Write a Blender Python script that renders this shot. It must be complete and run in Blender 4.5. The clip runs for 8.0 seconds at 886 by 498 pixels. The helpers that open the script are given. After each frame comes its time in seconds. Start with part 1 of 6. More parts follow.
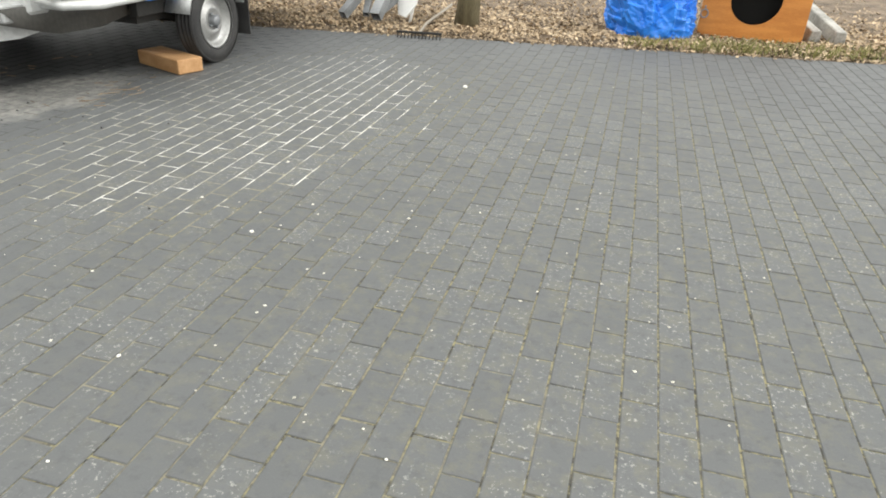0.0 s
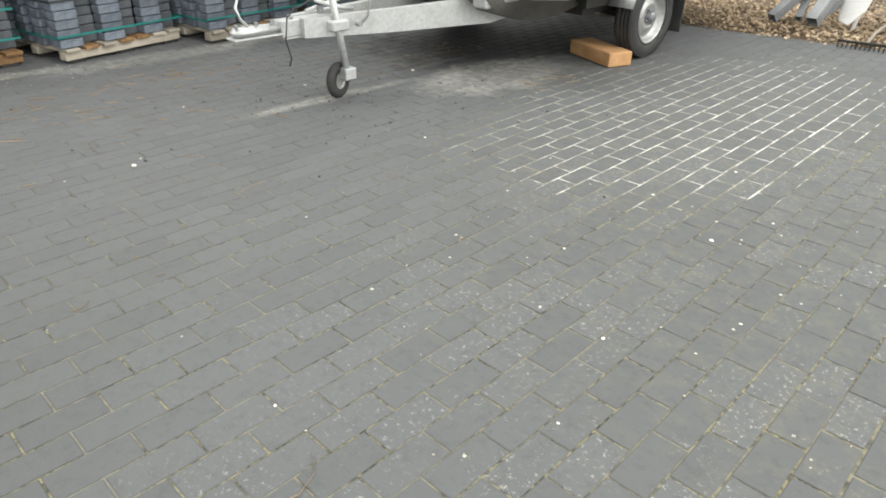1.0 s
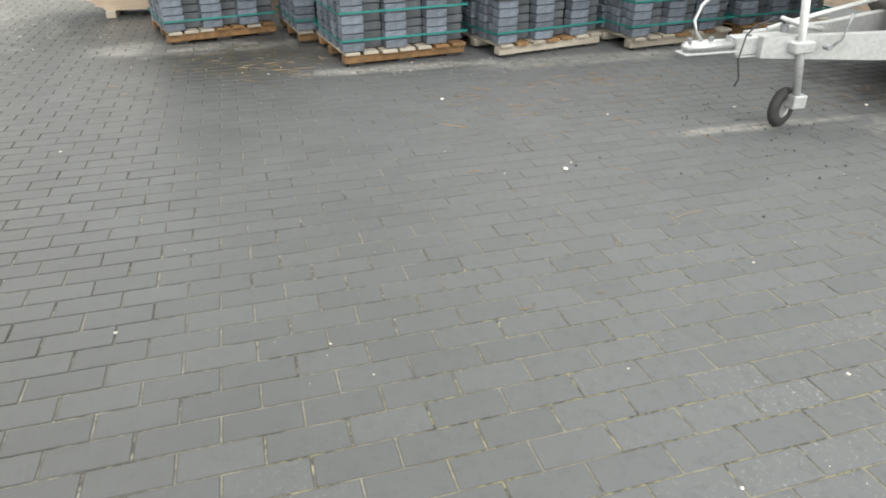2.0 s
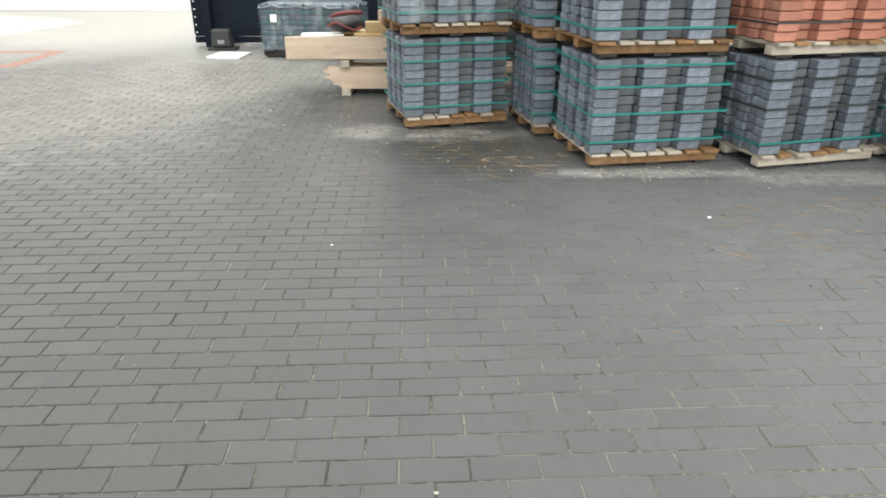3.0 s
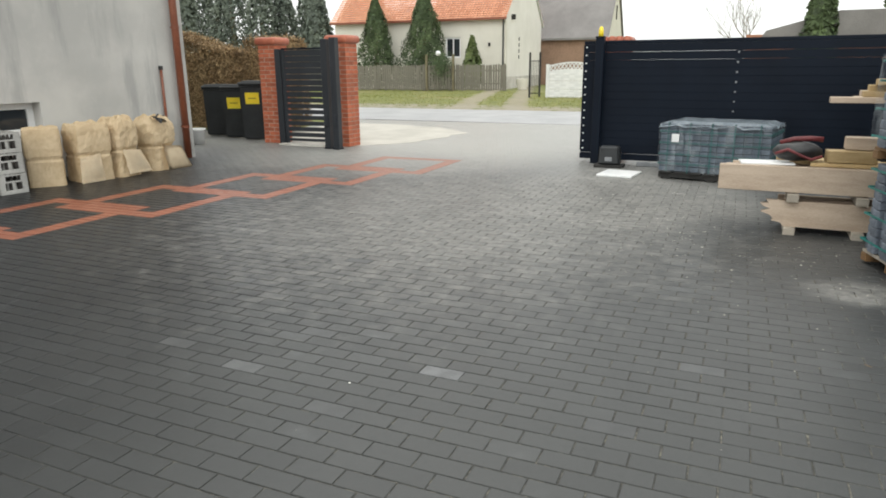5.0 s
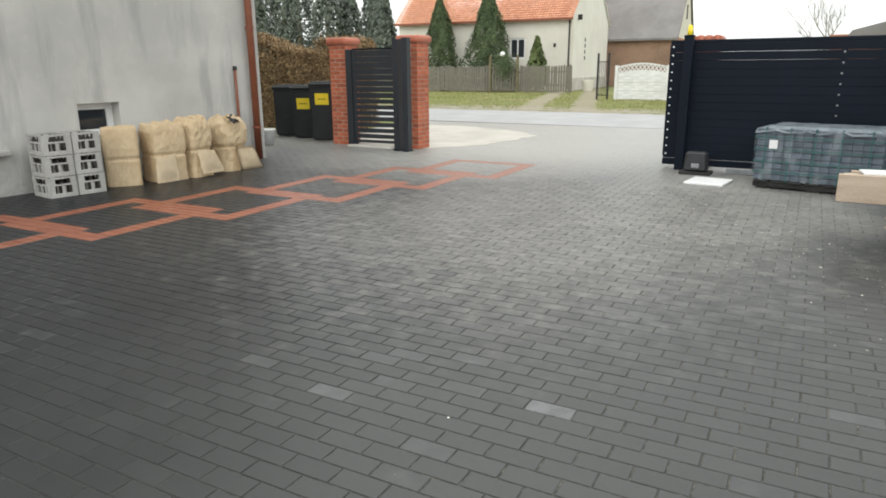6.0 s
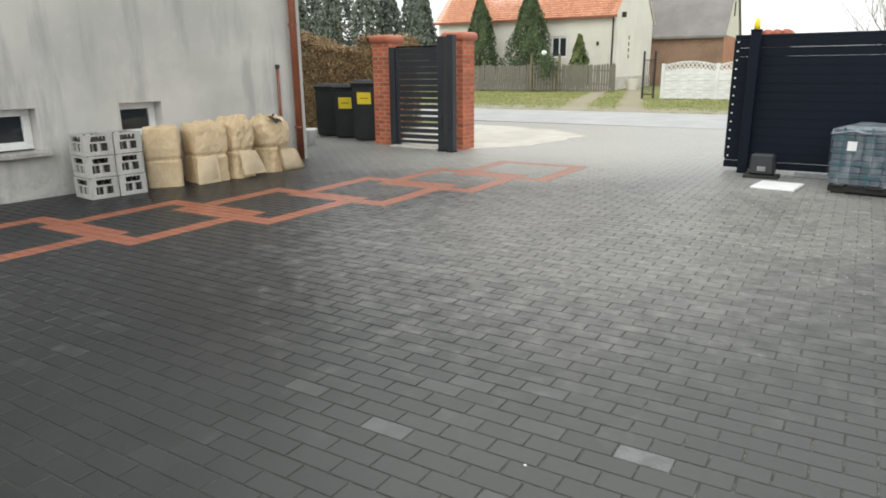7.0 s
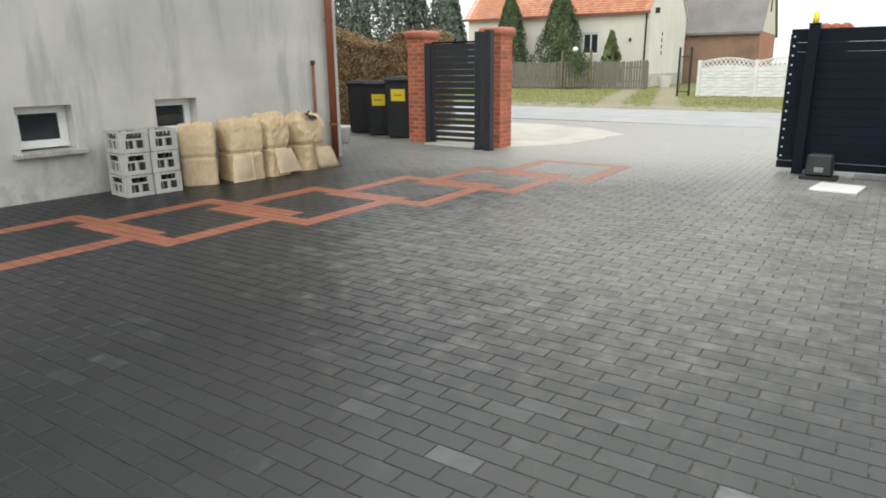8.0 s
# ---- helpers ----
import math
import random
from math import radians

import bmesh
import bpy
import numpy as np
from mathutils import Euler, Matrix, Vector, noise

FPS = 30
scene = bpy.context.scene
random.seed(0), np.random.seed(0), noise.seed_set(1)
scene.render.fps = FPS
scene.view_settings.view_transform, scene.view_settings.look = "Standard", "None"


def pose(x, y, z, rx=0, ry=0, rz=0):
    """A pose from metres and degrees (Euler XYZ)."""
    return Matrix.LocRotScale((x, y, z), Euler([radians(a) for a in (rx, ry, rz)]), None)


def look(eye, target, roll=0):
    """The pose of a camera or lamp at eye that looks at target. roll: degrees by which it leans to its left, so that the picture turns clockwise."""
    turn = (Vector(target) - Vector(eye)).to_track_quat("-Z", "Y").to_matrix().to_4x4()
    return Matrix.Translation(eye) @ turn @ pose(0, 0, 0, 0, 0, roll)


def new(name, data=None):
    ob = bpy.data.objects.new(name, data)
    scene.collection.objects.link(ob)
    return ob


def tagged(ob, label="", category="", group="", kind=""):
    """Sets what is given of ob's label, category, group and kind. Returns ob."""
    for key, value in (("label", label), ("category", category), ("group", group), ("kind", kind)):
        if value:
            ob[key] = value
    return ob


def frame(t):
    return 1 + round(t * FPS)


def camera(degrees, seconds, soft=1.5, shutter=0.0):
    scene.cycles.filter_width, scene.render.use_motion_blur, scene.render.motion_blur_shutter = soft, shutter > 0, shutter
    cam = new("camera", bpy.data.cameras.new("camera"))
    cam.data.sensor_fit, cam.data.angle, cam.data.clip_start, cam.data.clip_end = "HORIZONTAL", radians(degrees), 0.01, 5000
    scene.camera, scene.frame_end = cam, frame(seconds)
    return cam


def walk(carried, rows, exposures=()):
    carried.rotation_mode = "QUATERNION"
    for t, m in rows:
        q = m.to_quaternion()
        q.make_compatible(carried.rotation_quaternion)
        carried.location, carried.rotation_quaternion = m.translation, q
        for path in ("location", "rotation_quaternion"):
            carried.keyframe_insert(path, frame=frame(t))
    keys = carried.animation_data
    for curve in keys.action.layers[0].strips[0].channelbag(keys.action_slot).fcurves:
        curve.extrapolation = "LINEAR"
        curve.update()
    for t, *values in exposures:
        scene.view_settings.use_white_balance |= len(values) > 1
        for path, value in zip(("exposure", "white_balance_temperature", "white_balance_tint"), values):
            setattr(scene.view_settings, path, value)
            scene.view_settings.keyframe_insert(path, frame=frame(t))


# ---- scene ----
cam = camera(67.1, 8.0, 1.8)
PATH = [
    (0, (-0.371, -0.089, 1.211), (-0.86, 1.605, 0.268), 2.6),
    (0.4, (-0.527, -0.134, 1.195), (-1.334, 1.421, 0.229), 2.0),
    (0.5, (-0.577, -0.149, 1.197), (-1.439, 1.371, 0.223), 1.8),
    (1, (-0.862, -0.35, 1.205), (-2.105, 0.871, 0.223), 1.0),
    (1.3, (-0.978, -0.479, 1.18), (-2.42, 0.504, 0.202), 0.7),
    (1.5, (-1.044, -0.535, 1.173), (-2.605, 0.24, 0.193), 0.5),
    (2, (-1.246, -0.654, 1.206), (-2.934, -0.214, 0.227), -0.3),
    (2.2, (-1.322, -0.747, 1.228), (-3.032, -0.398, 0.251), -0.0),
    (3.3, (-1.838, -1.429, 1.391), (-3.699, -1.532, 0.666), 0.1),
    (3.5, (-1.953, -1.588, 1.371), (-3.824, -1.815, 0.702), -0.0),
    (4, (-2.178, -2.026, 1.394), (-4.014, -2.573, 0.821), -0.2),
    (4.5, (-2.303, -2.19, 1.382), (-4.099, -2.891, 0.85), -0.3),
    (4.7, (-2.341, -2.258, 1.393), (-4.118, -3.009, 0.865), -0.4),
    (6, (-2.601, -2.73, 1.385), (-4.273, -3.695, 0.865), -0.4),
    (6.5, (-2.682, -2.867, 1.375), (-4.328, -3.877, 0.856), -0.5),
    (7, (-2.85, -3.047, 1.359), (-4.467, -4.103, 0.839), -0.6),
    (7.5, (-2.906, -3.17, 1.341), (-4.496, -4.268, 0.824), -0.6),
    (8, (-2.968, -3.34, 1.346), (-4.542, -4.455, 0.819), -0.6),
]
EXPOSURES = [(0.0, 1.15, 6640, 7), (1.0, 1.2, 6620, 7), (2.2, 1.32, 6600, 7), (3.3, 1.35, 6600, 7), (3.5, 1.3, 6600, 7), (4.0, 1.0, 6580, 7), (4.5, 0.72, 6520, 7), (6.0, 0.76, 6420, 7), (8.0, 0.77, 6420, 7)]
walk(cam, [(t, look(eye, target, roll)) for t, eye, target, roll in PATH], EXPOSURES)

# ---------------------------------------------------------------- world, sun
world = bpy.data.worlds.new("overcast")
scene.world = world
world.use_nodes = True
wn, wl = world.node_tree.nodes, world.node_tree.links
sky = wn.new("ShaderNodeTexSky")
sky.sky_type = "NISHITA"
sky.sun_disc = False
sky.sun_elevation, sky.sun_rotation = radians(38), radians(75)
sky.air_density, sky.dust_density, sky.ozone_density = 1.0, 5.0, 1.0
soft_sky = wn.new("ShaderNodeHueSaturation")
soft_sky.inputs["Saturation"].default_value = 0.12
soft_sky.inputs["Value"].default_value = 1.0
wl.new(sky.outputs[0], soft_sky.inputs["Color"])
veil = wn.new("ShaderNodeMix")
veil.data_type = "RGBA"
veil.inputs[0].default_value = 0.7
veil.inputs[7].default_value = (6.6, 6.6, 6.5, 1)
wl.new(soft_sky.outputs[0], veil.inputs[6])
wl.new(veil.outputs[2], wn["Background"].inputs[0])
wn["Background"].inputs[1].default_value = 0.15

sun_data = bpy.data.lights.new("sun", "SUN")
sun_data.energy, sun_data.angle, sun_data.color = 0.6, radians(25), (1.0, 0.97, 0.93)
sun = new("sun", sun_data)
sun.matrix_world = look((0, 0, 30), (0.0 + 12, 8, 0))


# ---------------------------------------------------------------- material helpers
def mix_rgb(nt, fac, a, b, mode="MIX"):
    n = nt.nodes.new("ShaderNodeMix")
    n.data_type, n.blend_type = "RGBA", mode
    for sock, v in ((n.inputs[0], fac), (n.inputs[6], a), (n.inputs[7], b)):
        if isinstance(v, bpy.types.NodeSocket):
            nt.links.new(v, sock)
        elif isinstance(v, (int, float)):
            sock.default_value = v
        else:
            sock.default_value = (*v, 1)
    return n.outputs[2]


def calc(nt, op, a, b=0.0, c=0.0, clamp=False):
    n = nt.nodes.new("ShaderNodeMath")
    n.operation, n.use_clamp = op, clamp
    for sock, v in zip(n.inputs, (a, b, c)):
        if isinstance(v, bpy.types.NodeSocket):
            nt.links.new(v, sock)
        else:
            sock.default_value = v
    return n.outputs[0]


def step(nt, v, lo, hi):
    n = nt.nodes.new("ShaderNodeMapRange")
    n.interpolation_type = "SMOOTHSTEP"
    nt.links.new(v, n.inputs[0])
    n.inputs[1].default_value, n.inputs[2].default_value = lo, hi
    return n.outputs[0]


def cloud(nt, scale, detail=4.0, rough=0.55, stretch=None, coord="Object"):
    tc = nt.nodes.new("ShaderNodeTexCoord").outputs[coord]
    if stretch:
        mp = nt.nodes.new("ShaderNodeMapping")
        mp.inputs["Scale"].default_value = stretch
        nt.links.new(tc, mp.inputs[0])
        tc = mp.outputs[0]
    n = nt.nodes.new("ShaderNodeTexNoise")
    n.inputs["Scale"].default_value, n.inputs["Detail"].default_value, n.inputs["Roughness"].default_value = scale, detail, rough
    nt.links.new(tc, n.inputs["Vector"])
    return n.outputs[0]


def axes(nt, coord="Object"):
    s = nt.nodes.new("ShaderNodeSeparateXYZ")
    nt.links.new(nt.nodes.new("ShaderNodeTexCoord").outputs[coord], s.inputs[0])
    return s.outputs


def blob(nt, xyz, cx, cy, rx, ry, wobble, edge=(0.7, 1.25)):
    """1 inside an uneven ellipse on the ground, 0 outside."""
    dx = calc(nt, "MULTIPLY", calc(nt, "SUBTRACT", xyz[0], cx), 1 / rx)
    dy = calc(nt, "MULTIPLY", calc(nt, "SUBTRACT", xyz[1], cy), 1 / ry)
    r = calc(nt, "SQRT", calc(nt, "ADD", calc(nt, "MULTIPLY", dx, dx), calc(nt, "MULTIPLY", dy, dy)))
    r = calc(nt, "ADD", r, calc(nt, "MULTIPLY", calc(nt, "SUBTRACT", wobble, 0.5), 1.3))
    return calc(nt, "SUBTRACT", 1.0, step(nt, r, *edge))


def material(name, build):
    m = bpy.data.materials.new(name)
    m.use_nodes = True
    nt = m.node_tree
    bs = nt.nodes["Principled BSDF"]
    build(nt, bs)
    return m


def put(nt, bs, colour=None, rough=None, metal=None, height=None, strength=0.3, distance=0.01):
    for key, v in (("Base Color", colour), ("Roughness", rough), ("Metallic", metal)):
        if v is None:
            continue
        if isinstance(v, bpy.types.NodeSocket):
            nt.links.new(v, bs.inputs[key])
        else:
            bs.inputs[key].default_value = (*v, 1) if isinstance(v, tuple) else v
    if height is not None:
        b = nt.nodes.new("ShaderNodeBump")
        b.inputs["Strength"].default_value, b.inputs["Distance"].default_value = strength, distance
        nt.links.new(height, b.inputs["Height"])
        nt.links.new(b.outputs[0], bs.inputs["Normal"])


def plain(name, c1, c2, rough=0.6, metal=0.0, big=2.0, small=40.0, bump=0.25, dist=0.004, stretch=None, random_by=None, spread=0.25):
    """Two colours mixed at two scales, with fine relief; random_by 'object' or 'island' varies it from piece to piece."""
    def build(nt, bs):
        a, b = cloud(nt, big, 5, 0.6, stretch), cloud(nt, small, 3, 0.6, stretch)
        f = calc(nt, "ADD", calc(nt, "MULTIPLY", a, 0.65), calc(nt, "MULTIPLY", b, 0.35))
        col = mix_rgb(nt, step(nt, f, 0.35, 0.65), c1, c2)
        if random_by:
            r = nt.nodes.new("ShaderNodeObjectInfo").outputs["Random"] if random_by == "object" else nt.nodes.new("ShaderNodeNewGeometry").outputs["Random Per Island"]
            hs = nt.nodes.new("ShaderNodeHueSaturation")
            nt.links.new(calc(nt, "ADD", calc(nt, "MULTIPLY", r, 2 * spread), 1 - spread), hs.inputs["Value"])
            nt.links.new(col, hs.inputs["Color"])
            col = hs.outputs[0]
        put(nt, bs, col, calc(nt, "ADD", rough - 0.08, calc(nt, "MULTIPLY", a, 0.16)), metal, b, bump, dist)
    return material(name, build)


def paver_material(name, by, tint=None):
    """Worn concrete paver: charcoal or red, lichen flecks, patches of dusty bloom and of painted sheen and shade."""
    def build(nt, bs):
        geo = nt.nodes.new("ShaderNodeNewGeometry")
        sep = nt.nodes.new("ShaderNodeSeparateXYZ")
        nt.links.new(geo.outputs["Position"], sep.inputs[0])
        xyz = sep.outputs
        def wcloud(scale, detail=4, rough=0.6):
            n = nt.nodes.new("ShaderNodeTexNoise")
            n.inputs["Scale"].default_value, n.inputs["Detail"].default_value, n.inputs["Roughness"].default_value = scale, detail, rough
            nt.links.new(geo.outputs["Position"], n.inputs["Vector"])
            return n.outputs[0]
        r = geo.outputs["Random Per Island"] if by == "island" else nt.nodes.new("ShaderNodeObjectInfo").outputs["Random"]
        big, mid, fine = wcloud(0.55, 5), wcloud(6, 4), wcloud(160, 3)
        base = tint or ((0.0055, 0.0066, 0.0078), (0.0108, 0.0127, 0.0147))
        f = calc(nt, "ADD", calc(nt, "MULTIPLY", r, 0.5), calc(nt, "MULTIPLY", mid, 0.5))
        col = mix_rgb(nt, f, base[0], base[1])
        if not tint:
            # besides wear, the house's shade is put into this tone: darkest on its side
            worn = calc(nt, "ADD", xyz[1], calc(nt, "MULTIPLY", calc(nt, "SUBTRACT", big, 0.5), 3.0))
            # dusty in the middle of the yard, palest towards the garden and the road
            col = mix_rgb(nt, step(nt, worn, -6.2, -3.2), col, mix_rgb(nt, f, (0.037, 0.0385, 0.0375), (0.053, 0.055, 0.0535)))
            paler_zone = calc(nt, "MAXIMUM", step(nt, worn, -2.6, 1.0), step(nt, calc(nt, "ADD", calc(nt, "MULTIPLY", xyz[0], -1.0), big), 9.5, 13.5))
            col = mix_rgb(nt, paler_zone, col, mix_rgb(nt, f, (0.084, 0.0875, 0.090), (0.109, 0.1135, 0.116)))
        col = mix_rgb(nt, calc(nt, "MULTIPLY", step(nt, fine, 0.5, 0.72), 0.22), col, mix_rgb(nt, 0.35, col, (0.20, 0.20, 0.19)))
        col = mix_rgb(nt, calc(nt, "MULTIPLY", step(nt, wcloud(24, 4, 0.7), 0.48, 0.7), 0.4), col, mix_rgb(nt, 0.5, col, (0.02, 0.021, 0.022)))
        # pale bloom: a few whole pavers near the gate, dusty and painted-sheen patches
        zone = blob(nt, xyz, -7.6, -4.6, 4.6, 3.6, big)
        odd = calc(nt, "MULTIPLY", step(nt, calc(nt, "ADD", r, calc(nt, "MULTIPLY", mid, 0.35)), 1.12, 1.32), zone)
        col = mix_rgb(nt, calc(nt, "MULTIPLY", odd, 0.34 if not tint else 0.1), col, (0.27, 0.28, 0.285))
        dust_sheen = calc(nt, "MULTIPLY", blob(nt, xyz, -10.0, -3.7, 2.2, 1.6, big), 0.7)
        # the next two put the driveway's sky sheen into the colour along with dust
        dust_sheen = calc(nt, "MAXIMUM", dust_sheen, calc(nt, "MULTIPLY", blob(nt, xyz, -8.5, -5.0, 3.0, 2.6, mid, (0.4, 1.2)), 0.6))
        dust_sheen = calc(nt, "MAXIMUM", dust_sheen, calc(nt, "MULTIPLY", blob(nt, xyz, -11.6, -7.6, 2.6, 2.6, big, (0.4, 1.3)), 0.7))
        dust_sheen = calc(nt, "MAXIMUM", dust_sheen, calc(nt, "MULTIPLY", blob(nt, xyz, -5.97, 0.3, 0.1, 0.7, mid, (0.5, 1.3)), 0.8))
        dust_sheen = calc(nt, "MAXIMUM", dust_sheen, calc(nt, "MULTIPLY", blob(nt, xyz, -5.85, 1.7, 0.16, 0.9, mid, (0.5, 1.3)), 0.6))
        dust_sheen = calc(nt, "MAXIMUM", dust_sheen, calc(nt, "MULTIPLY", blob(nt, xyz, -7.0, -0.95, 0.28, 0.65, wcloud(4, 5, 0.7), (0.3, 1.2)), 0.85))
        dust_sheen = calc(nt, "MAXIMUM", dust_sheen, calc(nt, "MULTIPLY", blob(nt, xyz, -7.1, -1.65, 0.3, 0.4, wcloud(3, 5, 0.7), (0.2, 1.2)), 0.7))
        dust_sheen = calc(nt, "MAXIMUM", dust_sheen, calc(nt, "MULTIPLY", blob(nt, xyz, -3.9, 3.1, 0.33, 0.6, mid), 0.85))
        dust_sheen = calc(nt, "MAXIMUM", dust_sheen, calc(nt, "MULTIPLY", blob(nt, xyz, -4.2, 1.95, 0.07, 0.7, wcloud(5, 5, 0.7), (0.4, 1.1)), 0.8))
        dust_sheen = calc(nt, "MULTIPLY", dust_sheen, calc(nt, "ADD", 0.3, calc(nt, "ADD", calc(nt, "MULTIPLY", step(nt, wcloud(17, 5, 0.7), 0.38, 0.64), 0.6), calc(nt, "MULTIPLY", r, 0.35))))
        col = mix_rgb(nt, calc(nt, "MULTIPLY", dust_sheen, 0.16 if tint else 0.66), col, (0.37, 0.357, 0.325))
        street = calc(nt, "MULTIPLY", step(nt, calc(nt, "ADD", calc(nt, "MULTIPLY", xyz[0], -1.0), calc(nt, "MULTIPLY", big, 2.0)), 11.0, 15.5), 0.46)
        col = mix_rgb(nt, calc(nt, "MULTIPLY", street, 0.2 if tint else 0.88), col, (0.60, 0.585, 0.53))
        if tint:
            # far sheen and dust put into the red: it fades towards the gate
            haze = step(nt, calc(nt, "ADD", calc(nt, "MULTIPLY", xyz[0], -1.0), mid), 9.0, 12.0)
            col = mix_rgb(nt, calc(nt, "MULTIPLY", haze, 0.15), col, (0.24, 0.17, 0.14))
        # damp, with the shade under the trailer and between pallets put into the colour
        damp_shade = calc(nt, "MAXIMUM", blob(nt, xyz, -4.7, 4.3, 0.9, 1.5, mid), calc(nt, "MULTIPLY", blob(nt, xyz, -6.7, -0.9, 1.0, 0.9, wcloud(2.5, 5, 0.7), (0.3, 1.2)), 0.75))
        col = mix_rgb(nt, calc(nt, "MULTIPLY", damp_shade, calc(nt, "MULTIPLY", calc(nt, "SUBTRACT", 1.0, dust_sheen), 0.85)), col, (0.009, 0.0095, 0.01))
        # greenish film on the garden side
        film = calc(nt, "MULTIPLY", blob(nt, xyz, -0.9, 3.0, 2.2, 2.6, big), step(nt, wcloud(14, 5, 0.7), 0.45, 0.65))
        col = mix_rgb(nt, calc(nt, "MULTIPLY", film, 0.3), col, (0.16, 0.15, 0.10))
        mould = calc(nt, "MULTIPLY", blob(nt, xyz, -6.5, -0.75, 0.55, 0.6, big), step(nt, wcloud(9, 5, 0.7), 0.42, 0.62))
        col = mix_rgb(nt, calc(nt, "MULTIPLY", mould, 0.6), col, (0.075, 0.058, 0.03))
        # lichen flecks
        fleck = calc(nt, "MULTIPLY", step(nt, wcloud(60, 5, 0.75), 0.56, 0.65), step(nt, calc(nt, "ADD", wcloud(7, 3), calc(nt, "MULTIPLY", r, 0.35)), 0.55, 0.85))
        fleck = calc(nt, "MULTIPLY", fleck, blob(nt, xyz, -0.4, 1.9, 2.3, 2.9, big))
        col = mix_rgb(nt, calc(nt, "MULTIPLY", fleck, 0.65), col, (0.40, 0.40, 0.365))
        rough = calc(nt, "ADD", 0.24, calc(nt, "ADD", calc(nt, "MULTIPLY", mid, 0.16), calc(nt, "MULTIPLY", big, 0.16)))
        rough = calc(nt, "ADD", rough, calc(nt, "MULTIPLY", dust_sheen, 0.2))
        # weathered and rougher towards the garden
        rough = calc(nt, "ADD", rough, calc(nt, "MULTIPLY", step(nt, xyz[1], -1.5, 2.0), 0.3))
        bs.inputs["Specular IOR Level"].default_value = 0.4
        put(nt, bs, col, rough, 0.0, calc(nt, "ADD", calc(nt, "MULTIPLY", fine, 0.6), mid), 0.35, 0.003)
    return material(name, build)


def bed_build(nt, bs):
    xyz = axes(nt)
    big, mid, fine = cloud(nt, 0.6, 5), cloud(nt, 5, 4), cloud(nt, 120, 3)
    col = mix_rgb(nt, mid, (0.028, 0.028, 0.026), (0.06, 0.058, 0.05))
    crumb = cloud(nt, 34, 4, 0.7)
    yard = step(nt, calc(nt, "ADD", xyz[1], calc(nt, "MULTIPLY", big, 2.0)), -5.0, -0.8)
    col = mix_rgb(nt, calc(nt, "MULTIPLY", step(nt, crumb, 0.46, 0.68), calc(nt, "ADD", 0.12, calc(nt, "MULTIPLY", yard, 0.8))), col, (0.25, 0.235, 0.185))
    moss = blob(nt, xyz, -1.2, 2.3, 2.6, 3.2, mid)
    col = mix_rgb(nt, calc(nt, "MULTIPLY", moss, step(nt, crumb, 0.38, 0.66)), col, (0.23, 0.208, 0.11))
    pale = blob(nt, xyz, -2.6, 3.5, 0.95, 1.6, mid, (0.85, 1.05))
    pale = calc(nt, "MULTIPLY", pale, calc(nt, "ADD", 0.25, calc(nt, "MULTIPLY", step(nt, cloud(nt, 9, 4, 0.65), 0.4, 0.6), 0.75)))
    col = mix_rgb(nt, calc(nt, "MULTIPLY", pale, calc(nt, "ADD", 0.45, calc(nt, "MULTIPLY", step(nt, xyz[0], -3.3, -2.2), 0.55))), col, (0.58, 0.575, 0.54))
    sand = blob(nt, xyz, -3.0, 0.0, 3.2, 2.6, big)
    col = mix_rgb(nt, calc(nt, "MULTIPLY", sand, calc(nt, "MULTIPLY", step(nt, mid, 0.38, 0.62), 0.7)), col, (0.185, 0.175, 0.145))
    dark = calc(nt, "SUBTRACT", 1.0, step(nt, calc(nt, "ADD", xyz[1], calc(nt, "MULTIPLY", big, 2.0)), -5.5, -2.0))
    col = mix_rgb(nt, calc(nt, "MULTIPLY", dark, 0.75), col, (0.042, 0.042, 0.039))
    put(nt, bs, col, 0.9, 0.0, fine, 0.5, 0.003)


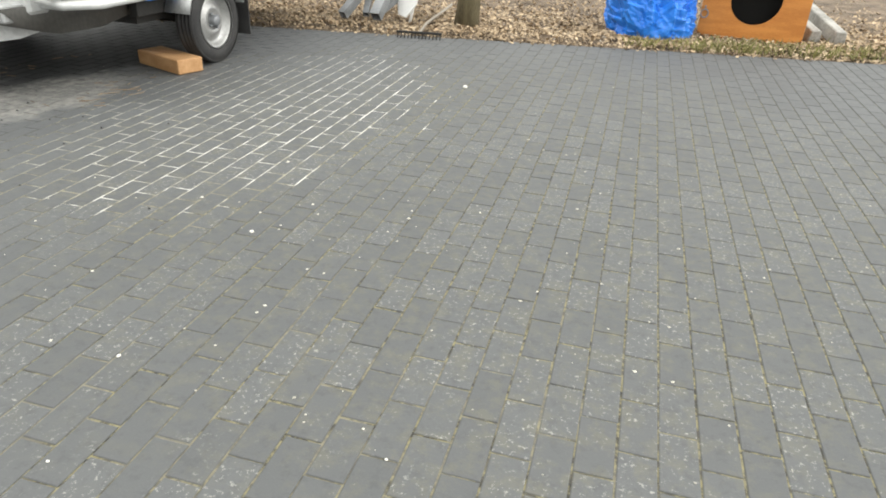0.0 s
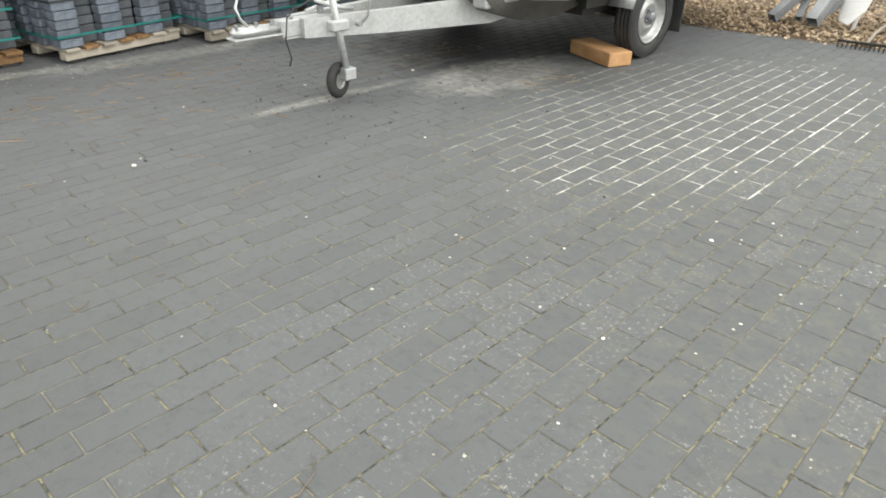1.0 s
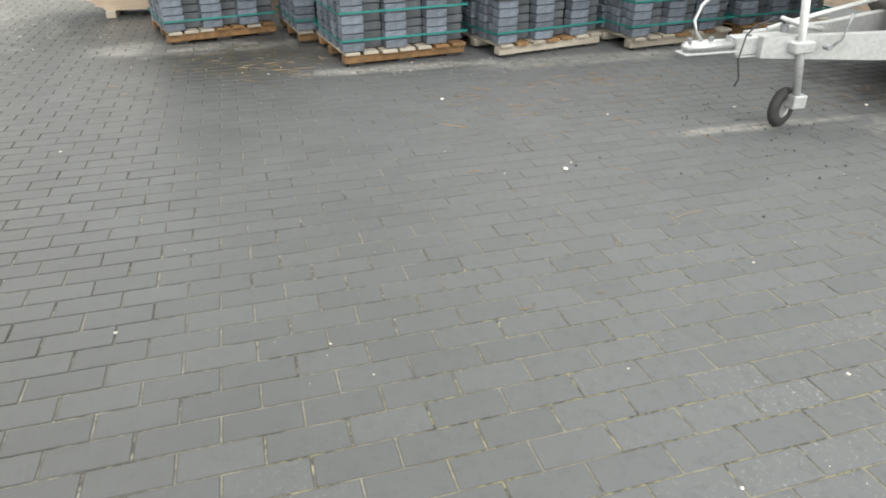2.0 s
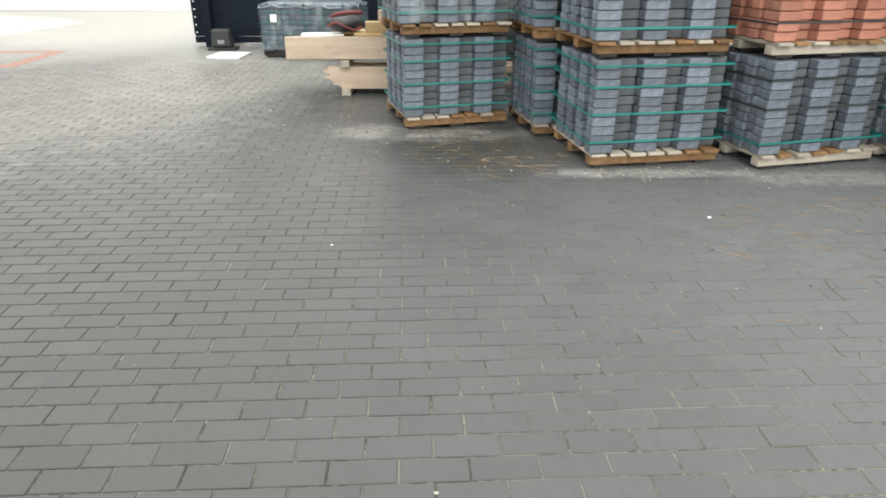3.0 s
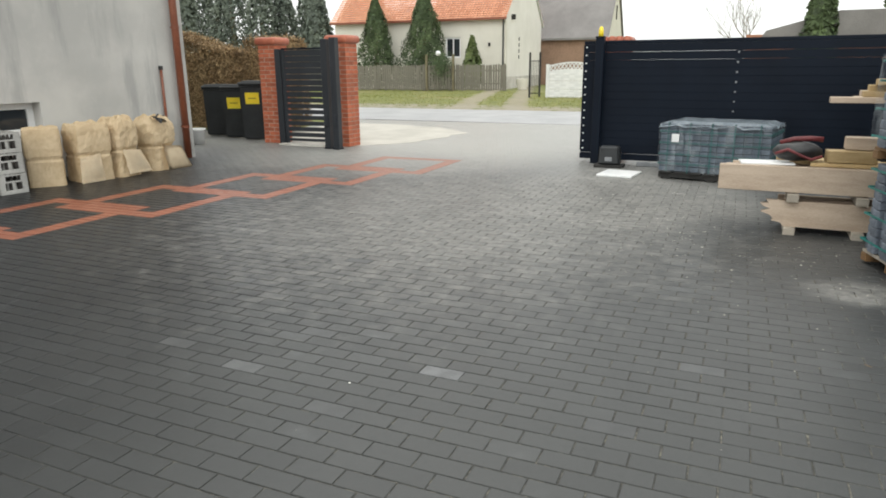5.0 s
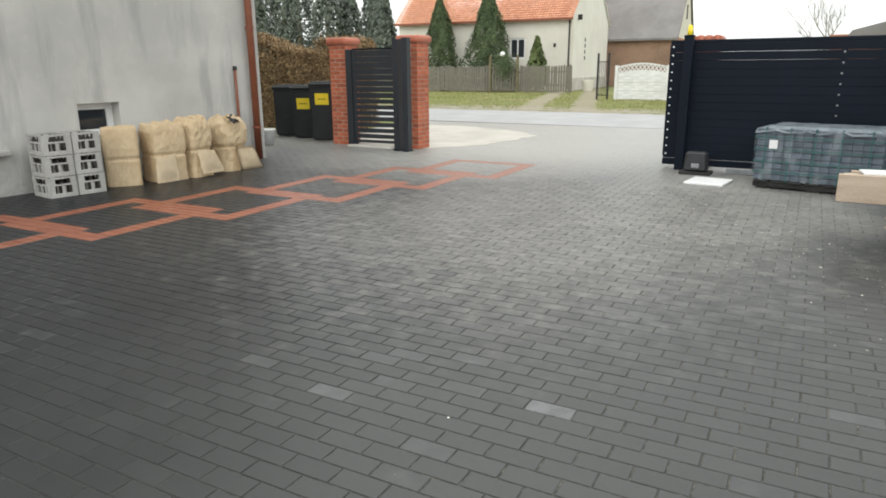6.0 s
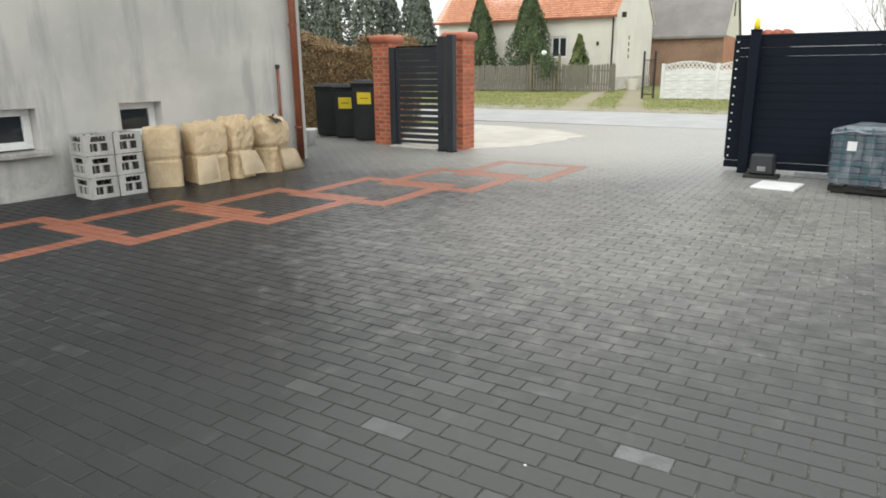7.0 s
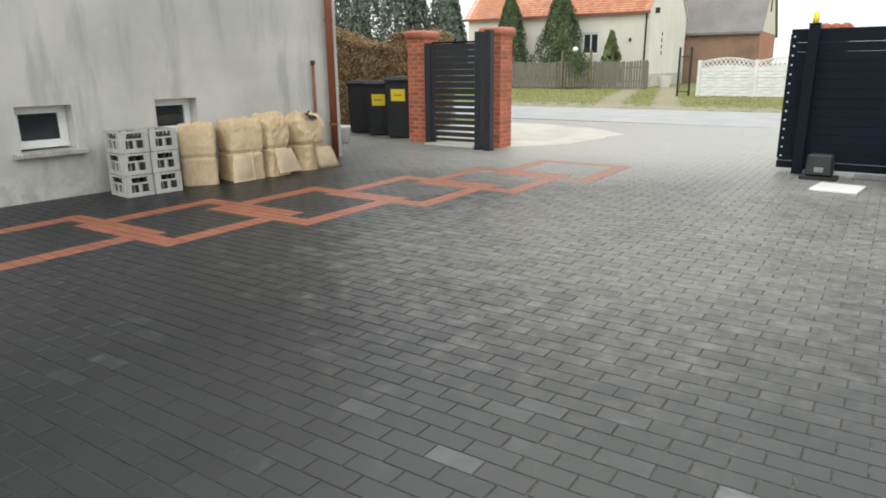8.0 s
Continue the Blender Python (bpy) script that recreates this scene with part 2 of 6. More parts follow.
def ground_build(nt, bs):
    xyz = axes(nt)
    big, mid, fine = cloud(nt, 0.25, 5), cloud(nt, 3, 5, 0.65), cloud(nt, 60, 4, 0.7)
    soil = mix_rgb(nt, step(nt, mid, 0.35, 0.65), (0.08, 0.06, 0.042), (0.20, 0.15, 0.105))
    soil = mix_rgb(nt, step(nt, fine, 0.52, 0.68), soil, (0.28, 0.215, 0.15))
    grass = mix_rgb(nt, step(nt, mid, 0.3, 0.7), (0.115, 0.14, 0.035), (0.22, 0.22, 0.07))
    grass = mix_rgb(nt, step(nt, big, 0.5, 0.68), grass, (0.27, 0.235, 0.12))
    west = step(nt, calc(nt, "MULTIPLY", xyz[0], -1.0), 12.0, 14.0)
    col = mix_rgb(nt, west, soil, grass)
    # trodden track to the houses over the road
    trk = calc(nt, "ABSOLUTE", calc(nt, "SUBTRACT", xyz[1], calc(nt, "ADD", -3.6, calc(nt, "MULTIPLY", xyz[0], 0.30))))
    trk = calc(nt, "ADD", trk, calc(nt, "MULTIPLY", calc(nt, "SUBTRACT", mid, 0.5), 1.2))
    rut = calc(nt, "ABSOLUTE", calc(nt, "SUBTRACT", trk, 0.95))
    track = calc(nt, "MULTIPLY", calc(nt, "SUBTRACT", 1.0, step(nt, rut, 0.25, 0.6)), west)
    col = mix_rgb(nt, calc(nt, "MULTIPLY", track, 0.75), col, (0.30, 0.26, 0.20))
    verge = calc(nt, "SUBTRACT", 1.0, step(nt, calc(nt, "ABSOLUTE", calc(nt, "ADD", xyz[0], 24.6)), 0.6, 1.6))
    col = mix_rgb(nt, calc(nt, "MULTIPLY", verge, step(nt, mid, 0.3, 0.6)), col, (0.30, 0.27, 0.21))
    put(nt, bs, col, 0.95, 0.0, calc(nt, "ADD", mid, fine), 0.6, 0.03)


def stucco_build(nt, bs):
    big, streak, fine = cloud(nt, 0.8, 5), cloud(nt, 2.2, 5, 0.6, (1.4, 1.4, 0.22)), cloud(nt, 90, 3)
    trowel = cloud(nt, 7, 4, 0.6, (1, 1, 0.5))
    col = mix_rgb(nt, step(nt, big, 0.35, 0.65), (0.42, 0.415, 0.395), (0.53, 0.52, 0.49))
    col = mix_rgb(nt, calc(nt, "MULTIPLY", step(nt, streak, 0.5, 0.68), 0.55), col, (0.27, 0.27, 0.265))
    col = mix_rgb(nt, calc(nt, "MULTIPLY", step(nt, trowel, 0.55, 0.7), 0.35), col, (0.52, 0.51, 0.48))
    foot = calc(nt, "SUBTRACT", axes(nt)[2], calc(nt, "MULTIPLY", cloud(nt, 1.6, 5, 0.65), 1.1))
    stain = calc(nt, "MULTIPLY", calc(nt, "SUBTRACT", 1.0, step(nt, foot, -0.55, 0.15)), step(nt, cloud(nt, 5, 5, 0.7), 0.38, 0.62))
    col = mix_rgb(nt, calc(nt, "MULTIPLY", stain, 0.5), col, (0.20, 0.195, 0.18))
    put(nt, bs, col, 0.9, 0.0, calc(nt, "ADD", fine, calc(nt, "MULTIPLY", trowel, 2)), 0.4, 0.006)


def galv_build(nt, bs):
    v = nt.nodes.new("ShaderNodeTexVoronoi")
    v.inputs["Scale"].default_value = 60
    nt.links.new(nt.nodes.new("ShaderNodeTexCoord").outputs["Object"], v.inputs["Vector"])
    bw = nt.nodes.new("ShaderNodeRGBToBW")
    nt.links.new(v.outputs["Color"], bw.inputs[0])
    big = cloud(nt, 5, 5)
    col = mix_rgb(nt, bw.outputs[0], (0.44, 0.45, 0.45), (0.56, 0.57, 0.57))
    col = mix_rgb(nt, calc(nt, "MULTIPLY", step(nt, big, 0.5, 0.7), 0.5), col, (0.36, 0.36, 0.34))
    put(nt, bs, col, calc(nt, "ADD", 0.34, calc(nt, "MULTIPLY", big, 0.25)), 0.55, bw.outputs[0], 0.08, 0.002)


def glass_build(nt, bs):
    put(nt, bs, (0.03, 0.035, 0.04), 0.06, 0.0)
    bs.inputs["Specular IOR Level"].default_value = 0.6


def rooftile_build(nt, bs):
    w = nt.nodes.new("ShaderNodeNewGeometry").outputs["Random Per Island"]
    big = cloud(nt, 1.2, 5)
    col = mix_rgb(nt, w, (0.50, 0.20, 0.105), (0.64, 0.30, 0.175))
    col = mix_rgb(nt, calc(nt, "MULTIPLY", step(nt, big, 0.5, 0.7), 0.4), col, (0.34, 0.13, 0.07))
    put(nt, bs, col, 0.75, 0.0)


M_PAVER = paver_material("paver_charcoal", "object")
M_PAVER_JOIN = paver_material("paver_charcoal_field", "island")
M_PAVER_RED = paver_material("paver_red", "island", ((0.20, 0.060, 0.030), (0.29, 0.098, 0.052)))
M_PAVER_PALE = plain("paver_pale", (0.046, 0.048, 0.048), (0.075, 0.077, 0.077), 0.5, 0, 9, 120, 0.3, 0.003, None, "object", 0.3)
M_PAVER_WHITE = plain("paver_whitish", (0.065, 0.068, 0.07), (0.15, 0.154, 0.156), 0.5, 0, 9, 120, 0.3, 0.003)
M_BED = material("joint_sand", bed_build)
M_GROUND = material("ground", ground_build)
M_STUCCO = material("stucco", stucco_build)
M_GALV = material("galvanised", galv_build)
M_GLASS = material("window_glass", glass_build)
M_ROOFTILE = material("roof_tile", rooftile_build)
M_ASPHALT = plain("asphalt", (0.30, 0.30, 0.305), (0.39, 0.39, 0.39), 0.75, 0, 1.0, 120, 0.5, 0.004)
M_CONCRETE = plain("concrete_pale", (0.42, 0.40, 0.36), (0.60, 0.58, 0.53), 0.85, 0, 2, 60)
M_SANDY = plain("sandy_concrete", (0.40, 0.38, 0.335), (0.55, 0.525, 0.465), 0.9, 0, 0.9, 60)
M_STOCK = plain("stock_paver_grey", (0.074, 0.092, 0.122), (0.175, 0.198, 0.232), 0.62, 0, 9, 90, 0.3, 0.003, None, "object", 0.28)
# set-back header ends: neutral grey, darkened with the recess shade in the colour
M_STOCK_HEAD_SHADED = plain("stock_paver_ends_shaded", (0.052, 0.059, 0.068), (0.10, 0.109, 0.12), 0.7, 0, 9, 90, 0.3, 0.003, None, "object", 0.22)
M_STOCK_WET = plain("stock_paver_damp", (0.042, 0.058, 0.08), (0.10, 0.125, 0.155), 0.5, 0, 9, 90, 0.3, 0.003, None, "object", 0.25)
M_STRAP_DULL = plain("strap_dull_green", (0.008, 0.07, 0.068), (0.014, 0.105, 0.10), 0.45)
M_STOCK_RED = plain("stock_paver_red", (0.30, 0.12, 0.08), (0.40, 0.18, 0.125), 0.7, 0, 6, 90, 0.3, 0.003, None, "object", 0.2)
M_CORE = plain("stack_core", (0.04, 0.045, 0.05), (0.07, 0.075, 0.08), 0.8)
M_STRAP = plain("strap_green", (0.010, 0.14, 0.125), (0.02, 0.21, 0.19), 0.35)
M_STRAP_DARK = plain("strap_black", (0.02, 0.022, 0.025), (0.035, 0.04, 0.04), 0.5)
M_FILM = plain("wrap_film", (0.26, 0.31, 0.35), (0.40, 0.45, 0.49), 0.22, 0, 5, 40)
def film_build(nt, bs):
    f = cloud(nt, 9, 4, 0.6, (1, 1, 0.4))
    put(nt, bs, (0.62, 0.68, 0.72), 0.25, 0.0, f, 0.5, 0.01)
    nt.links.new(calc(nt, "ADD", 0.03, calc(nt, "MULTIPLY", step(nt, f, 0.45, 0.75), 0.22)), bs.inputs["Alpha"])


M_SLEEVE = material("clear_film", film_build)
M_PALLET = plain("pallet_wood", (0.15, 0.08, 0.032), (0.26, 0.15, 0.065), 0.8, 0, 3, 50, 0.4, 0.004, (1, 6, 6), "object", 0.3)
M_PALLET_GREY = plain("pallet_wood_grey", (0.30, 0.265, 0.215), (0.43, 0.385, 0.32), 0.85, 0, 3, 50, 0.4, 0.004, (6, 1, 6), "object", 0.25)
M_TIMBER = plain("pale_timber", (0.37, 0.285, 0.21), (0.50, 0.405, 0.315), 0.8, 0, 2, 40, 0.3, 0.003, (6, 1, 6), "object", 0.15)
M_TIMBER_Y = plain("yellow_timber", (0.36, 0.25, 0.115), (0.49, 0.365, 0.19), 0.75, 0, 2, 40, 0.3, 0.003, (6, 1, 6), "object", 0.2)
M_TIMBER_B = plain("brown_timber", (0.22, 0.065, 0.026), (0.32, 0.105, 0.045), 0.75, 0, 2, 40, 0.3, 0.003, (6, 1, 6))
M_BLOCK = plain("orange_block_wood", (0.40, 0.21, 0.085), (0.54, 0.32, 0.155), 0.7, 0, 3, 60, 0.3, 0.003, (1, 5, 5))
M_BRICK = plain("red_brick", (0.33, 0.085, 0.04), (0.46, 0.14, 0.07), 0.75, 0, 5, 80, 0.4, 0.003, None, "object", 0.22)
M_MORTAR = plain("mortar", (0.34, 0.25, 0.20), (0.45, 0.35, 0.29), 0.95)
M_CAP = plain("cap_red", (0.34, 0.09, 0.05), (0.46, 0.15, 0.085), 0.5, 0, 4, 60)
M_GATE = plain("gate_anthracite", (0.004, 0.007, 0.013), (0.006, 0.010, 0.018), 0.5, 0.0, 1.5, 60, 0.08, 0.001)
M_GATE_LIGHT = plain("gate_slat_grey", (0.014, 0.017, 0.022), (0.022, 0.026, 0.032), 0.45, 0.0, 1.5, 60, 0.08, 0.001)
M_GATE.node_tree.nodes["Principled BSDF"].inputs["Specular IOR Level"].default_value = 0.12
M_WHITE = plain("white_plastic", (0.72, 0.73, 0.73), (0.82, 0.82, 0.81), 0.4, 0, 3, 40, 0.1)
M_BINS = plain("bin_plastic", (0.012, 0.014, 0.016), (0.024, 0.027, 0.029), 0.5, 0, 3, 40, 0.15)
M_YELLOW = plain("yellow_label", (0.80, 0.60, 0.02), (0.86, 0.68, 0.04), 0.5, 0, 4, 40, 0.05)
M_INK = plain("label_ink", (0.28, 0.2, 0.02), (0.36, 0.26, 0.03), 0.6)
M_CRATE = plain("crate_plastic", (0.33, 0.325, 0.305), (0.46, 0.455, 0.43), 0.5, 0, 4, 50, 0.15)
M_DARKIN = plain("crate_inside", (0.035, 0.033, 0.03), (0.07, 0.06, 0.055), 0.8)
M_PAPER = plain("kraft_paper", (0.46, 0.345, 0.205), (0.60, 0.475, 0.31), 0.65, 0, 2, 12, 0.2, 0.006)
M_PAPER_PALE = plain("pale_paper", (0.66, 0.54, 0.37), (0.78, 0.67, 0.49), 0.65, 0, 2, 12, 0.2, 0.006)
M_PIPE = plain("brown_pipe", (0.17, 0.052, 0.026), (0.24, 0.08, 0.04), 0.45, 0, 3, 40, 0.1)
M_RUBBER = plain("rubber", (0.018, 0.018, 0.019), (0.04, 0.039, 0.038), 0.75, 0, 6, 80, 0.3, 0.002)
M_RIM = plain("rim_silver", (0.30, 0.30, 0.295), (0.44, 0.44, 0.43), 0.4, 0.6, 8, 60, 0.1)
M_PANEL = plain("trailer_panel", (0.50, 0.51, 0.51), (0.66, 0.67, 0.66), 0.45, 0.25, 2, 40, 0.1)
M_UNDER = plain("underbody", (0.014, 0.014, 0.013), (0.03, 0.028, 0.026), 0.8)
M_LAMP_O = plain("orange_lens", (0.80, 0.25, 0.02), (0.88, 0.32, 0.03), 0.2)
M_LAMP_Y = plain("yellow_lens", (0.85, 0.62, 0.02), (0.90, 0.70, 0.05), 0.25)
M_TARP = plain("blue_tarp", (0.012, 0.15, 0.62), (0.03, 0.24, 0.80), 0.32, 0, 4, 30, 0.4, 0.01)
M_BOX = plain("varnished_orange_wood", (0.44, 0.16, 0.03), (0.60, 0.25, 0.055), 0.5, 0, 2, 30, 0.2, 0.003, (1, 6, 6))
M_VOID = plain("dark_hole", (0.006, 0.006, 0.006), (0.012, 0.011, 0.010), 0.9)
M_STEEL = plain("dull_steel", (0.19, 0.20, 0.21), (0.31, 0.32, 0.33), 0.5, 0.4, 6, 60, 0.1)
M_BARK = plain("bark", (0.10, 0.085, 0.05), (0.23, 0.20, 0.12), 0.95, 0, 4, 40, 1.0, 0.02, (3, 3, 0.6))
M_LEAF_DRY = plain("dry_leaf", (0.28, 0.20, 0.12), (0.48, 0.38, 0.26), 0.85, 0, 3, 30, 0.1, 0.002, None, "island", 0.4)
M_HEDGE = plain("hedge_leaf", (0.24, 0.155, 0.075), (0.40, 0.285, 0.15), 0.85, 0, 1.2, 20, 0.1, 0.002, None, "island", 0.45)
M_THUJA = plain("thuja_leaf", (0.045, 0.07, 0.028), (0.09, 0.125, 0.05), 0.8, 0, 1, 20, 0.1, 0.002, None, "island", 0.5)
M_SPRUCE = plain("spruce_leaf", (0.085, 0.105, 0.085), (0.15, 0.175, 0.135), 0.85, 0, 1, 20, 0.1, 0.002, None, "island", 0.5)
M_SHRUB = plain("shrub_leaf", (0.07, 0.10, 0.03), (0.15, 0.18, 0.06), 0.8, 0, 1, 20, 0.1, 0.002, None, "island", 0.4)
M_VERGE = plain("verge_blade", (0.19, 0.21, 0.05), (0.30, 0.29, 0.10), 0.85, 0, 0.4, 20, 0.1, 0.002, None, "island", 0.2)
M_BELLY = plain("belly_panel", (0.07, 0.068, 0.063), (0.12, 0.115, 0.105), 0.6, 0.1, 4, 40, 0.15)
M_GRASS = plain("grass_blade", (0.15, 0.165, 0.05), (0.28, 0.26, 0.10), 0.8, 0, 1, 20, 0.1, 0.002, None, "island", 0.4)
M_STRAW = plain("straw", (0.17, 0.115, 0.065), (0.27, 0.19, 0.115), 0.8, 0, 6, 40, 0.1, 0.002, None, "island", 0.3)
M_PEBBLE = plain("white_pebble", (0.66, 0.64, 0.58), (0.80, 0.78, 0.72), 0.7, 0, 9, 60)
M_CHIP = plain("pale_chip", (0.40, 0.385, 0.33), (0.56, 0.54, 0.47), 0.9, 0, 9, 60, 0.1, 0.002, None, "island", 0.3)
M_FENCE_W = plain("weathered_fence", (0.135, 0.125, 0.10), (0.215, 0.20, 0.16), 0.9, 0, 1, 30, 0.3, 0.004, (4, 4, 0.5), "island", 0.3)
M_FENCE_C = plain("fence_concrete", (0.58, 0.585, 0.57), (0.72, 0.72, 0.70), 0.85, 0, 1.5, 40)
M_HOUSE = plain("house_render", (0.60, 0.575, 0.50), (0.70, 0.675, 0.60), 0.9, 0, 0.5, 20)
M_HOUSE_G = plain("house_gable", (0.68, 0.66, 0.61), (0.78, 0.76, 0.71), 0.9, 0, 0.5, 20)
M_SLATE = plain("grey_roof", (0.16, 0.15, 0.145), (0.23, 0.22, 0.21), 0.85, 0, 0.6, 20)
M_BARNBRICK = plain("barn_brick", (0.33, 0.14, 0.08), (0.45, 0.22, 0.13), 0.85, 0, 0.8, 12)
M_BARNWALL = plain("old_barn_wall", (0.20, 0.13, 0.09), (0.31, 0.20, 0.14), 0.9, 0, 0.7, 9)
M_SILL = plain("stained_concrete", (0.22, 0.215, 0.20), (0.44, 0.43, 0.40), 0.9, 0, 6, 40, 0.8, 0.01)
M_BAG = plain("red_bag", (0.09, 0.012, 0.015), (0.17, 0.028, 0.03), 0.55, 0, 5, 40)
M_CABLE = plain("black_cable", (0.015, 0.015, 0.016), (0.03, 0.03, 0.03), 0.5)


# ---------------------------------------------------------------- mesh helpers
def box(bm, c, s, bevel=0.0, rot=None, taper=1.0):
    """A box of size s round c in bm, bevelled, turned by rot (Euler degrees)."""
    r = bmesh.ops.create_cube(bm, size=1.0)
    vs = r["verts"]
    for v in vs:
        k = taper if v.co.z > 0 else 1.0
        v.co = Vector((v.co.x * s[0] * k, v.co.y * s[1] * k, v.co.z * s[2]))
    if bevel:
        es = list({e for v in vs for e in v.link_edges})
        out = bmesh.ops.bevel(bm, geom=es, offset=bevel, segments=1, affect="EDGES")
        vs = out["verts"]
    m = Matrix.Translation(c)
    if rot:
        m = m @ Euler([radians(a) for a in rot]).to_matrix().to_4x4()
    bmesh.ops.transform(bm, matrix=m, verts=vs)


def tube(bm, pts, r, seg=10, cap=True, r2=None):
    """A round bar along a line of points; r2: the radius at its end."""
    pts = [Vector(p) for p in pts]
    rings = []
    for i, p in enumerate(pts):
        d = (pts[min(i + 1, len(pts) - 1)] - pts[max(i - 1, 0)]).normalized()
        up = Vector((0, 0, 1)) if abs(d.z) < 0.9 else Vector((1, 0, 0))
        a = d.cross(up).normalized()
        b = a.cross(d)
        rr = r if r2 is None else r + (r2 - r) * i / (len(pts) - 1)
        rings.append([bm.verts.new(p + rr * (math.cos(k * math.tau / seg) * a + math.sin(k * math.tau / seg) * b)) for k in range(seg)])
    for q, w in zip(rings, rings[1:]):
        for k in range(seg):
            bm.faces.new((q[k], q[(k + 1) % seg], w[(k + 1) % seg], w[k]))
    if cap:
        bm.faces.new(rings[0][::-1])
        bm.faces.new(rings[-1])


def lathe(bm, profile, axis="z", c=(0, 0, 0), seg=24):
    """A body of revolution from (radius, height) pairs."""
    rings = []
    for r, h in profile:
        ring = []
        for k in range(seg):
            a = k * math.tau / seg
            p = (r * math.cos(a), r * math.sin(a), h)
            if axis == "x":
                p = (h, r * math.cos(a), r * math.sin(a))
            elif axis == "y":
                p = (r * math.cos(a), h, r * math.sin(a))
            ring.append(bm.verts.new(Vector(c) + Vector(p)))
        rings.append(ring)
    for q, w in zip(rings, rings[1:]):
        for k in range(seg):
            bm.faces.new((q[k], q[(k + 1) % seg], w[(k + 1) % seg], w[k]))


def prism(bm, outline, axis, lo, hi):
    """A flat outline pulled from lo to hi along an axis ('x', 'y' or 'z')."""
    def at(p, h):
        return {"x": (h, p[0], p[1]), "y": (p[0], h, p[1]), "z": (p[0], p[1], h)}[axis]
    a = [bm.verts.new(at(p, lo)) for p in outline]
    b = [bm.verts.new(at(p, hi)) for p in outline]
    n = len(outline)
    bm.faces.new(a[::-1])
    bm.faces.new(b)
    for i in range(n):
        bm.faces.new((a[i], a[(i + 1) % n], b[(i + 1) % n], b[i]))


def to_mesh(name, bm, mat, smooth=False):
    bmesh.ops.recalc_face_normals(bm, faces=bm.faces[:])
    me = bpy.data.meshes.new(name)
    bm.to_mesh(me)
    bm.free()
    me.materials.append(mat)
    if smooth:
        me.polygons.foreach_set("use_smooth", [True] * len(me.polygons))
    return me


def part(name, bm, mat, parent=None, label="", smooth=False):
    """Links a bmesh, or a ready mesh, as one object under a thing or part."""
    me = bm if isinstance(bm, bpy.types.Mesh) else to_mesh(name, bm, mat, smooth)
    ob = new(name, me)
    ob.parent = parent
    return tagged(ob, label)


def piece(name, me, parent, m):
    ob = new(name, me)
    ob.parent = parent
    ob.matrix_basis = m
    return ob


def thing(name, m, label, category, group="", kind=""):
    ob = new(name)
    ob.empty_display_size = 0.1
    ob.matrix_basis = m
    return tagged(ob, label, category, group, kind)


def box_part(name, c, s, mat, parent, bevel=0.004, label="", rot=None, taper=1.0):
    bm = bmesh.new()
    box(bm, c, s, bevel, rot, taper)
    return part(name, bm, mat, parent, label)


def tube_part(name, pts, r, mat, parent, label="", seg=10, r2=None):
    bm = bmesh.new()
    tube(bm, pts, r, seg, True, r2)
    return part(name, bm, mat, parent, label, smooth=True)


def raw(name, verts, faces, mat):
    me = bpy.data.meshes.new(name)
    me.from_pydata(verts, [], faces)
    me.materials.append(mat)
    me.update()
    return me


def leaves(name, centres, normals, size, mat, rng, shape=1.6):
    """Many small bent leaves: two quads each, turned at random about their normals."""
    n = len(centres)
    c, nn = np.asarray(centres, float), np.asarray(normals, float)
    nn = nn + rng.normal(0, 0.45, (n, 3))
    nn /= np.linalg.norm(nn, axis=1)[:, None] + 1e-9
    a = np.cross(nn, rng.normal(0, 1, (n, 3)))
    a /= np.linalg.norm(a, axis=1)[:, None] + 1e-9
    b = np.cross(nn, a)
    s = size * rng.uniform(0.6, 1.35, (n, 1))
    v = np.stack([c - a * s * shape / 2, c - b * s / 2 + nn * s * 0.12, c + a * s * shape / 2, c + b * s / 2 + nn * s * 0.12], 1).reshape(-1, 3)
    f = [(4 * i, 4 * i + 1, 4 * i + 2, 4 * i + 3) for i in range(n)]
    return raw(name, v.tolist(), f, mat)


# ---------------------------------------------------------------- ground, road, yard
def edge_y(x):
    """The line where the paving ends and the garden begins."""
    return 6.53 + 0.204 * (x + 0.2)


def ground_height(x, y):
    if x > -13.2:
        d = y - edge_y(x)
        h = -0.05 if d < -0.1 else -0.05 + 0.07 * min(1.0, (d + 0.1) / 0.25)
        if d > 0.1:
            h += 0.03 * noise.noise(Vector((x * 1.3, y * 1.3, 0)))
        return h
    if x < -24.1:
        return -0.02 + 0.05 * noise.noise(Vector((x * 0.4, y * 0.4, 3))) + 0.12 * max(0.0, min(1.0, (-24.3 - x) / 3))
    if x < -18.8:
        return -0.08
    return -0.05


def ground_sheet():
    xs = [-3000, -600, -200, -100] + list(np.arange(-70, -26, 1.0)) + list(np.arange(-26, -12, 0.5)) + list(np.arange(-12, 6, 0.25)) + [8, 12, 20, 40, 100, 400, 3000]
    ys = [-3000, -600, -200, -100, -70] + list(np.arange(-50, 4, 1.0)) + list(np.arange(4, 12, 0.25)) + [13, 15, 20, 30, 60, 200, 600, 3000]
    vs = [(x, y, ground_height(x, y)) for x in xs for y in ys]
    n = len(ys)
    fs = [(i * n + j, (i + 1) * n + j, (i + 1) * n + j + 1, i * n + j + 1) for i in range(len(xs) - 1) for j in range(n - 1)]
    tagged(new("ground", raw("ground", vs, fs, M_GROUND)), "bare soil with dry leaves, grass beyond the road", "ground", kind="structure")


ground_sheet()

bm = bmesh.new()
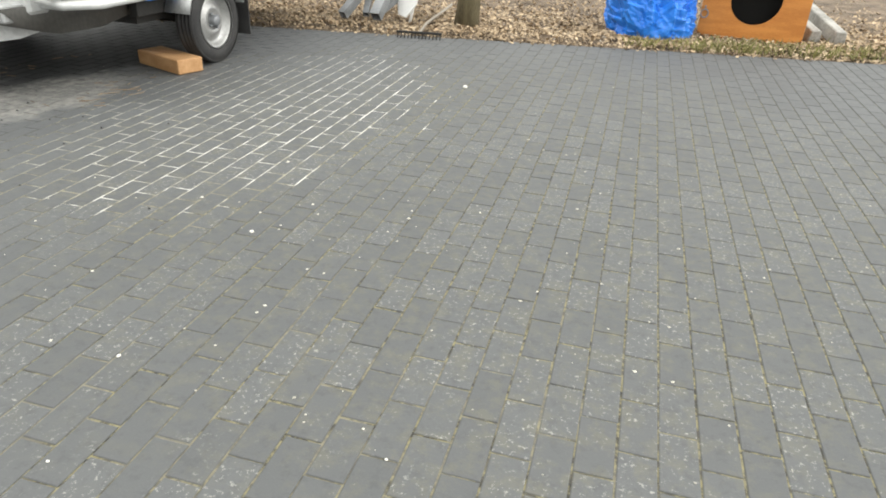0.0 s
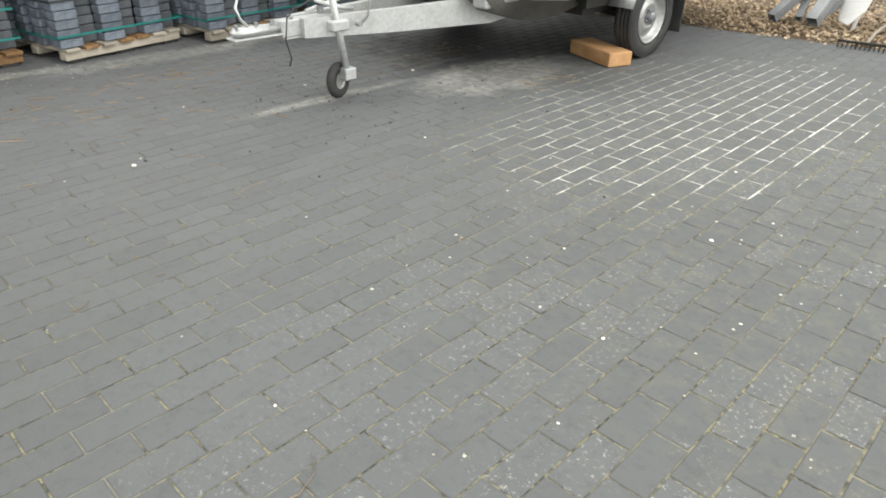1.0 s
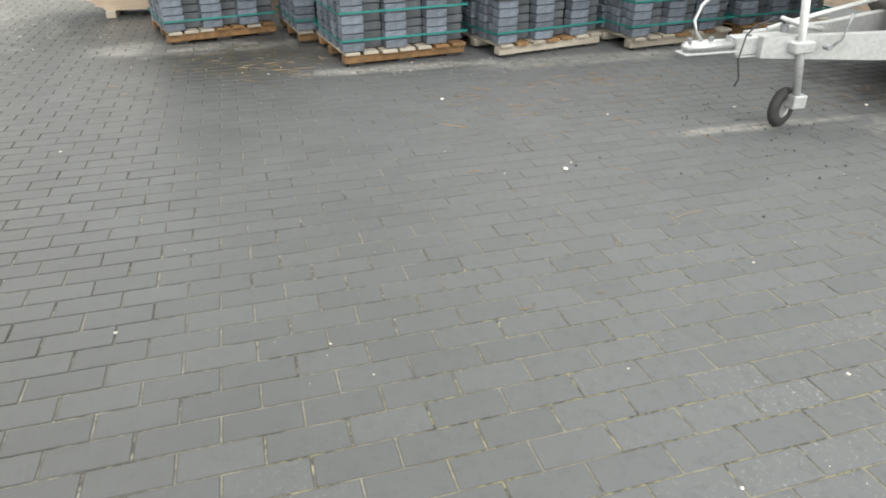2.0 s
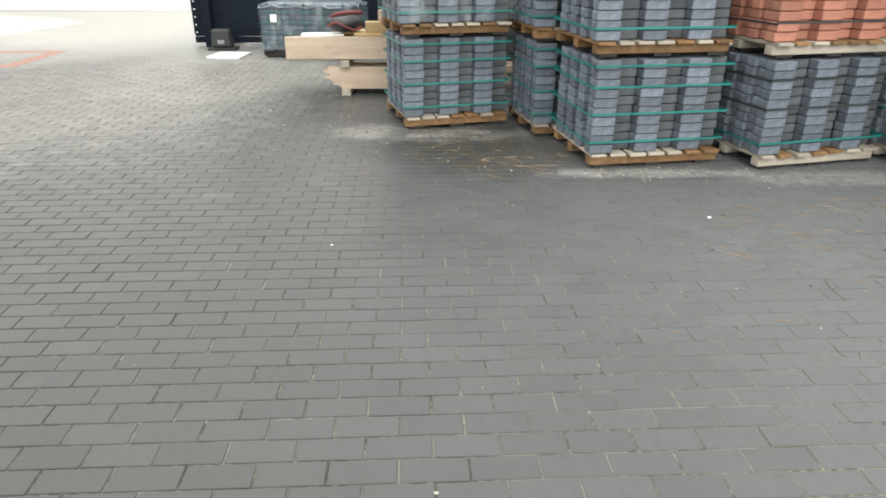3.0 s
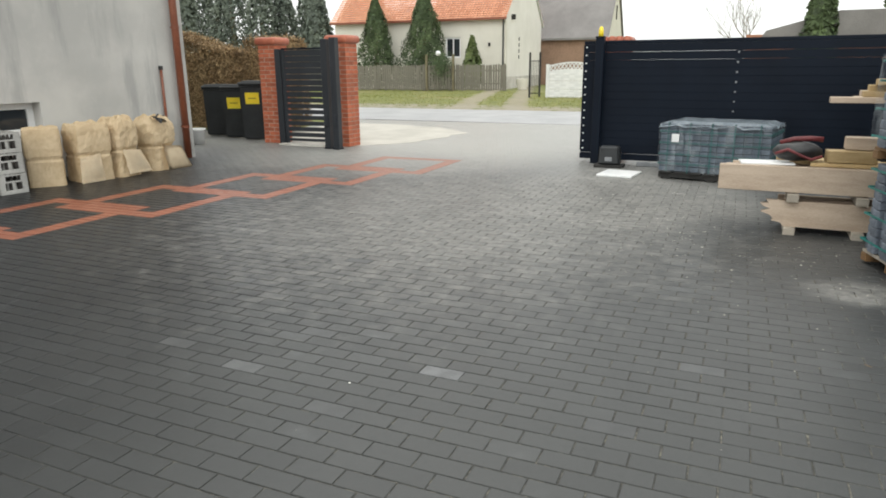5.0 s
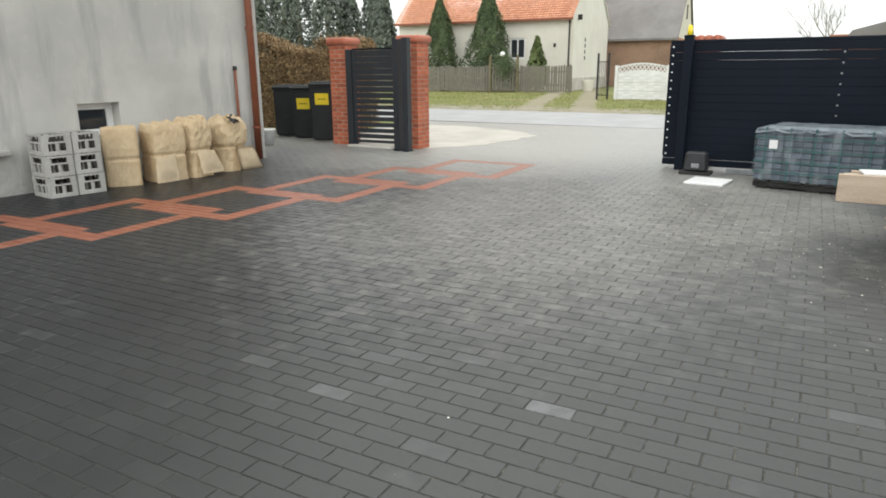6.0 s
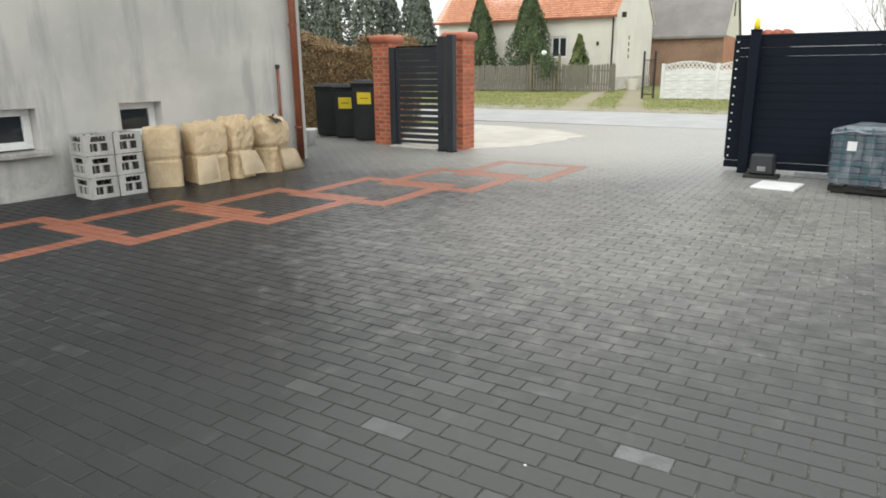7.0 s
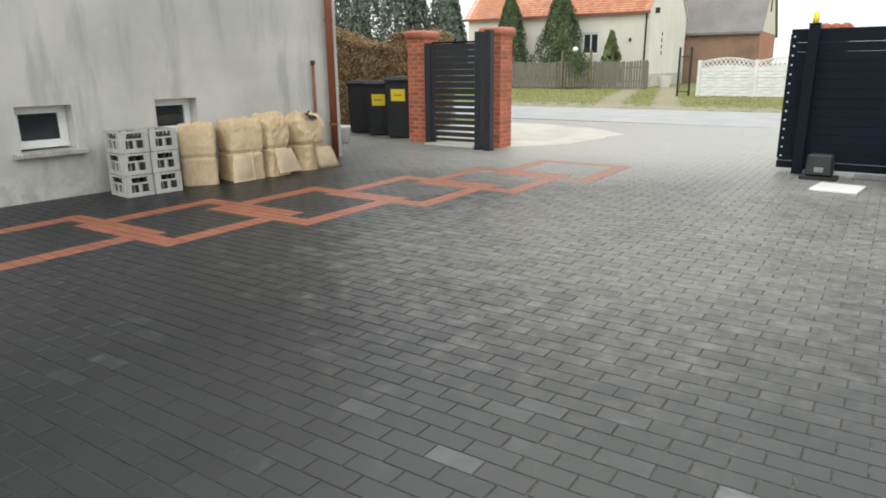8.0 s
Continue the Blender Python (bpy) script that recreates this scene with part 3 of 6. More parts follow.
prism(bm, [(-24.0, -400), (-19.0, -400), (-19.0, 400), (-24.0, 400)], "z", -0.2, -0.012)
tagged(part("road", bm, M_ASPHALT), "light grey worn asphalt village road", "road", kind="structure")

# joint bed under the pavers
# the paving runs 1.5 degrees askew: u across the rows, v along them
PITCH_X, PITCH_Y, JOINT, X0, Y0, SKEW = 0.1004, 0.205, 0.0054, -0.0441, -0.095, radians(1.5)
SKEW_C, SKEW_S = math.cos(SKEW), math.sin(SKEW)


bm = bmesh.new()
prism(bm, [(2.6, -13.5), (2.6, edge_y(2.6)), (-13.0, edge_y(-13.0)), (-13.0, -2.6), (-18.95, -2.6), (-18.95, -12.5), (-14.6, -12.5), (-14.6, -14.8), (-10.6, -14.8), (-10.6, -13.5)], "z", -0.045, -0.0038)
floor = tagged(part("floor", bm, M_BED), "courtyard paved with charcoal concrete pavers, sandy mossy joints", "paving", kind="structure")

# towards the garden the joints are filled nearly flush with sand and moss
bm = bmesh.new()
prism(bm, [(2.55, -0.6), (2.55, edge_y(2.55) - 0.02), (-12.9, edge_y(-12.9) - 0.02), (-12.9, 2.2), (-7.5, 0.9), (-4.5, -0.7), (-2.5, -1.3), (-0.5, -1.1)], "z", -0.02, -0.0030)
part("filled_joints", bm, M_BED, floor, "joints filled with sand and moss")

# fresh joint sand lying nearly flush by the trailer
bm = bmesh.new()
prism(bm, [(-2.6 + (1.15 + 0.2 * math.sin(3 * a)) * math.cos(a), 3.5 + (1.85 + 0.25 * math.sin(5 * a)) * math.sin(a)) for a in [k * math.tau / 28 for k in range(28)]], "z", -0.02, -0.0011)
part("fresh_joint_sand", bm, M_BED, floor, "pale sand swept into the joints")

# sand spread over the entrance, outside the brick pier
bm = bmesh.new()
rim = [(-13.0, -9.05), (-13.75, -8.42), (-15.0, -8.22), (-16.2, -8.2), (-16.95, -9.15), (-17.6, -10.9), (-17.6, -12.2), (-13.3, -12.3)]
ragged = []
for (xa, ya), (xb, yb) in zip(rim, rim[1:] + rim[:1]):
    for k in range(12):
        px, py = xa + (xb - xa) * k / 12, ya + (yb - ya) * k / 12
        ragged.append((px + 0.16 * noise.noise(Vector((px * 2.3, py * 2.3, 1))), py + 0.16 * noise.noise(Vector((px * 2.3, py * 2.3, 7)))))
prism(bm, ragged, "z", -0.01, 0.0045)
tagged(part("sand_patch", bm, M_SANDY), "pale sand spread over the driveway entrance", "sand", kind="stuff")

# red chain of overlapping squares set into the paving
CHAIN = [(X0 - PITCH_X * (59.8 + 11.4 * k), Y0 - PITCH_Y * (38.05 - 2.1 * k)) for k in range(-1, 5)]
SIDE_X, SIDE_Y, BAND = 15 * PITCH_X, 6.75 * PITCH_Y, 0.2


def red_spans(xa, xb):
    """Stretches in y, for the row between xa and xb, that belong to the red bands."""
    xm, spans = (xa + xb) / 2, []
    for cx, cy in CHAIN:
        x_hi, x_lo, y_hi, y_lo = cx, cx - SIDE_X, cy, cy - SIDE_Y
        if x_lo < xm < x_hi:
            if xm > x_hi - 2 * PITCH_X or xm < x_lo + 2 * PITCH_X:
                spans.append((y_lo, y_hi))
            else:
                spans += [(y_lo, y_lo + BAND), (y_hi - BAND, y_hi)]
    spans.sort()
    out = []
    for a, b in spans:
        if out and a <= out[-1][1] + 0.03:
            out[-1] = (out[-1][0], max(b, out[-1][1]))
        else:
            out.append((a, b))
    return out


def paver_shape(sx, sy):
    """Top, chamfers and short sides of one paver round its centre."""
    hx, hy, ch = sx / 2, sy / 2, 0.0028
    vs = [(i * (hx - ch), j * (hy - ch), 0) for i, j in ((-1, -1), (1, -1), (1, 1), (-1, 1))]
    vs += [(i * hx, j * hy, -0.0018) for i, j in ((-1, -1), (1, -1), (1, 1), (-1, 1))]
    vs += [(i * hx, j * hy, -0.03) for i, j in ((-1, -1), (1, -1), (1, 1), (-1, 1))]
    fs = [(0, 1, 2, 3)] + [(4 + k, 4 + (k + 1) % 4, (k + 1) % 4, k) for k in range(4)] + [(8 + k, 8 + (k + 1) % 4, 4 + (k + 1) % 4, 4 + k) for k in range(4)]
    return np.array(vs), fs


# single pavers of a paler batch, by their places in the yard
PALE = [(-5.01, -3.67), (-4.87, -2.88), (-3.64, -2.55), (-3.91, -3.06), (-4.31, -2.64), (-6.53, -4.96), (-5.60, -2.47), (-4.77, -5.05), (-4.70, -4.57), (-4.53, -3.92), (-6.50, -4.94), (-5.21, -4.47)]


def lay_paving():
    rng = np.random.default_rng(4)
    pale, odd = [], [(x * SKEW_C + y * SKEW_S, -x * SKEW_S + y * SKEW_C) for x, y in PALE]
    grey_v, grey_f, red_v, red_f, near = [], [], [], [], []
    count = {"g": 0, "r": 0}

    def lay(x, ya, yb, red):
        if yb - ya < 0.02:
            return
        vs, fs = paver_shape(PITCH_X - JOINT, yb - ya - JOINT)
        t = np.clip(rng.normal(0, 0.0045, 2), -0.006, 0.006)
        vs = vs + (x + rng.normal(0, 0.0008), (ya + yb) / 2 + rng.normal(0, 0.001), min(0.0003, max(-0.0003, rng.normal(0, 0.0002))))
        vs[:, 2] += (vs[:, 0] - x) * t[0] + (vs[:, 1] - (ya + yb) / 2) * t[1]
        vs = np.stack([vs[:, 0] * SKEW_C - vs[:, 1] * SKEW_S, vs[:, 0] * SKEW_S + vs[:, 1] * SKEW_C, vs[:, 2]], 1)
        full = abs(yb - ya - PITCH_Y) < 1e-6
        if not red and full and any(abs(x - p) < PITCH_X / 2 and ya < q < yb for p, q in odd):
            pale.append((x, (ya + yb) / 2))
            return
        if not red and full and -3.25 < x < -1.65 and -1.15 < ya < 2.55 and len(near) < 300:
            near.append((x, (ya + yb) / 2, t[0], t[1], min(0.0003, max(-0.0003, rng.normal(0, 0.0002)))))
            return
        store_v, store_f, key = (red_v, red_f, "r") if red else (grey_v, grey_f, "g")
        base = 12 * count[key]
        store_v.append(vs)
        store_f.extend([tuple(base + i for i in f) for f in fs])
        count[key] += 1

    row0, row1 = int((-19.1 - X0) / PITCH_X), int((2.4 - X0) / PITCH_X)
    for i in range(row0, row1):
        xa = X0 + i * PITCH_X
        xb, xm = xa + PITCH_X, xa + PITCH_X / 2
        if xm > -12.95:
            lo = -14.6 if xm < -10.7 else -10.95
            hi = (6.5608 + 0.204 * xm * SKEW_C - xm * SKEW_S) / (SKEW_C + 0.204 * SKEW_S)
        else:
            lo, hi = (-14.4 if xm > -14.9 else -12.1), -2.5
        spans = red_spans(xa, xb)
        shift = Y0 + (PITCH_Y / 2 if i % 2 == 0 else 0.0)
        free, at = [], lo
        for a, b in spans:
            free.append((at, a))
            at = b
            y = a
            half = (i % 2) * 0.1
            edge = a + half if b - a > 0.35 else a
            cuts = [a] + ([edge] if half and b - a > 0.35 else [])
            while cuts[-1] + PITCH_Y < b - 1e-6:
                cuts.append(cuts[-1] + PITCH_Y)
            cuts.append(b)
            for p, q in zip(cuts, cuts[1:]):
                lay(xm, p, q, True)
        free.append((at, hi))
        for a, b in free:
            k = math.floor((a - shift) / PITCH_Y)
            y = shift + k * PITCH_Y
            while y < b:
                if y >= a - 1e-6 and y + PITCH_Y <= b + 1e-6:
                    lay(xm, y, y + PITCH_Y, False)
                else:
                    lay(xm, max(y, a), min(y + PITCH_Y, b), False)
                y += PITCH_Y
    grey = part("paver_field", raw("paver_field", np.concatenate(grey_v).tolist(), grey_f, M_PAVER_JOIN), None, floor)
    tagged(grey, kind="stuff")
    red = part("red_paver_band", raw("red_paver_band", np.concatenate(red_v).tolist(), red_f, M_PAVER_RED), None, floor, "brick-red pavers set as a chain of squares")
    tagged(red, kind="stuff")
    vs, fs = paver_shape(PITCH_X - JOINT, PITCH_Y - JOINT)
    me = raw("paver", vs.tolist(), fs, M_PAVER_PALE)
    bright = raw("paver", vs.tolist(), fs, M_PAVER_WHITE)
    for x, y in pale:
        first = abs(x - odd[0][0]) < PITCH_X / 2 and abs(y - odd[0][1]) < PITCH_Y / 2
        piece("paver", bright if first else me, floor, pose(0, 0, 0.0004, 0, 0, math.degrees(SKEW)) @ pose(x, y, 0))
    me = raw("paver", vs.tolist(), fs, M_PAVER)
    for x, y, tx, ty, dz in near:
        piece("paver", me, floor, pose(0, 0, 0, 0, 0, math.degrees(SKEW)) @ pose(x, y, dz, math.degrees(ty), -math.degrees(tx), 0))


# ---------------------------------------------------------------- pallets of pavers
STOCK_MESH = {}


def stock_mesh(key, s, mat):
    if key not in STOCK_MESH:
        bm = bmesh.new()
        box(bm, (0, 0, 0), s, 0.006)
        STOCK_MESH[key] = to_mesh("paver", bm, mat)
    return STOCK_MESH[key]


def wooden_pallet(root, z, depth, width, grey=False, rng=None, dark=False):
    """Nine blocks, runners and deck boards; the deck's top is at z + 0.10. Local x goes back, y across."""
    mat = M_UNDER if dark else M_PALLET_GREY if grey else M_PALLET
    for i in (0.045, depth / 2, depth - 0.05):
        box_part("stringer", (i, width / 2, z + 0.05), (0.08, width + rng.uniform(-0.04, 0.0), 0.058), mat, root, 0.004)
        for j in (0.1, width / 2, width - 0.1):
            # feet in near-black, the shade under the pallet put into their colour
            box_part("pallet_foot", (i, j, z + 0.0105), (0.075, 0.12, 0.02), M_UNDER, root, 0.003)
    n = 7
    for k in range(n):
        w = width / n
        box_part("deck_board", (depth / 2 - 0.01 + rng.uniform(-0.012, 0.012), (k + 0.5) * w, z + 0.09), (depth + 0.03, w * rng.uniform(0.72, 0.88), 0.02), M_UNDER if dark else M_PALLET_GREY if rng.random() < 0.55 else M_PALLET, root, 0.002)


def paver_tier(root, z, depth, width, courses, mat, key, rng, straps, lean=0.0):
    """One strapped block of pavers: columns of stretchers standing proud and of headers set back."""
    h, n = 0.062, 3
    per = width / n
    wide, slim = per * 0.52, per * 0.48
    long_me = stock_mesh(key + "l", (0.098, wide - 0.004, h - 0.004), mat)
    head_me = stock_mesh(key + "h", (0.198, slim - 0.004, h - 0.004), mat if key == "r" else M_STOCK_HEAD_SHADED)
    rows = int(depth / 0.1)
    for c in range(courses):
        zc = z + h * (c + 0.5)
        dx = lean * c
        for k in range(n):
            y = k * per + wide / 2
            for r in range(rows):
                if r in (0, rows - 1) or k == 0 or c == courses - 1:
                    inset = 0.0 if r % 2 == 0 or k else 0.03
                    piece("paver", long_me, root, pose(0.05 + r * 0.1 + dx + rng.normal(0, 0.003), y + inset + rng.normal(0, 0.0025), zc, 0, 0, rng.normal(0, 0.8)))
            y = k * per + wide + slim / 2
            for r in range(rows // 2 - (1 if rows % 2 else 0)):
                if r == 0 or k == n - 1 or c == courses - 1:
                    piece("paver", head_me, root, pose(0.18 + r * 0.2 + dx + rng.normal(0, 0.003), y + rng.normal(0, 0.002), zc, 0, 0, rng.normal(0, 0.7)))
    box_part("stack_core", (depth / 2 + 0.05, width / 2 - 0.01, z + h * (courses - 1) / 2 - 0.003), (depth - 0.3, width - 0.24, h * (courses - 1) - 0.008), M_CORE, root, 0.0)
    top = z + h * courses
    for f, smat in straps:
        zs = z + f * (top - z)
        bm = bmesh.new()
        x0, x1, y0, y1, q = -0.006 + lean * courses * f, depth + 0.008, -0.008, width + 0.004, 0.008
        dip = rng.uniform(-0.006, 0.006)
        ring = [(x0, y0, zs + dip), (x1, y0, zs - dip), (x1, y1, zs), (x0, y1, zs + 0.01 + dip)]
        for (a, b) in zip(ring, ring[1:] + ring[:1]):
            m = [(a[i] + b[i]) / 2 for i in range(3)]
            along_y = abs(a[1] - b[1]) > abs(a[0] - b[0])
            ln = math.dist(a, b)
            box(bm, m, (0.003, ln + 0.006, 0.014) if along_y else (ln + 0.006, 0.003, 0.014), 0.0, (math.degrees(math.atan2(b[2] - a[2], b[1] - a[1] if along_y else 1)) if along_y and b[1] > a[1] else 0, 0, 0))
        part("strap", bm, smat, root)
    return top


def film_cap(root, z, depth, width, rng, drop=0.045):
    """Loose stretch film over the top of a stack, its hem hanging in folds."""
    bm = bmesh.new()
    nx, ny = 10, 12
    grid = {}
    for i in range(nx + 1):
        for j in range(ny + 1):
            u, v = i / nx, j / ny
            edge = i in (0, nx) or j in (0, ny)
            zz = z + 0.012 + rng.uniform(0, 0.012) - (drop * rng.uniform(0.5, 1.3) if edge else 0)
            grid[i, j] = bm.verts.new((-0.02 + u * (depth + 0.04) + (rng.normal(0, 0.006) if edge else 0), -0.02 + v * (width + 0.04) + (rng.normal(0, 0.006) if edge else 0), zz))
    for i in range(nx):
        for j in range(ny):
            bm.faces.new((grid[i, j], grid[i + 1, j], grid[i + 1, j + 1], grid[i, j + 1]))
    bmesh.ops.solidify(bm, geom=bm.faces[:], thickness=0.002)
    return part("wrap_film", bm, M_FILM, root, "torn clear stretch film", True)


def sleeve(root, z0, z1, depth, width):
    """Clear stretch film drawn round the sides."""
    bm = bmesh.new()
    q = 0.016
    ring = [(-q, -q), (depth / 3, -q - 0.004), (depth + q, -q), (depth + q, width + q), (-q, width + q), (-q - 0.004, width * 0.6), (-q + 0.003, width * 0.3)]
    lo = [bm.verts.new((x, y, z0)) for x, y in ring]
    hi = [bm.verts.new((x, y, z1)) for x, y in ring]
    for k in range(len(ring)):
        n = (k + 1) % len(ring)
        bm.faces.new((lo[k], lo[n], hi[n], hi[k]))
    return part("film_sleeve", bm, M_SLEEVE, root, "clear stretch film")


def paver_pallet(x, y, turn, z0, depth, width, courses, mat, key, label, seed, straps, grey=False, film=False, lean=0.0):
    rng = np.random.default_rng(seed)
    # local x points back from the front face, local y along it
    root = thing("paver_pallet", pose(x, y, z0, 0, 0, turn + 180) @ pose(0, 0, 0), label, "paver pallet", "pallets of concrete pavers")
    root.scale = (1, -1, 1)
    wooden_pallet(root, 0.0, depth, width, grey, rng)
    top = paver_tier(root, 0.102, depth, width, courses, mat, key, rng, straps, lean)
    if film:
        film_cap(root, top, depth, width, rng)
        sleeve(root, 0.12, top, depth, width)
    return root


G, K = M_STRAP, M_STRAP_DARK
FOUR = ((0.12, G), (0.42, G), (0.72, G), (0.93, G))


def pallets():
    lab = "grey-blue concrete pavers, green straps, wooden pallet"
    # front row along the yard, two high
    paver_pallet(-6.07, -0.12, 8.5, 0.0, 0.8, 0.96, 10, M_STOCK, "g", lab, 1, FOUR)
    paver_pallet(-6.10, -0.14, 8.5, 0.735, 0.8, 0.96, 10, M_STOCK, "g", lab + ", upper tier", 2, FOUR)
    paver_pallet(-6.02, 1.02, 13, 0.0, 0.8, 0.98, 10, M_STOCK, "g", "grey concrete pavers strapped in black on a weathered pallet", 3, ((0.12, G), (0.5, K), (0.8, K)), True)
    paver_pallet(-6.06, 1.0, 12, 0.735, 0.8, 0.96, 9, M_STOCK_RED, "r", "brick-red concrete pavers strapped in black, upper tier", 4, ((0.2, K), (0.6, K), (0.85, K)), True)
    paver_pallet(-5.97, 2.08, 8, 0.0, 0.8, 0.98, 10, M_STOCK, "g", lab, 5, FOUR, True)
    paver_pallet(-5.99, 2.06, 8, 0.735, 0.8, 0.96, 10, M_STOCK, "g", lab + ", upper tier", 6, FOUR)
    paver_pallet(-6.15, 3.16, 6, 0.0, 0.8, 0.98, 10, M_STOCK, "g", lab + ", behind the trailer", 7, FOUR)
    # unseen upper tier, added to block light reaching under the trailer
    paver_pallet(-6.17, 3.15, 6, 0.735, 0.8, 0.96, 10, M_STOCK, "g", lab + ", upper tier", 12, FOUR)
    # second row behind the first
    paver_pallet(-6.93, -0.38, 8.5, 0.0, 0.8, 0.98, 10, M_STOCK, "g", lab + ", second row", 8, FOUR)
    paver_pallet(-6.95, -0.40, 8.5, 0.735, 0.8, 0.96, 10, M_STOCK, "g", lab + ", second row, upper tier", 9, FOUR)
    # the one turned towards the gate, two high
    paver_pallet(-7.17, -1.40, 15, 0.0, 0.8, 0.90, 10, M_STOCK, "g", lab + ", set askew", 10, FOUR)
    paver_pallet(-7.17, -1.43, 15, 0.735, 0.8, 0.94, 10, M_STOCK, "g", lab + ", upper tier under film", 11, FOUR, film=True)


def wrapped_pallet():
    """The low pallet by the sliding gate, bound both ways in film and green strap."""
    rng = np.random.default_rng(21)
    root = thing("paver_pallet", pose(-11.28, -3.48, 0, 0, 0, 170), "low pallet of pavers wrapped in clear film and green straps", "paver pallet", "pallets of concrete pavers")
    root.scale = (1, -1, 1)
    depth, width = 0.8, 1.28
    wooden_pallet(root, 0, depth, width, True, rng, True)
    me = stock_mesh("w", (0.196, 0.098, 0.062), M_STOCK_WET)
    for c in range(9):
        for i in range(4):
            for j in range(13):
                if i == 0 or j in (0, 12) or c == 8:
                    piece("paver", me, root, pose(0.1 + i * 0.2 + rng.normal(0, 0.002), 0.05 + j * 0.0985, 0.135 + c * 0.066, 0, 0, rng.normal(0, 0.6)))
    box_part("stack_core", (depth / 2, width / 2, 0.39), (depth - 0.05, width - 0.05, 0.56), M_CORE, root, 0.0)
    for zc in (0.2, 0.32, 0.46, 0.6):
        bm = bmesh.new()
        for c, s in (((-0.006, width / 2, zc), (0.004, width + 0.02, 0.014)), ((depth / 2, -0.006, zc), (depth + 0.02, 0.004, 0.03)), ((depth / 2, width + 0.006, zc), (depth + 0.02, 0.004, 0.03))):
            box(bm, c, s, 0.0)
        part("strap", bm, M_STRAP_DULL, root)
    for yc in (0.1, 0.36, 0.62, 0.88, 1.16):
        bm = bmesh.new()
        box(bm, (-0.009, yc, 0.4), (0.004, 0.013, 0.62), 0.0)
        box(bm, (depth / 2, yc, 0.706), (depth + 0.02, 0.022, 0.004), 0.0)
        part("strap", bm, M_STRAP_DULL, root)
    sleeve(root, 0.1, 0.7, depth, width)
    film_cap(root, 0.704, depth, width, rng, 0.06)
    box_part("paper_label", (-0.014, 0.19, 0.52), (0.002, 0.09, 0.1), M_WHITE, root, 0.0, "white paper label")


# ---------------------------------------------------------------- timber by the gate
def timber_stack():
    rng = np.random.default_rng(31)
    lab = "pale sawn timber board in a stack on bearers"
    for y in (-2.05, -1.55):
        for z in (0.03, 0.315):
            tagged(box_part("bearer", (-8.85, y, z), (0.5, 0.09, 0.06 if z < 0.1 else 0.07), M_PALLET_GREY, None), "short grey wooden bearer under boards", "bearer", "bearers under boards")
    low = thing("timber_board", pose(-8.70, -1.55, 0.17), "pale sawn board with a ragged split end", "timber board", "stacked boards")
    bm = bmesh.new()
    rag = [(-0.55, -0.11), (0.9, -0.11), (0.9, 0.11), (-0.70, 0.11), (-0.67, 0.085), (-0.74, 0.075), (-0.71, 0.05), (-0.655, 0.035), (-0.69, 0.02), (-0.73, 0.005), (-0.66, -0.02), (-0.63, -0.05), (-0.645, -0.065), (-0.57, -0.08)]
    prism(bm, rag, "x", -0.03, 0.03)
    part("board", bm, M_TIMBER, low)
    for k, (x, z, y0, w, h) in enumerate([(-8.86, 0.17, -2.1, 0.05, 0.2), (-9.02, 0.17, -2.15, 0.05, 0.21), (-8.66, 0.465, -2.64, 0.06, 0.215), (-8.85, 0.455, -2.6, 0.05, 0.2), (-9.03, 0.455, -2.55, 0.05, 0.2)]):
        b = box_part("timber_board", (x, y0 + 1.0, z), (w, 2.0, h), M_TIMBER, None, 0.004)
        tagged(b, lab, "timber board", "stacked boards")
    for k, (x, z, y0, ln) in enumerate([(-8.75, 0.592, -1.95, 1.2), (-8.9, 0.592, -2.1, 1.4), (-9.03, 0.59, -2.2, 1.4)]):
        tagged(box_part("plank", (x, y0 + ln / 2, z), (0.13, ln, 0.03), M_TIMBER_Y, None, 0.003), "thin yellow pine plank lying on the stack", "plank", "loose planks")
    tagged(box_part("wood_block", (-8.78, -1.66, 0.66), (0.16, 0.36, 0.1), M_TIMBER_Y, None, 0.006, rot=(0, 0, 6)), "short yellow beam offcut on the planks", "wood block", "offcuts")
    tagged(box_part("wood_block", (-8.84, -1.58, 0.765), (0.14, 0.26, 0.1), M_TIMBER, None, 0.006), "short pale beam offcut on the planks", "wood block", "offcuts")
    tagged(box_part("paper_sheet", (-8.8, -2.28, 0.581), (0.22, 0.42, 0.016), M_WHITE, None, 0.003, rot=(0, 0, 8)), "folded white sheet lying on the boards", "sheet")
    bag = thing("tool_bag", pose(-8.82, -2.05, 0.608), "soft dark red and black bag slumped on the boards", "bag")
    bm = bmesh.new()
    bmesh.ops.create_icosphere(bm, subdivisions=3, radius=1)
    for v in bm.verts:
        k = 1 + 0.16 * noise.noise(v.co * 2.2)
        v.co = Vector((v.co.x * 0.12 * k, v.co.y * 0.19 * k, max(-0.075, v.co.z * 0.085 * k) + 0.075))
    part("bag_body", bm, M_CABLE, bag, "black fabric", True)
    tube_part("carry_strap", [(0.1, -0.17, 0.06), (0.12, -0.08, 0.1), (0.115, 0.03, 0.05), (0.11, 0.1, 0.022), (0.1, 0.18, 0.05)], 0.013, M_BAG, bag, "red webbing")
    tube_part("carry_strap", [(0.0, -0.14, 0.14), (0.0, -0.04, 0.175), (0.0, 0.08, 0.185), (0.0, 0.18, 0.18)], 0.022, M_BAG, bag, "dark red padded strap")
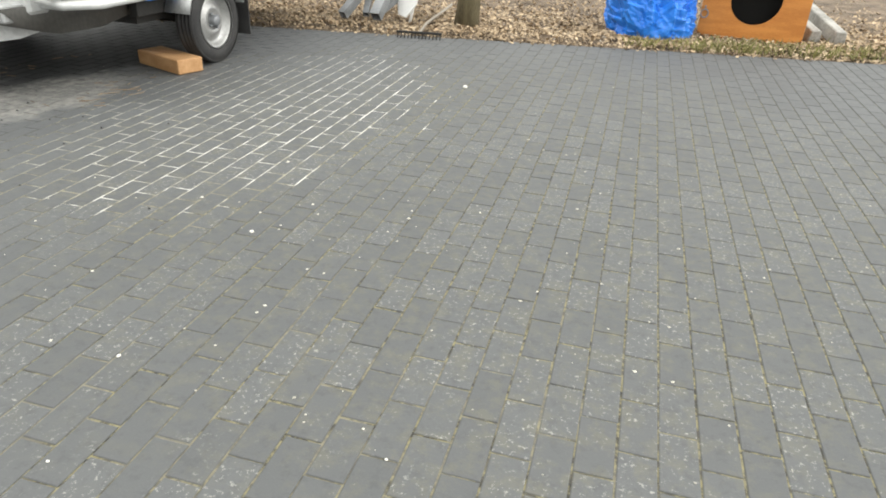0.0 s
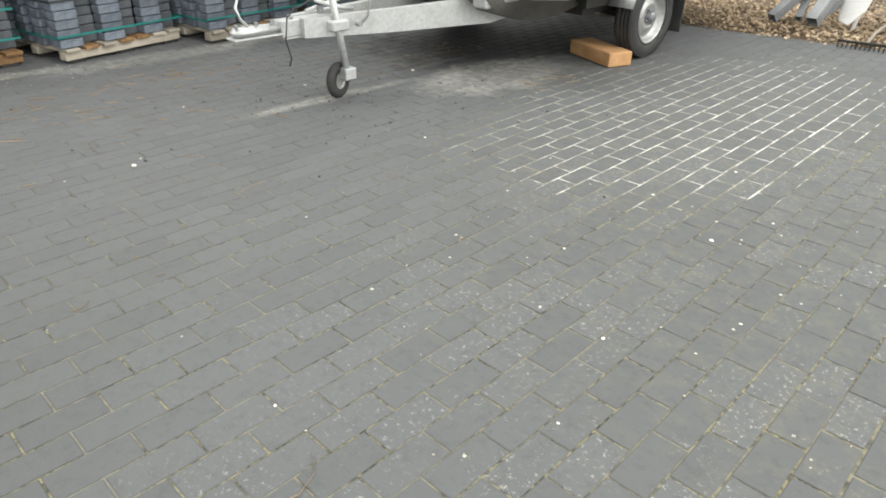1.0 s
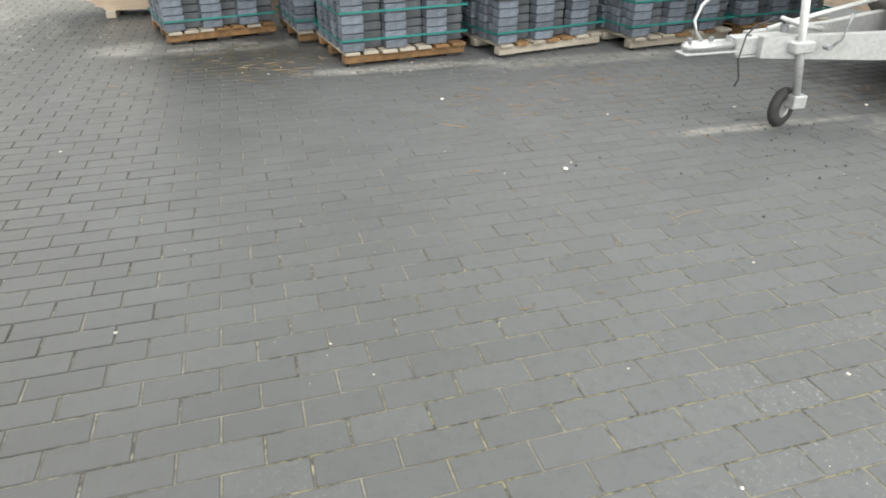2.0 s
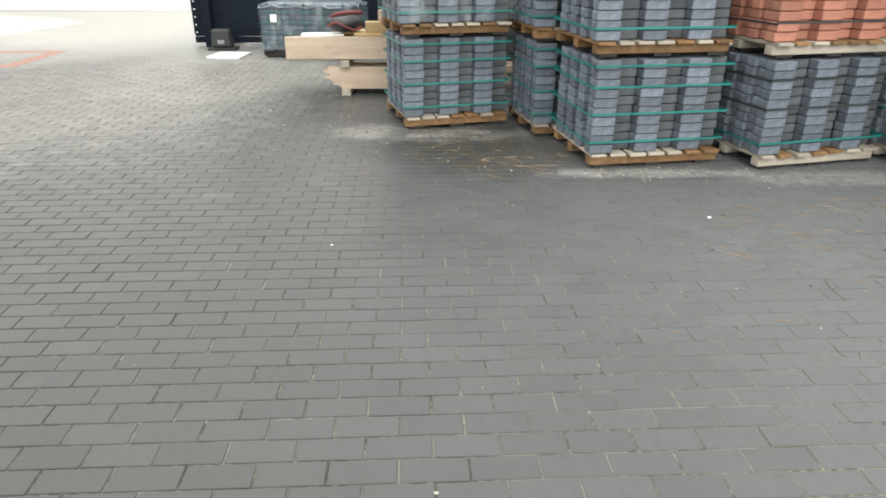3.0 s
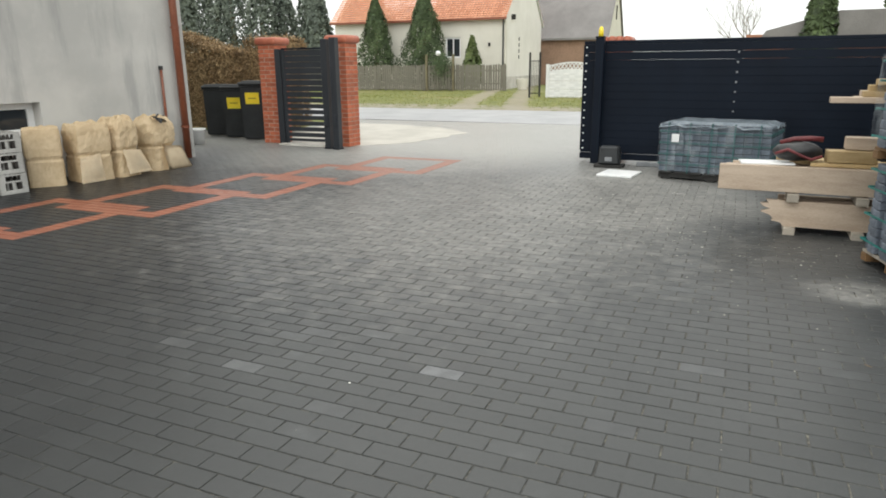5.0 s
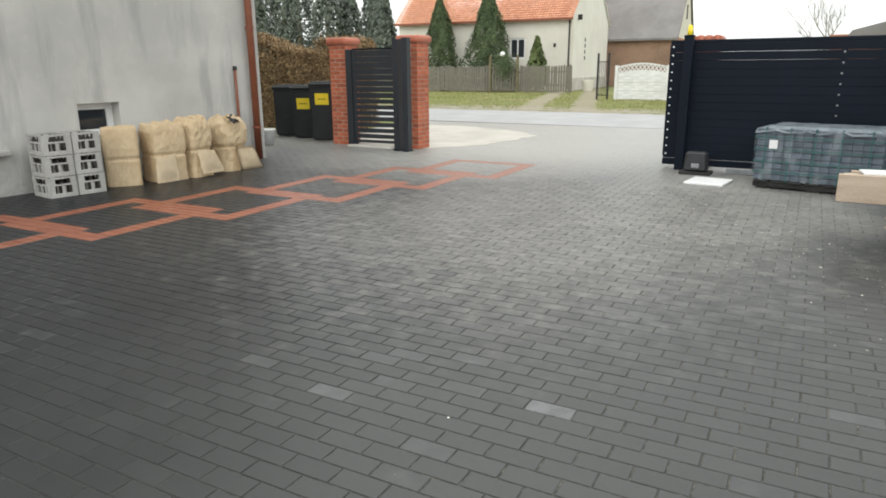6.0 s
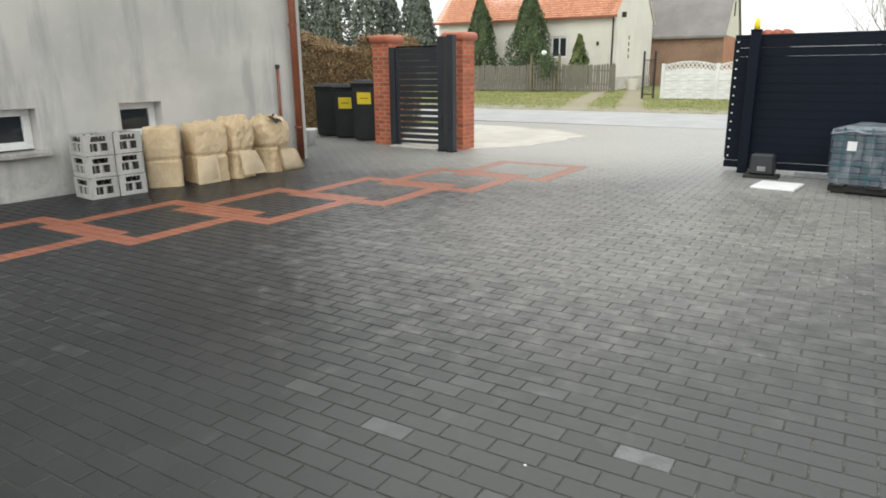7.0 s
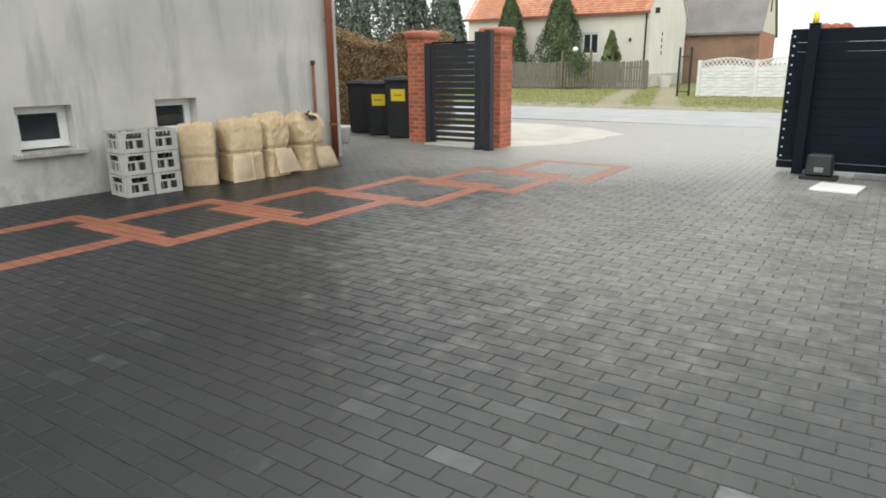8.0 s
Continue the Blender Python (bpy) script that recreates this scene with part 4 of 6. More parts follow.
    # boards on trestle height behind the askew pallet
    for k, (y0, z, x, mat) in enumerate([(-1.88, 1.12, -8.62, M_TIMBER), (-1.66, 1.166, -8.66, M_TIMBER_Y), (-1.62, 1.212, -8.7, M_TIMBER_Y), (-1.58, 1.258, -8.62, M_TIMBER_Y), (-1.7, 1.12, -8.8, M_TIMBER), (-1.66, 1.166, -8.8, M_TIMBER)]):
        tagged(box_part("plank", (x, y0 + 0.75, z), (0.12, 1.5, 0.045), mat, None, 0.003), "yellowed plank end jutting from a high stack", "plank", "loose planks")
    rack = thing("timber_rack", pose(-8.75, -0.55, 0), "rough wooden trestle carrying planks", "timber rack")
    for y in (-0.45, 0.05):
        for x in (-0.2, 0.22):
            box_part("leg", (x, y, 0.535), (0.07, 0.07, 1.07), M_TIMBER, rack)
        box_part("crossbar", (0.0, y, 1.083), (0.55, 0.07, 0.03), M_TIMBER, rack)
    crate = thing("wooden_crate", pose(-10.2, 0.1, 0), "tall crate with shade-darkened body, pale and brown lid boards", "crate")
    # near-black body: the dark of the gap between the stacks put into its colour
    box_part("crate_body", (0, 0, 0.737), (1.0, 2.4, 1.474), M_UNDER, crate, 0.01)
    box_part("lid", (0, 0.02, 1.625), (1.04, 2.44, 0.14), M_TIMBER_B, crate, 0.01, "brown boards")
    box_part("lid_board", (0, 0, 1.515), (1.02, 2.42, 0.08), M_TIMBER, crate, 0.002)


# ---------------------------------------------------------------- gate, wicket, piers
def brick_mesh():
    bm = bmesh.new()
    box(bm, (0, 0, 0), (0.115, 0.236, 0.064), 0.004)
    return to_mesh("brick", bm, M_BRICK)


BRICK = brick_mesh()


def brick_pier(x, y, height, label, seed, tiled=False):
    rng = np.random.default_rng(seed)
    root = thing("brick_pier", pose(x, y, 0), label, "gate pier", "brick gate piers")
    side = 0.38
    box_part("mortar_core", (0, 0, height / 2), (side - 0.016, side - 0.016, height), M_MORTAR, root, 0.0)
    n = int(height / 0.075)
    for c in range(n):
        z = (c + 0.5) * height / n
        s = side / 2 - 0.0575
        for a in range(4):
            for half in (False, True):
                if half:
                    m = pose(0, 0, z, 0, 0, 90 * a) @ pose(s, (0.128 if c % 2 else -0.128), 0) @ Matrix.Diagonal((1, 0.5, 1, 1))
                else:
                    m = pose(0, 0, z, 0, 0, 90 * a) @ pose(s, (-0.066 if c % 2 else 0.066), 0)
                piece("brick", BRICK, root, m @ pose(rng.normal(0, 0.0015), 0, 0))
    if tiled:
        for k in range(4):
            yy = -0.165 + k * 0.11
            tube_part("cap_tile", [(-0.23, yy, height + 0.06), (0, yy, height + 0.062), (0.23, yy, height + 0.06)], 0.058, M_CAP, root, "rounded red clay tile", 12)
    else:
        bm = bmesh.new()
        box(bm, (0, 0, height + 0.07), (side + 0.11, side + 0.11, 0.14))
        bmesh.ops.bevel(bm, geom=bm.edges[:], offset=0.06, segments=4, affect="EDGES", profile=0.5)
        part("cap", bm, M_CAP, root, "rounded red clay cap", True)
    box_part("cap_joint", (0, 0, height + 0.004), (side + 0.02, side + 0.02, 0.01), M_MORTAR, root, 0.0)
    return root


def sliding_gate():
    g = thing("sliding_gate", pose(-12.55, -4.80, 0), "anthracite metal sliding gate with horizontal slats, standing open", "gate")
    ln, z0, z1 = 7.0, 0.12, 1.74
    box_part("bottom_rail", (0, ln / 2, 0.09), (0.08, ln, 0.09), M_GATE, g, 0.006)
    box_part("top_rail", (0, ln / 2, z1 - 0.02), (0.06, ln, 0.05), M_GATE, g, 0.006)
    for y in (0.03, 2.09, 4.0, ln - 0.04):
        box_part("stile", (0, y, (z0 + z1) / 2), (0.06, 0.07, z1 - z0 - 0.1), M_GATE, g, 0.004)
    n = 14
    pitch = (z1 - z0 - 0.07) / n
    for k in range(n):
        gap = 0.0025 if k in (n - 1, n - 2) else 0.0
        box_part("slat", (0.036, ln / 2, 0.145 + (k + 0.5) * pitch), (0.02, ln - 0.02, pitch - gap), M_GATE, g, 0.003)
    for k in range(14):
        box_part("end_cap", (0.05, 0.045, 0.2 + k * 0.112), (0.012, 0.02, 0.018), M_WHITE, g, 0.002)
    for k in range(7):
        bm = bmesh.new()
        lathe(bm, [(0.0001, 0.055), (0.012, 0.053), (0.014, 0.046)], "x", (0, 2.09, 0.78 + k * 0.13), 8)
        part("rivet", bm, M_STEEL, g)
    p = thing("gate_post", pose(-12.36, -4.53, 0), "anthracite steel guide post with a yellow warning lamp on top", "gate post")
    box_part("post", (0, 0, 0.89), (0.1, 0.12, 1.78), M_GATE, p, 0.006)
    box_part("cap_plate", (0, 0, 1.79), (0.11, 0.13, 0.02), M_GATE, p, 0.003)
    bm = bmesh.new()
    lathe(bm, [(0.0001, 1.80), (0.036, 1.80), (0.036, 1.86), (0.032, 1.9), (0.018, 1.93), (0.0001, 1.936)], "z", (0, 0, 0), 16)
    part("warning_lamp", bm, M_LAMP_Y, p, "yellow plastic lamp", True)
    mt = thing("gate_motor", pose(-12.05, -4.25, 0), "dark grey gate drive box on a base plate", "gate motor")
    box_part("base_plate", (0, 0, 0.02), (0.26, 0.4, 0.04), M_UNDER, mt, 0.004)
    box_part("housing", (0, 0, 0.17), (0.2, 0.3, 0.26), M_BINS, mt, 0.025, taper=0.9)
    box_part("release_plate", (0.102, 0.0, 0.12), (0.012, 0.1, 0.06), M_STEEL, mt, 0.004, "light release plate")
    tagged(box_part("gate_rail", (-12.25, -2.2, 0.035), (0.06, 3.4, 0.06), M_STEEL, None, 0.004), "grey steel drive rail low along the gate", "rail")
    tagged(box_part("stone_slab", (-11.36, -3.98, 0.016), (0.5, 0.46, 0.03), M_WHITE, None, 0.006, rot=(0, 0, -6)), "white slab lying flat on the pavers", "slab")
    brick_pier(-13.05, -4.42, 1.70, "red brick pier capped with rounded tiles behind the sliding gate", 41, True)


def wicket():
    brick_pier(-13.0, -9.3, 1.82, "red brick pier with a rounded clay cap beside the driveway", 42)
    brick_pier(-13.05, -10.9, 1.82, "red brick pier with a rounded clay cap beside the bins", 43)
    w = thing("garden_gate", pose(-12.75, -10.56, 0, 0, 0, 3), "anthracite slatted pedestrian gate between brick piers", "gate")
    box_part("post", (0, 0.02, 0.88), (0.1, 0.12, 1.72), M_GATE_LIGHT, w, 0.005)
    box_part("post", (0, 0.12, 0.88), (0.05, 0.06, 1.7), M_GATE_LIGHT, w, 0.005)
    box_part("post", (0, 1.06, 0.88), (0.05, 0.08, 1.7), M_GATE_LIGHT, w, 0.005)
    n = 15
    for k in range(n):
        z = 0.14 + (k + 0.5) * 1.58 / n
        gap = 0.03 if k < 7 else 0.012 if k < 11 else 0.004
        box_part("slat", (0, 0.59, z), (0.025, 0.9, 1.58 / n - gap), M_GATE_LIGHT, w, 0.003)
    box_part("top_rail", (0, 0.59, 1.74), (0.05, 0.98, 0.03), M_GATE, w, 0.003)
    box_part("bottom_rail", (0, 0.59, 0.1), (0.05, 0.98, 0.05), M_GATE_LIGHT, w, 0.003)
    box_part("lock_box", (0.03, 1.0, 0.95), (0.05, 0.06, 0.16), M_GATE_LIGHT, w, 0.004)
    tagged(box_part("threshold", (-12.72, -10.02, 0.02), (0.3, 1.0, 0.035), M_CONCRETE, None, 0.004), "pale stone threshold under the pedestrian gate", "threshold")
    for k, (x, y, h) in enumerate([(-12.5, -9.33, 1.88), (-12.46, -9.12, 1.9)]):
        q = thing("gate_post", pose(x, y, 0), "tall anthracite steel catch post beside the pier", "gate post", "catch posts")
        box_part("post", (0, 0, h / 2), (0.12, 0.12, h), M_GATE_LIGHT, q, 0.005)
        box_part("base_plate", (0, 0, 0.012), (0.16, 0.13, 0.02), M_GATE, q, 0.003)
        box_part("roller_bracket", (0.07, 0, 0.5), (0.04, 0.06, 0.2), M_GATE_LIGHT, q, 0.004)


def wheelie_bin(x, y, turn, h, label, tag):
    b = thing("wheelie_bin", pose(x, y, 0, 0, 0, turn), label, "bin", "dustbins")
    bm = bmesh.new()
    prism(bm, [(-0.24, 0.06), (0.2, 0.02), (0.27, h - 0.1), (-0.29, h - 0.1)], "y", -0.25, 0.25)
    bmesh.ops.bevel(bm, geom=bm.edges[:], offset=0.025, segments=2, affect="EDGES")
    part("bin_body", bm, M_BINS, b)
    bm = bmesh.new()
    box(bm, (0.0, 0, h - 0.05), (0.6, 0.54, 0.07), 0.025)
    box(bm, (0.0, 0, h - 0.01), (0.5, 0.44, 0.035), 0.015)
    part("lid", bm, M_BINS, b)
    box_part("rim", (0, 0, h - 0.1), (0.58, 0.53, 0.03), M_BINS, b, 0.01)
    for s in (-0.22, 0.22):
        bm = bmesh.new()
        lathe(bm, [(0.0001, -0.03), (0.1, -0.03), (0.1, 0.03), (0.0001, 0.03)], "y", (-0.24, s, 0.1), 14)
        part("wheel", bm, M_RUBBER, b)
    tube_part("handle", [(-0.3, -0.18, h - 0.06), (-0.34, -0.18, h - 0.04), (-0.34, 0.18, h - 0.04), (-0.3, 0.18, h - 0.06)], 0.014, M_BINS, b)
    if tag:
        box_part("sticker", (0.268, 0, tag), (0.006, 0.28, 0.22), M_YELLOW, b, 0.0, "yellow notice with an unreadable line", rot=(0, 4, 0))
        box_part("printed_line", (0.274, 0, tag), (0.004, 0.16, 0.02), M_INK, b, 0.0, rot=(0, 4, 0))


def bins():
    wheelie_bin(-13.35, -11.62, 20, 1.16, "dark plastic wheelie bin with a yellow notice beside the brick pier", 0.83)
    wheelie_bin(-13.55, -12.28, 20, 1.08, "dark plastic wheelie bin with a yellow notice", 0.72)
    wheelie_bin(-13.75, -12.98, 20, 1.08, "dark plastic wheelie bin with no notice", 0)
    pot = thing("flower_pot", pose(-12.15, -12.12, 0), "small white plastic pot behind the house corner", "pot")
    bm = bmesh.new()
    lathe(bm, [(0.0001, 0.0), (0.11, 0.0), (0.15, 0.26), (0.165, 0.27), (0.165, 0.3), (0.14, 0.3), (0.13, 0.22), (0.0001, 0.2)], "z", (0, 0, 0), 20)
    part("pot", bm, M_WHITE, pot, "", True)


# ---------------------------------------------------------------- grey house and what stands along it
HOUSE = pose(-10.66, -10.72, 0, 0, 0, -2.2)  # local x runs along the wall into the yard, local y out of the wall


def pierced_wall(bm, length, top, thick, openings):
    """One wall with real openings (from, to, sill, head); local x along it, y from -thick to 0."""
    xs = sorted({0.0, length} | {v for o in openings for v in o[:2]})
    zs = sorted({0.0, top} | {v for o in openings for v in o[2:]})
    vert = {}
    def at(i, j, y):
        if (i, j, y) not in vert:
            vert[i, j, y] = bm.verts.new((xs[i], y, zs[j]))
        return vert[i, j, y]
    def solid(i, j):
        if not (0 <= i < len(xs) - 1 and 0 <= j < len(zs) - 1):
            return False
        mx, mz = (xs[i] + xs[i + 1]) / 2, (zs[j] + zs[j + 1]) / 2
        return not any(a < mx < b and lo < mz < hi for a, b, lo, hi in openings)
    for i in range(len(xs) - 1):
        for j in range(len(zs) - 1):
            if not solid(i, j):
                continue
            for y in (0.0, -thick):
                bm.faces.new([at(i, j, y), at(i + 1, j, y), at(i + 1, j + 1, y), at(i, j + 1, y)])
            for di, dj, e in ((-1, 0, ((i, j), (i, j + 1))), (1, 0, ((i + 1, j), (i + 1, j + 1))), (0, -1, ((i, j), (i + 1, j))), (0, 1, ((i, j + 1), (i + 1, j + 1)))):
                if not solid(i + di, j + dj):
                    (p, q), (r, s) = e
                    bm.faces.new([at(p, q, 0.0), at(r, s, 0.0), at(r, s, -thick), at(p, q, -thick)])


def grey_house():
    h = thing("house", HOUSE, "house with bare grey cement render, brown downpipe and low cellar windows", "house")
    openings = [(2.46, 3.02, 0.56, 1.0), (3.98, 4.55, 0.52, 0.99)]
    length, top, thick = 10.0, 5.2, 0.36
    bm = bmesh.new()
    pierced_wall(bm, length, top, thick, openings)
    part("wall", bm, M_STUCCO, h)
    bm = bmesh.new()
    box(bm, (thick / 2, -4.5 - thick / 2, top / 2), (thick, 9.0 - thick, top))
    part("wall", bm, M_STUCCO, h)
    bm = bmesh.new()
    box(bm, (length - thick / 2, -4.5 - thick / 2, top / 2), (thick, 9.0 - thick, top))
    box(bm, (length / 2, -9.0 - thick / 2, top / 2), (length, thick, top))
    part("wall", bm, M_STUCCO, h)
    bm = bmesh.new()
    prism(bm, [(0.5, top), (-4.5, top + 2.6), (-9.9, top), (-9.9, top + 0.12), (-4.5, top + 2.75), (0.5, top + 0.12)], "x", -0.4, length + 0.4)
    part("roof", bm, M_SLATE, h)
    box_part("room_backing", (length / 2, -4.5, 2.0), (length - 0.9, 6.0, 3.9), M_VOID, h, 0.0)
    for a, b, lo, hi in openings:
        win = new("window")
        win.parent = h
        fr, y = 0.085, -0.2
        bm = bmesh.new()
        for c, s in ((((a + b) / 2, y, hi - fr / 2), (b - a, 0.07, fr)), (((a + b) / 2, y, lo + fr / 2 + 0.02), (b - a, 0.07, fr)), ((a + fr / 2, y, (lo + hi) / 2), (fr, 0.07, hi - lo - 2 * fr)), ((b - fr / 2, y, (lo + hi) / 2), (fr, 0.07, hi - lo - 2 * fr))):
            box(bm, c, s, 0.006)
        part("window_frame", bm, M_WHITE, win, "white plastic frame")
        box_part("pane", ((a + b) / 2, y - 0.005, (lo + hi) / 2), (b - a - 2 * fr + 0.01, 0.012, hi - lo - 2 * fr + 0.02), M_GLASS, win, 0.0, "dark glass")
        box_part("sill", ((a + b) / 2, 0.0, lo - 0.025), (b - a + 0.16, 0.2, 0.06), M_SILL, win, 0.01, "rough stained concrete sill")
    tube_part("downpipe", [(0.22, 0.09, 0.02), (0.22, 0.09, 2.6), (0.22, 0.09, 5.1)], 0.055, M_PIPE, h, "brown plastic downpipe", 14)
    for z in (0.5, 2.0, 3.6):
        bm = bmesh.new()
        lathe(bm, [(0.055, z), (0.062, z), (0.062, z + 0.035), (0.055, z + 0.035)], "z", (0.22, 0.09, 0), 16)
        box(bm, (0.22, 0.02, z + 0.018), (0.03, 0.06, 0.02))
        part("pipe_clip", bm, M_PIPE, h)
    tube_part("pipe_stub", [(0.52, 0.03, 0.12), (0.52, 0.03, 0.9), (0.52, 0.03, 1.4)], 0.02, M_PIPE, h, "thin rusty pipe ending at shoulder height")
    box_part("pipe_cap", (0.52, 0.03, 1.42), (0.05, 0.05, 0.06), M_CABLE, h, 0.006)


def bottle_crate_meshes():
    """Shell, grips and inside of one crate; x across the long side, y the short one."""
    sx, sy, sz, t = 0.4, 0.31, 0.236, 0.014
    bm = bmesh.new()
    box(bm, (0, 0, 0.012), (sx, sy, 0.02), 0.003)
    for s in (-1, 1):
        yy = s * (sy / 2 - t / 2)
        for zc, hz in ((0.035, 0.03), (0.222, 0.022), (0.145, 0.02)):
            box(bm, (0, yy, zc), (sx, t, hz), 0.002)
        for xc, wx in ((-0.17, 0.06), (0.17, 0.06), (0.0, 0.028), (-0.105, 0.02), (0.105, 0.02)):
            box(bm, (xc, yy, 0.096), (wx, t, 0.088), 0.0)
        for xc, wx in ((-0.16, 0.08), (0.16, 0.08)):
            box(bm, (xc, yy, 0.184), (wx, t, 0.062), 0.0)
        xx = s * (sx / 2 - t / 2)
        for zc, hz in ((0.035, 0.03), (0.222, 0.022), (0.145, 0.02)):
            box(bm, (xx, 0, zc), (t, sy - 2 * t, hz), 0.002)
        for yc, wy in ((-0.12, 0.05), (0.12, 0.05), (0.0, 0.03)):
            box(bm, (xx, yc, 0.096), (t, wy, 0.088), 0.0)
        for yc, wy in ((-0.115, 0.06), (0.115, 0.06)):
            box(bm, (xx, yc, 0.184), (t, wy, 0.062), 0.0)
    for xc in (-0.13, -0.045, 0.045, 0.13):
        box(bm, (xc, 0, 0.07), (0.006, sy - 2 * t, 0.1), 0.0)
    shell = to_mesh("shell", bm, M_CRATE)
    bm = bmesh.new()
    lathe(bm, [(0.0001, 0.024), (0.03, 0.026), (0.031, 0.13), (0.014, 0.18), (0.013, 0.215), (0.0001, 0.216)], "z", (0, 0, 0), 10)
    bottle = to_mesh("bottle", bm, M_DARKIN, True)
    return shell, bottle


def crates():
    shell, bottle = bottle_crate_meshes()
    for col, (x, y, turn) in enumerate([(-6.99, -10.42, 82), (-7.31, -10.375, 82)]):
        for k in range(3):
            m = pose(x, y, 0.238 * k, 0, 0, turn + (1.5, -1, 0.6)[k])
            c = thing("bottle_crate", m, "pale grey plastic bottle crate with grip holes, stacked by the wall", "crate", "stacked bottle crates")
            part("shell", shell, None, c)
            for i in range(4):
                for j in range(3):
                    if i in (0, 3) or j in (0, 2):
                        piece("bottle", bottle, c, pose(-0.15 + i * 0.1, -0.09 + j * 0.09, 0.0))


def paper_bundle(x, y, turn, s, label, seed, flap=(), dark_top=False, slack=0.3, belt=-0.02):
    """A bale in kraft paper: square or slack in section, tied round its middle, its top folded over; flaps come loose."""
    b = thing("paper_bundle", HOUSE @ pose(x, y, 0, 0, 0, turn), label, "paper bundle", "wrapped bundles along the wall")
    bm = bmesh.new()
    off = Vector((seed * 3.1, seed * 1.7, 0))
    power = 9.0 - 6.2 * min(1.0, slack)
    around, levels = 56, 30
    rings = []
    for j in range(levels + 8):
        fold = max(0.0, (j - levels) / 8)
        h = min(1.0, j / levels)
        ring = []
        for i in range(around):
            a = math.tau * i / around
            ca, sa = math.cos(a), math.sin(a)
            r = 0.5 / (abs(ca) ** power + abs(sa) ** power) ** (1 / power)
            p = Vector((ca, sa, h * 1.6))
            crease = abs(noise.noise(p * 2.1 + off)) * 0.6 + abs(noise.noise(p * 4.7 + off)) * 0.4
            k = 1 - (0.05 + 0.16 * slack) * crease + 0.02 * noise.noise(p * 11 + off)
            k *= 1 - (0.07 + 0.05 * slack) * math.exp(-((h - 0.5 - belt) / 0.022) ** 2)
            k *= 1 + 0.07 * slack * math.cos((h - 0.72) * 7)
            k *= 1 - (0.03 + 0.16 * slack) * max(0.0, (h - 0.86) / 0.14) ** 2
            k *= 1 - 0.93 * fold
            lift = (0.035 + 0.07 * slack) * noise.noise(Vector((ca * r * k * 5, sa * r * k * 5, seed))) * min(1.0, fold * 3 + max(0, h - 0.9) * 5)
            ring.append(bm.verts.new((ca * r * k * s[0], sa * r * k * s[1], max(0.0, h * s[2] + lift + 0.02 * fold))))
        rings.append(ring)
    for q, w in zip(rings, rings[1:]):
        for i in range(around):
            bm.faces.new((q[i], q[(i + 1) % around], w[(i + 1) % around], w[i]))
    bm.faces.new(rings[0][::-1])
    bm.faces.new(rings[-1])
    part("wrapping", bm, M_PAPER, b, "creased tan kraft paper")
    if flap:
        # lower half of the wrapping folded out into a stiff skewed skirt
        for cx, w, turn_out, low in flap:
            bm = bmesh.new()
            g = {}
            for i in range(7):
                for j in range(7):
                    u, v = i / 6 - 0.5, j / 6
                    out = (0.1 * (1 - v) ** 1.2) * (0.85 + 0.5 * turn_out * u) + 0.05 * math.cos(u * 3) * math.sin(math.pi * v) + 0.022 * noise.noise(Vector((u * 4, v * 4, seed)))
                    g[i, j] = bm.verts.new((cx * s[0] + u * w * s[0] * (1.12 - 0.2 * v) + 0.1 * (1 - v) * turn_out * 0.4, s[1] / 2 * 1.0 + 0.015 + out, low + v * (0.5 + belt - 0.01) * s[2] - low * v - 0.04 * u * turn_out * (v > 0.9)))
            for i in range(6):
                for j in range(6):
                    bm.faces.new((g[i, j], g[i + 1, j], g[i + 1, j + 1], g[i, j + 1]))
            bmesh.ops.solidify(bm, geom=bm.faces[:], thickness=0.006)
            part("loose_flap", bm, M_PAPER_PALE, b, "paler loose paper flap", True)
    if dark_top:
        bm = bmesh.new()
        g = {(i, j): bm.verts.new((-0.16 + i * 0.055, -0.02 + j * 0.06 + 0.03 * i, s[2] + 0.035 + 0.03 * math.sin(i * 1.3 + j) - 0.02 * j)) for i in range(7) for j in range(4)}
        for i in range(6):
            for j in range(3):
                bm.faces.new((g[i, j], g[i + 1, j], g[i + 1, j + 1], g[i, j + 1]))
        bmesh.ops.solidify(bm, geom=bm.faces[:], thickness=0.012)
        part("black_scrap", bm, M_CABLE, b, "black plastic scrap")


def bundles():
    paper_bundle(2.76, 0.38, -32, (0.42, 0.42, 0.70), "tan kraft-paper bundle standing upright against the wall", 2, slack=0.12)
    paper_bundle(2.24, 0.50, -10, (0.46, 0.46, 0.72), "tan kraft-paper bundle with a loose flap at its foot", 5, ((0.2, 0.62, 0.9, 0.01),), slack=0.4)
    paper_bundle(1.82, 0.54, 6, (0.40, 0.46, 0.76), "tan kraft-paper bundle bulging beside another", 7, ((0.0, 0.8, -0.8, 0.05),), slack=0.85)
    paper_bundle(1.18, 0.5, 4, (0.52, 0.46, 0.72), "tan kraft-paper bundle with a torn flap and black scrap on top", 9, ((-0.15, 0.7, -1.0, 0.01),), True, 1.0)


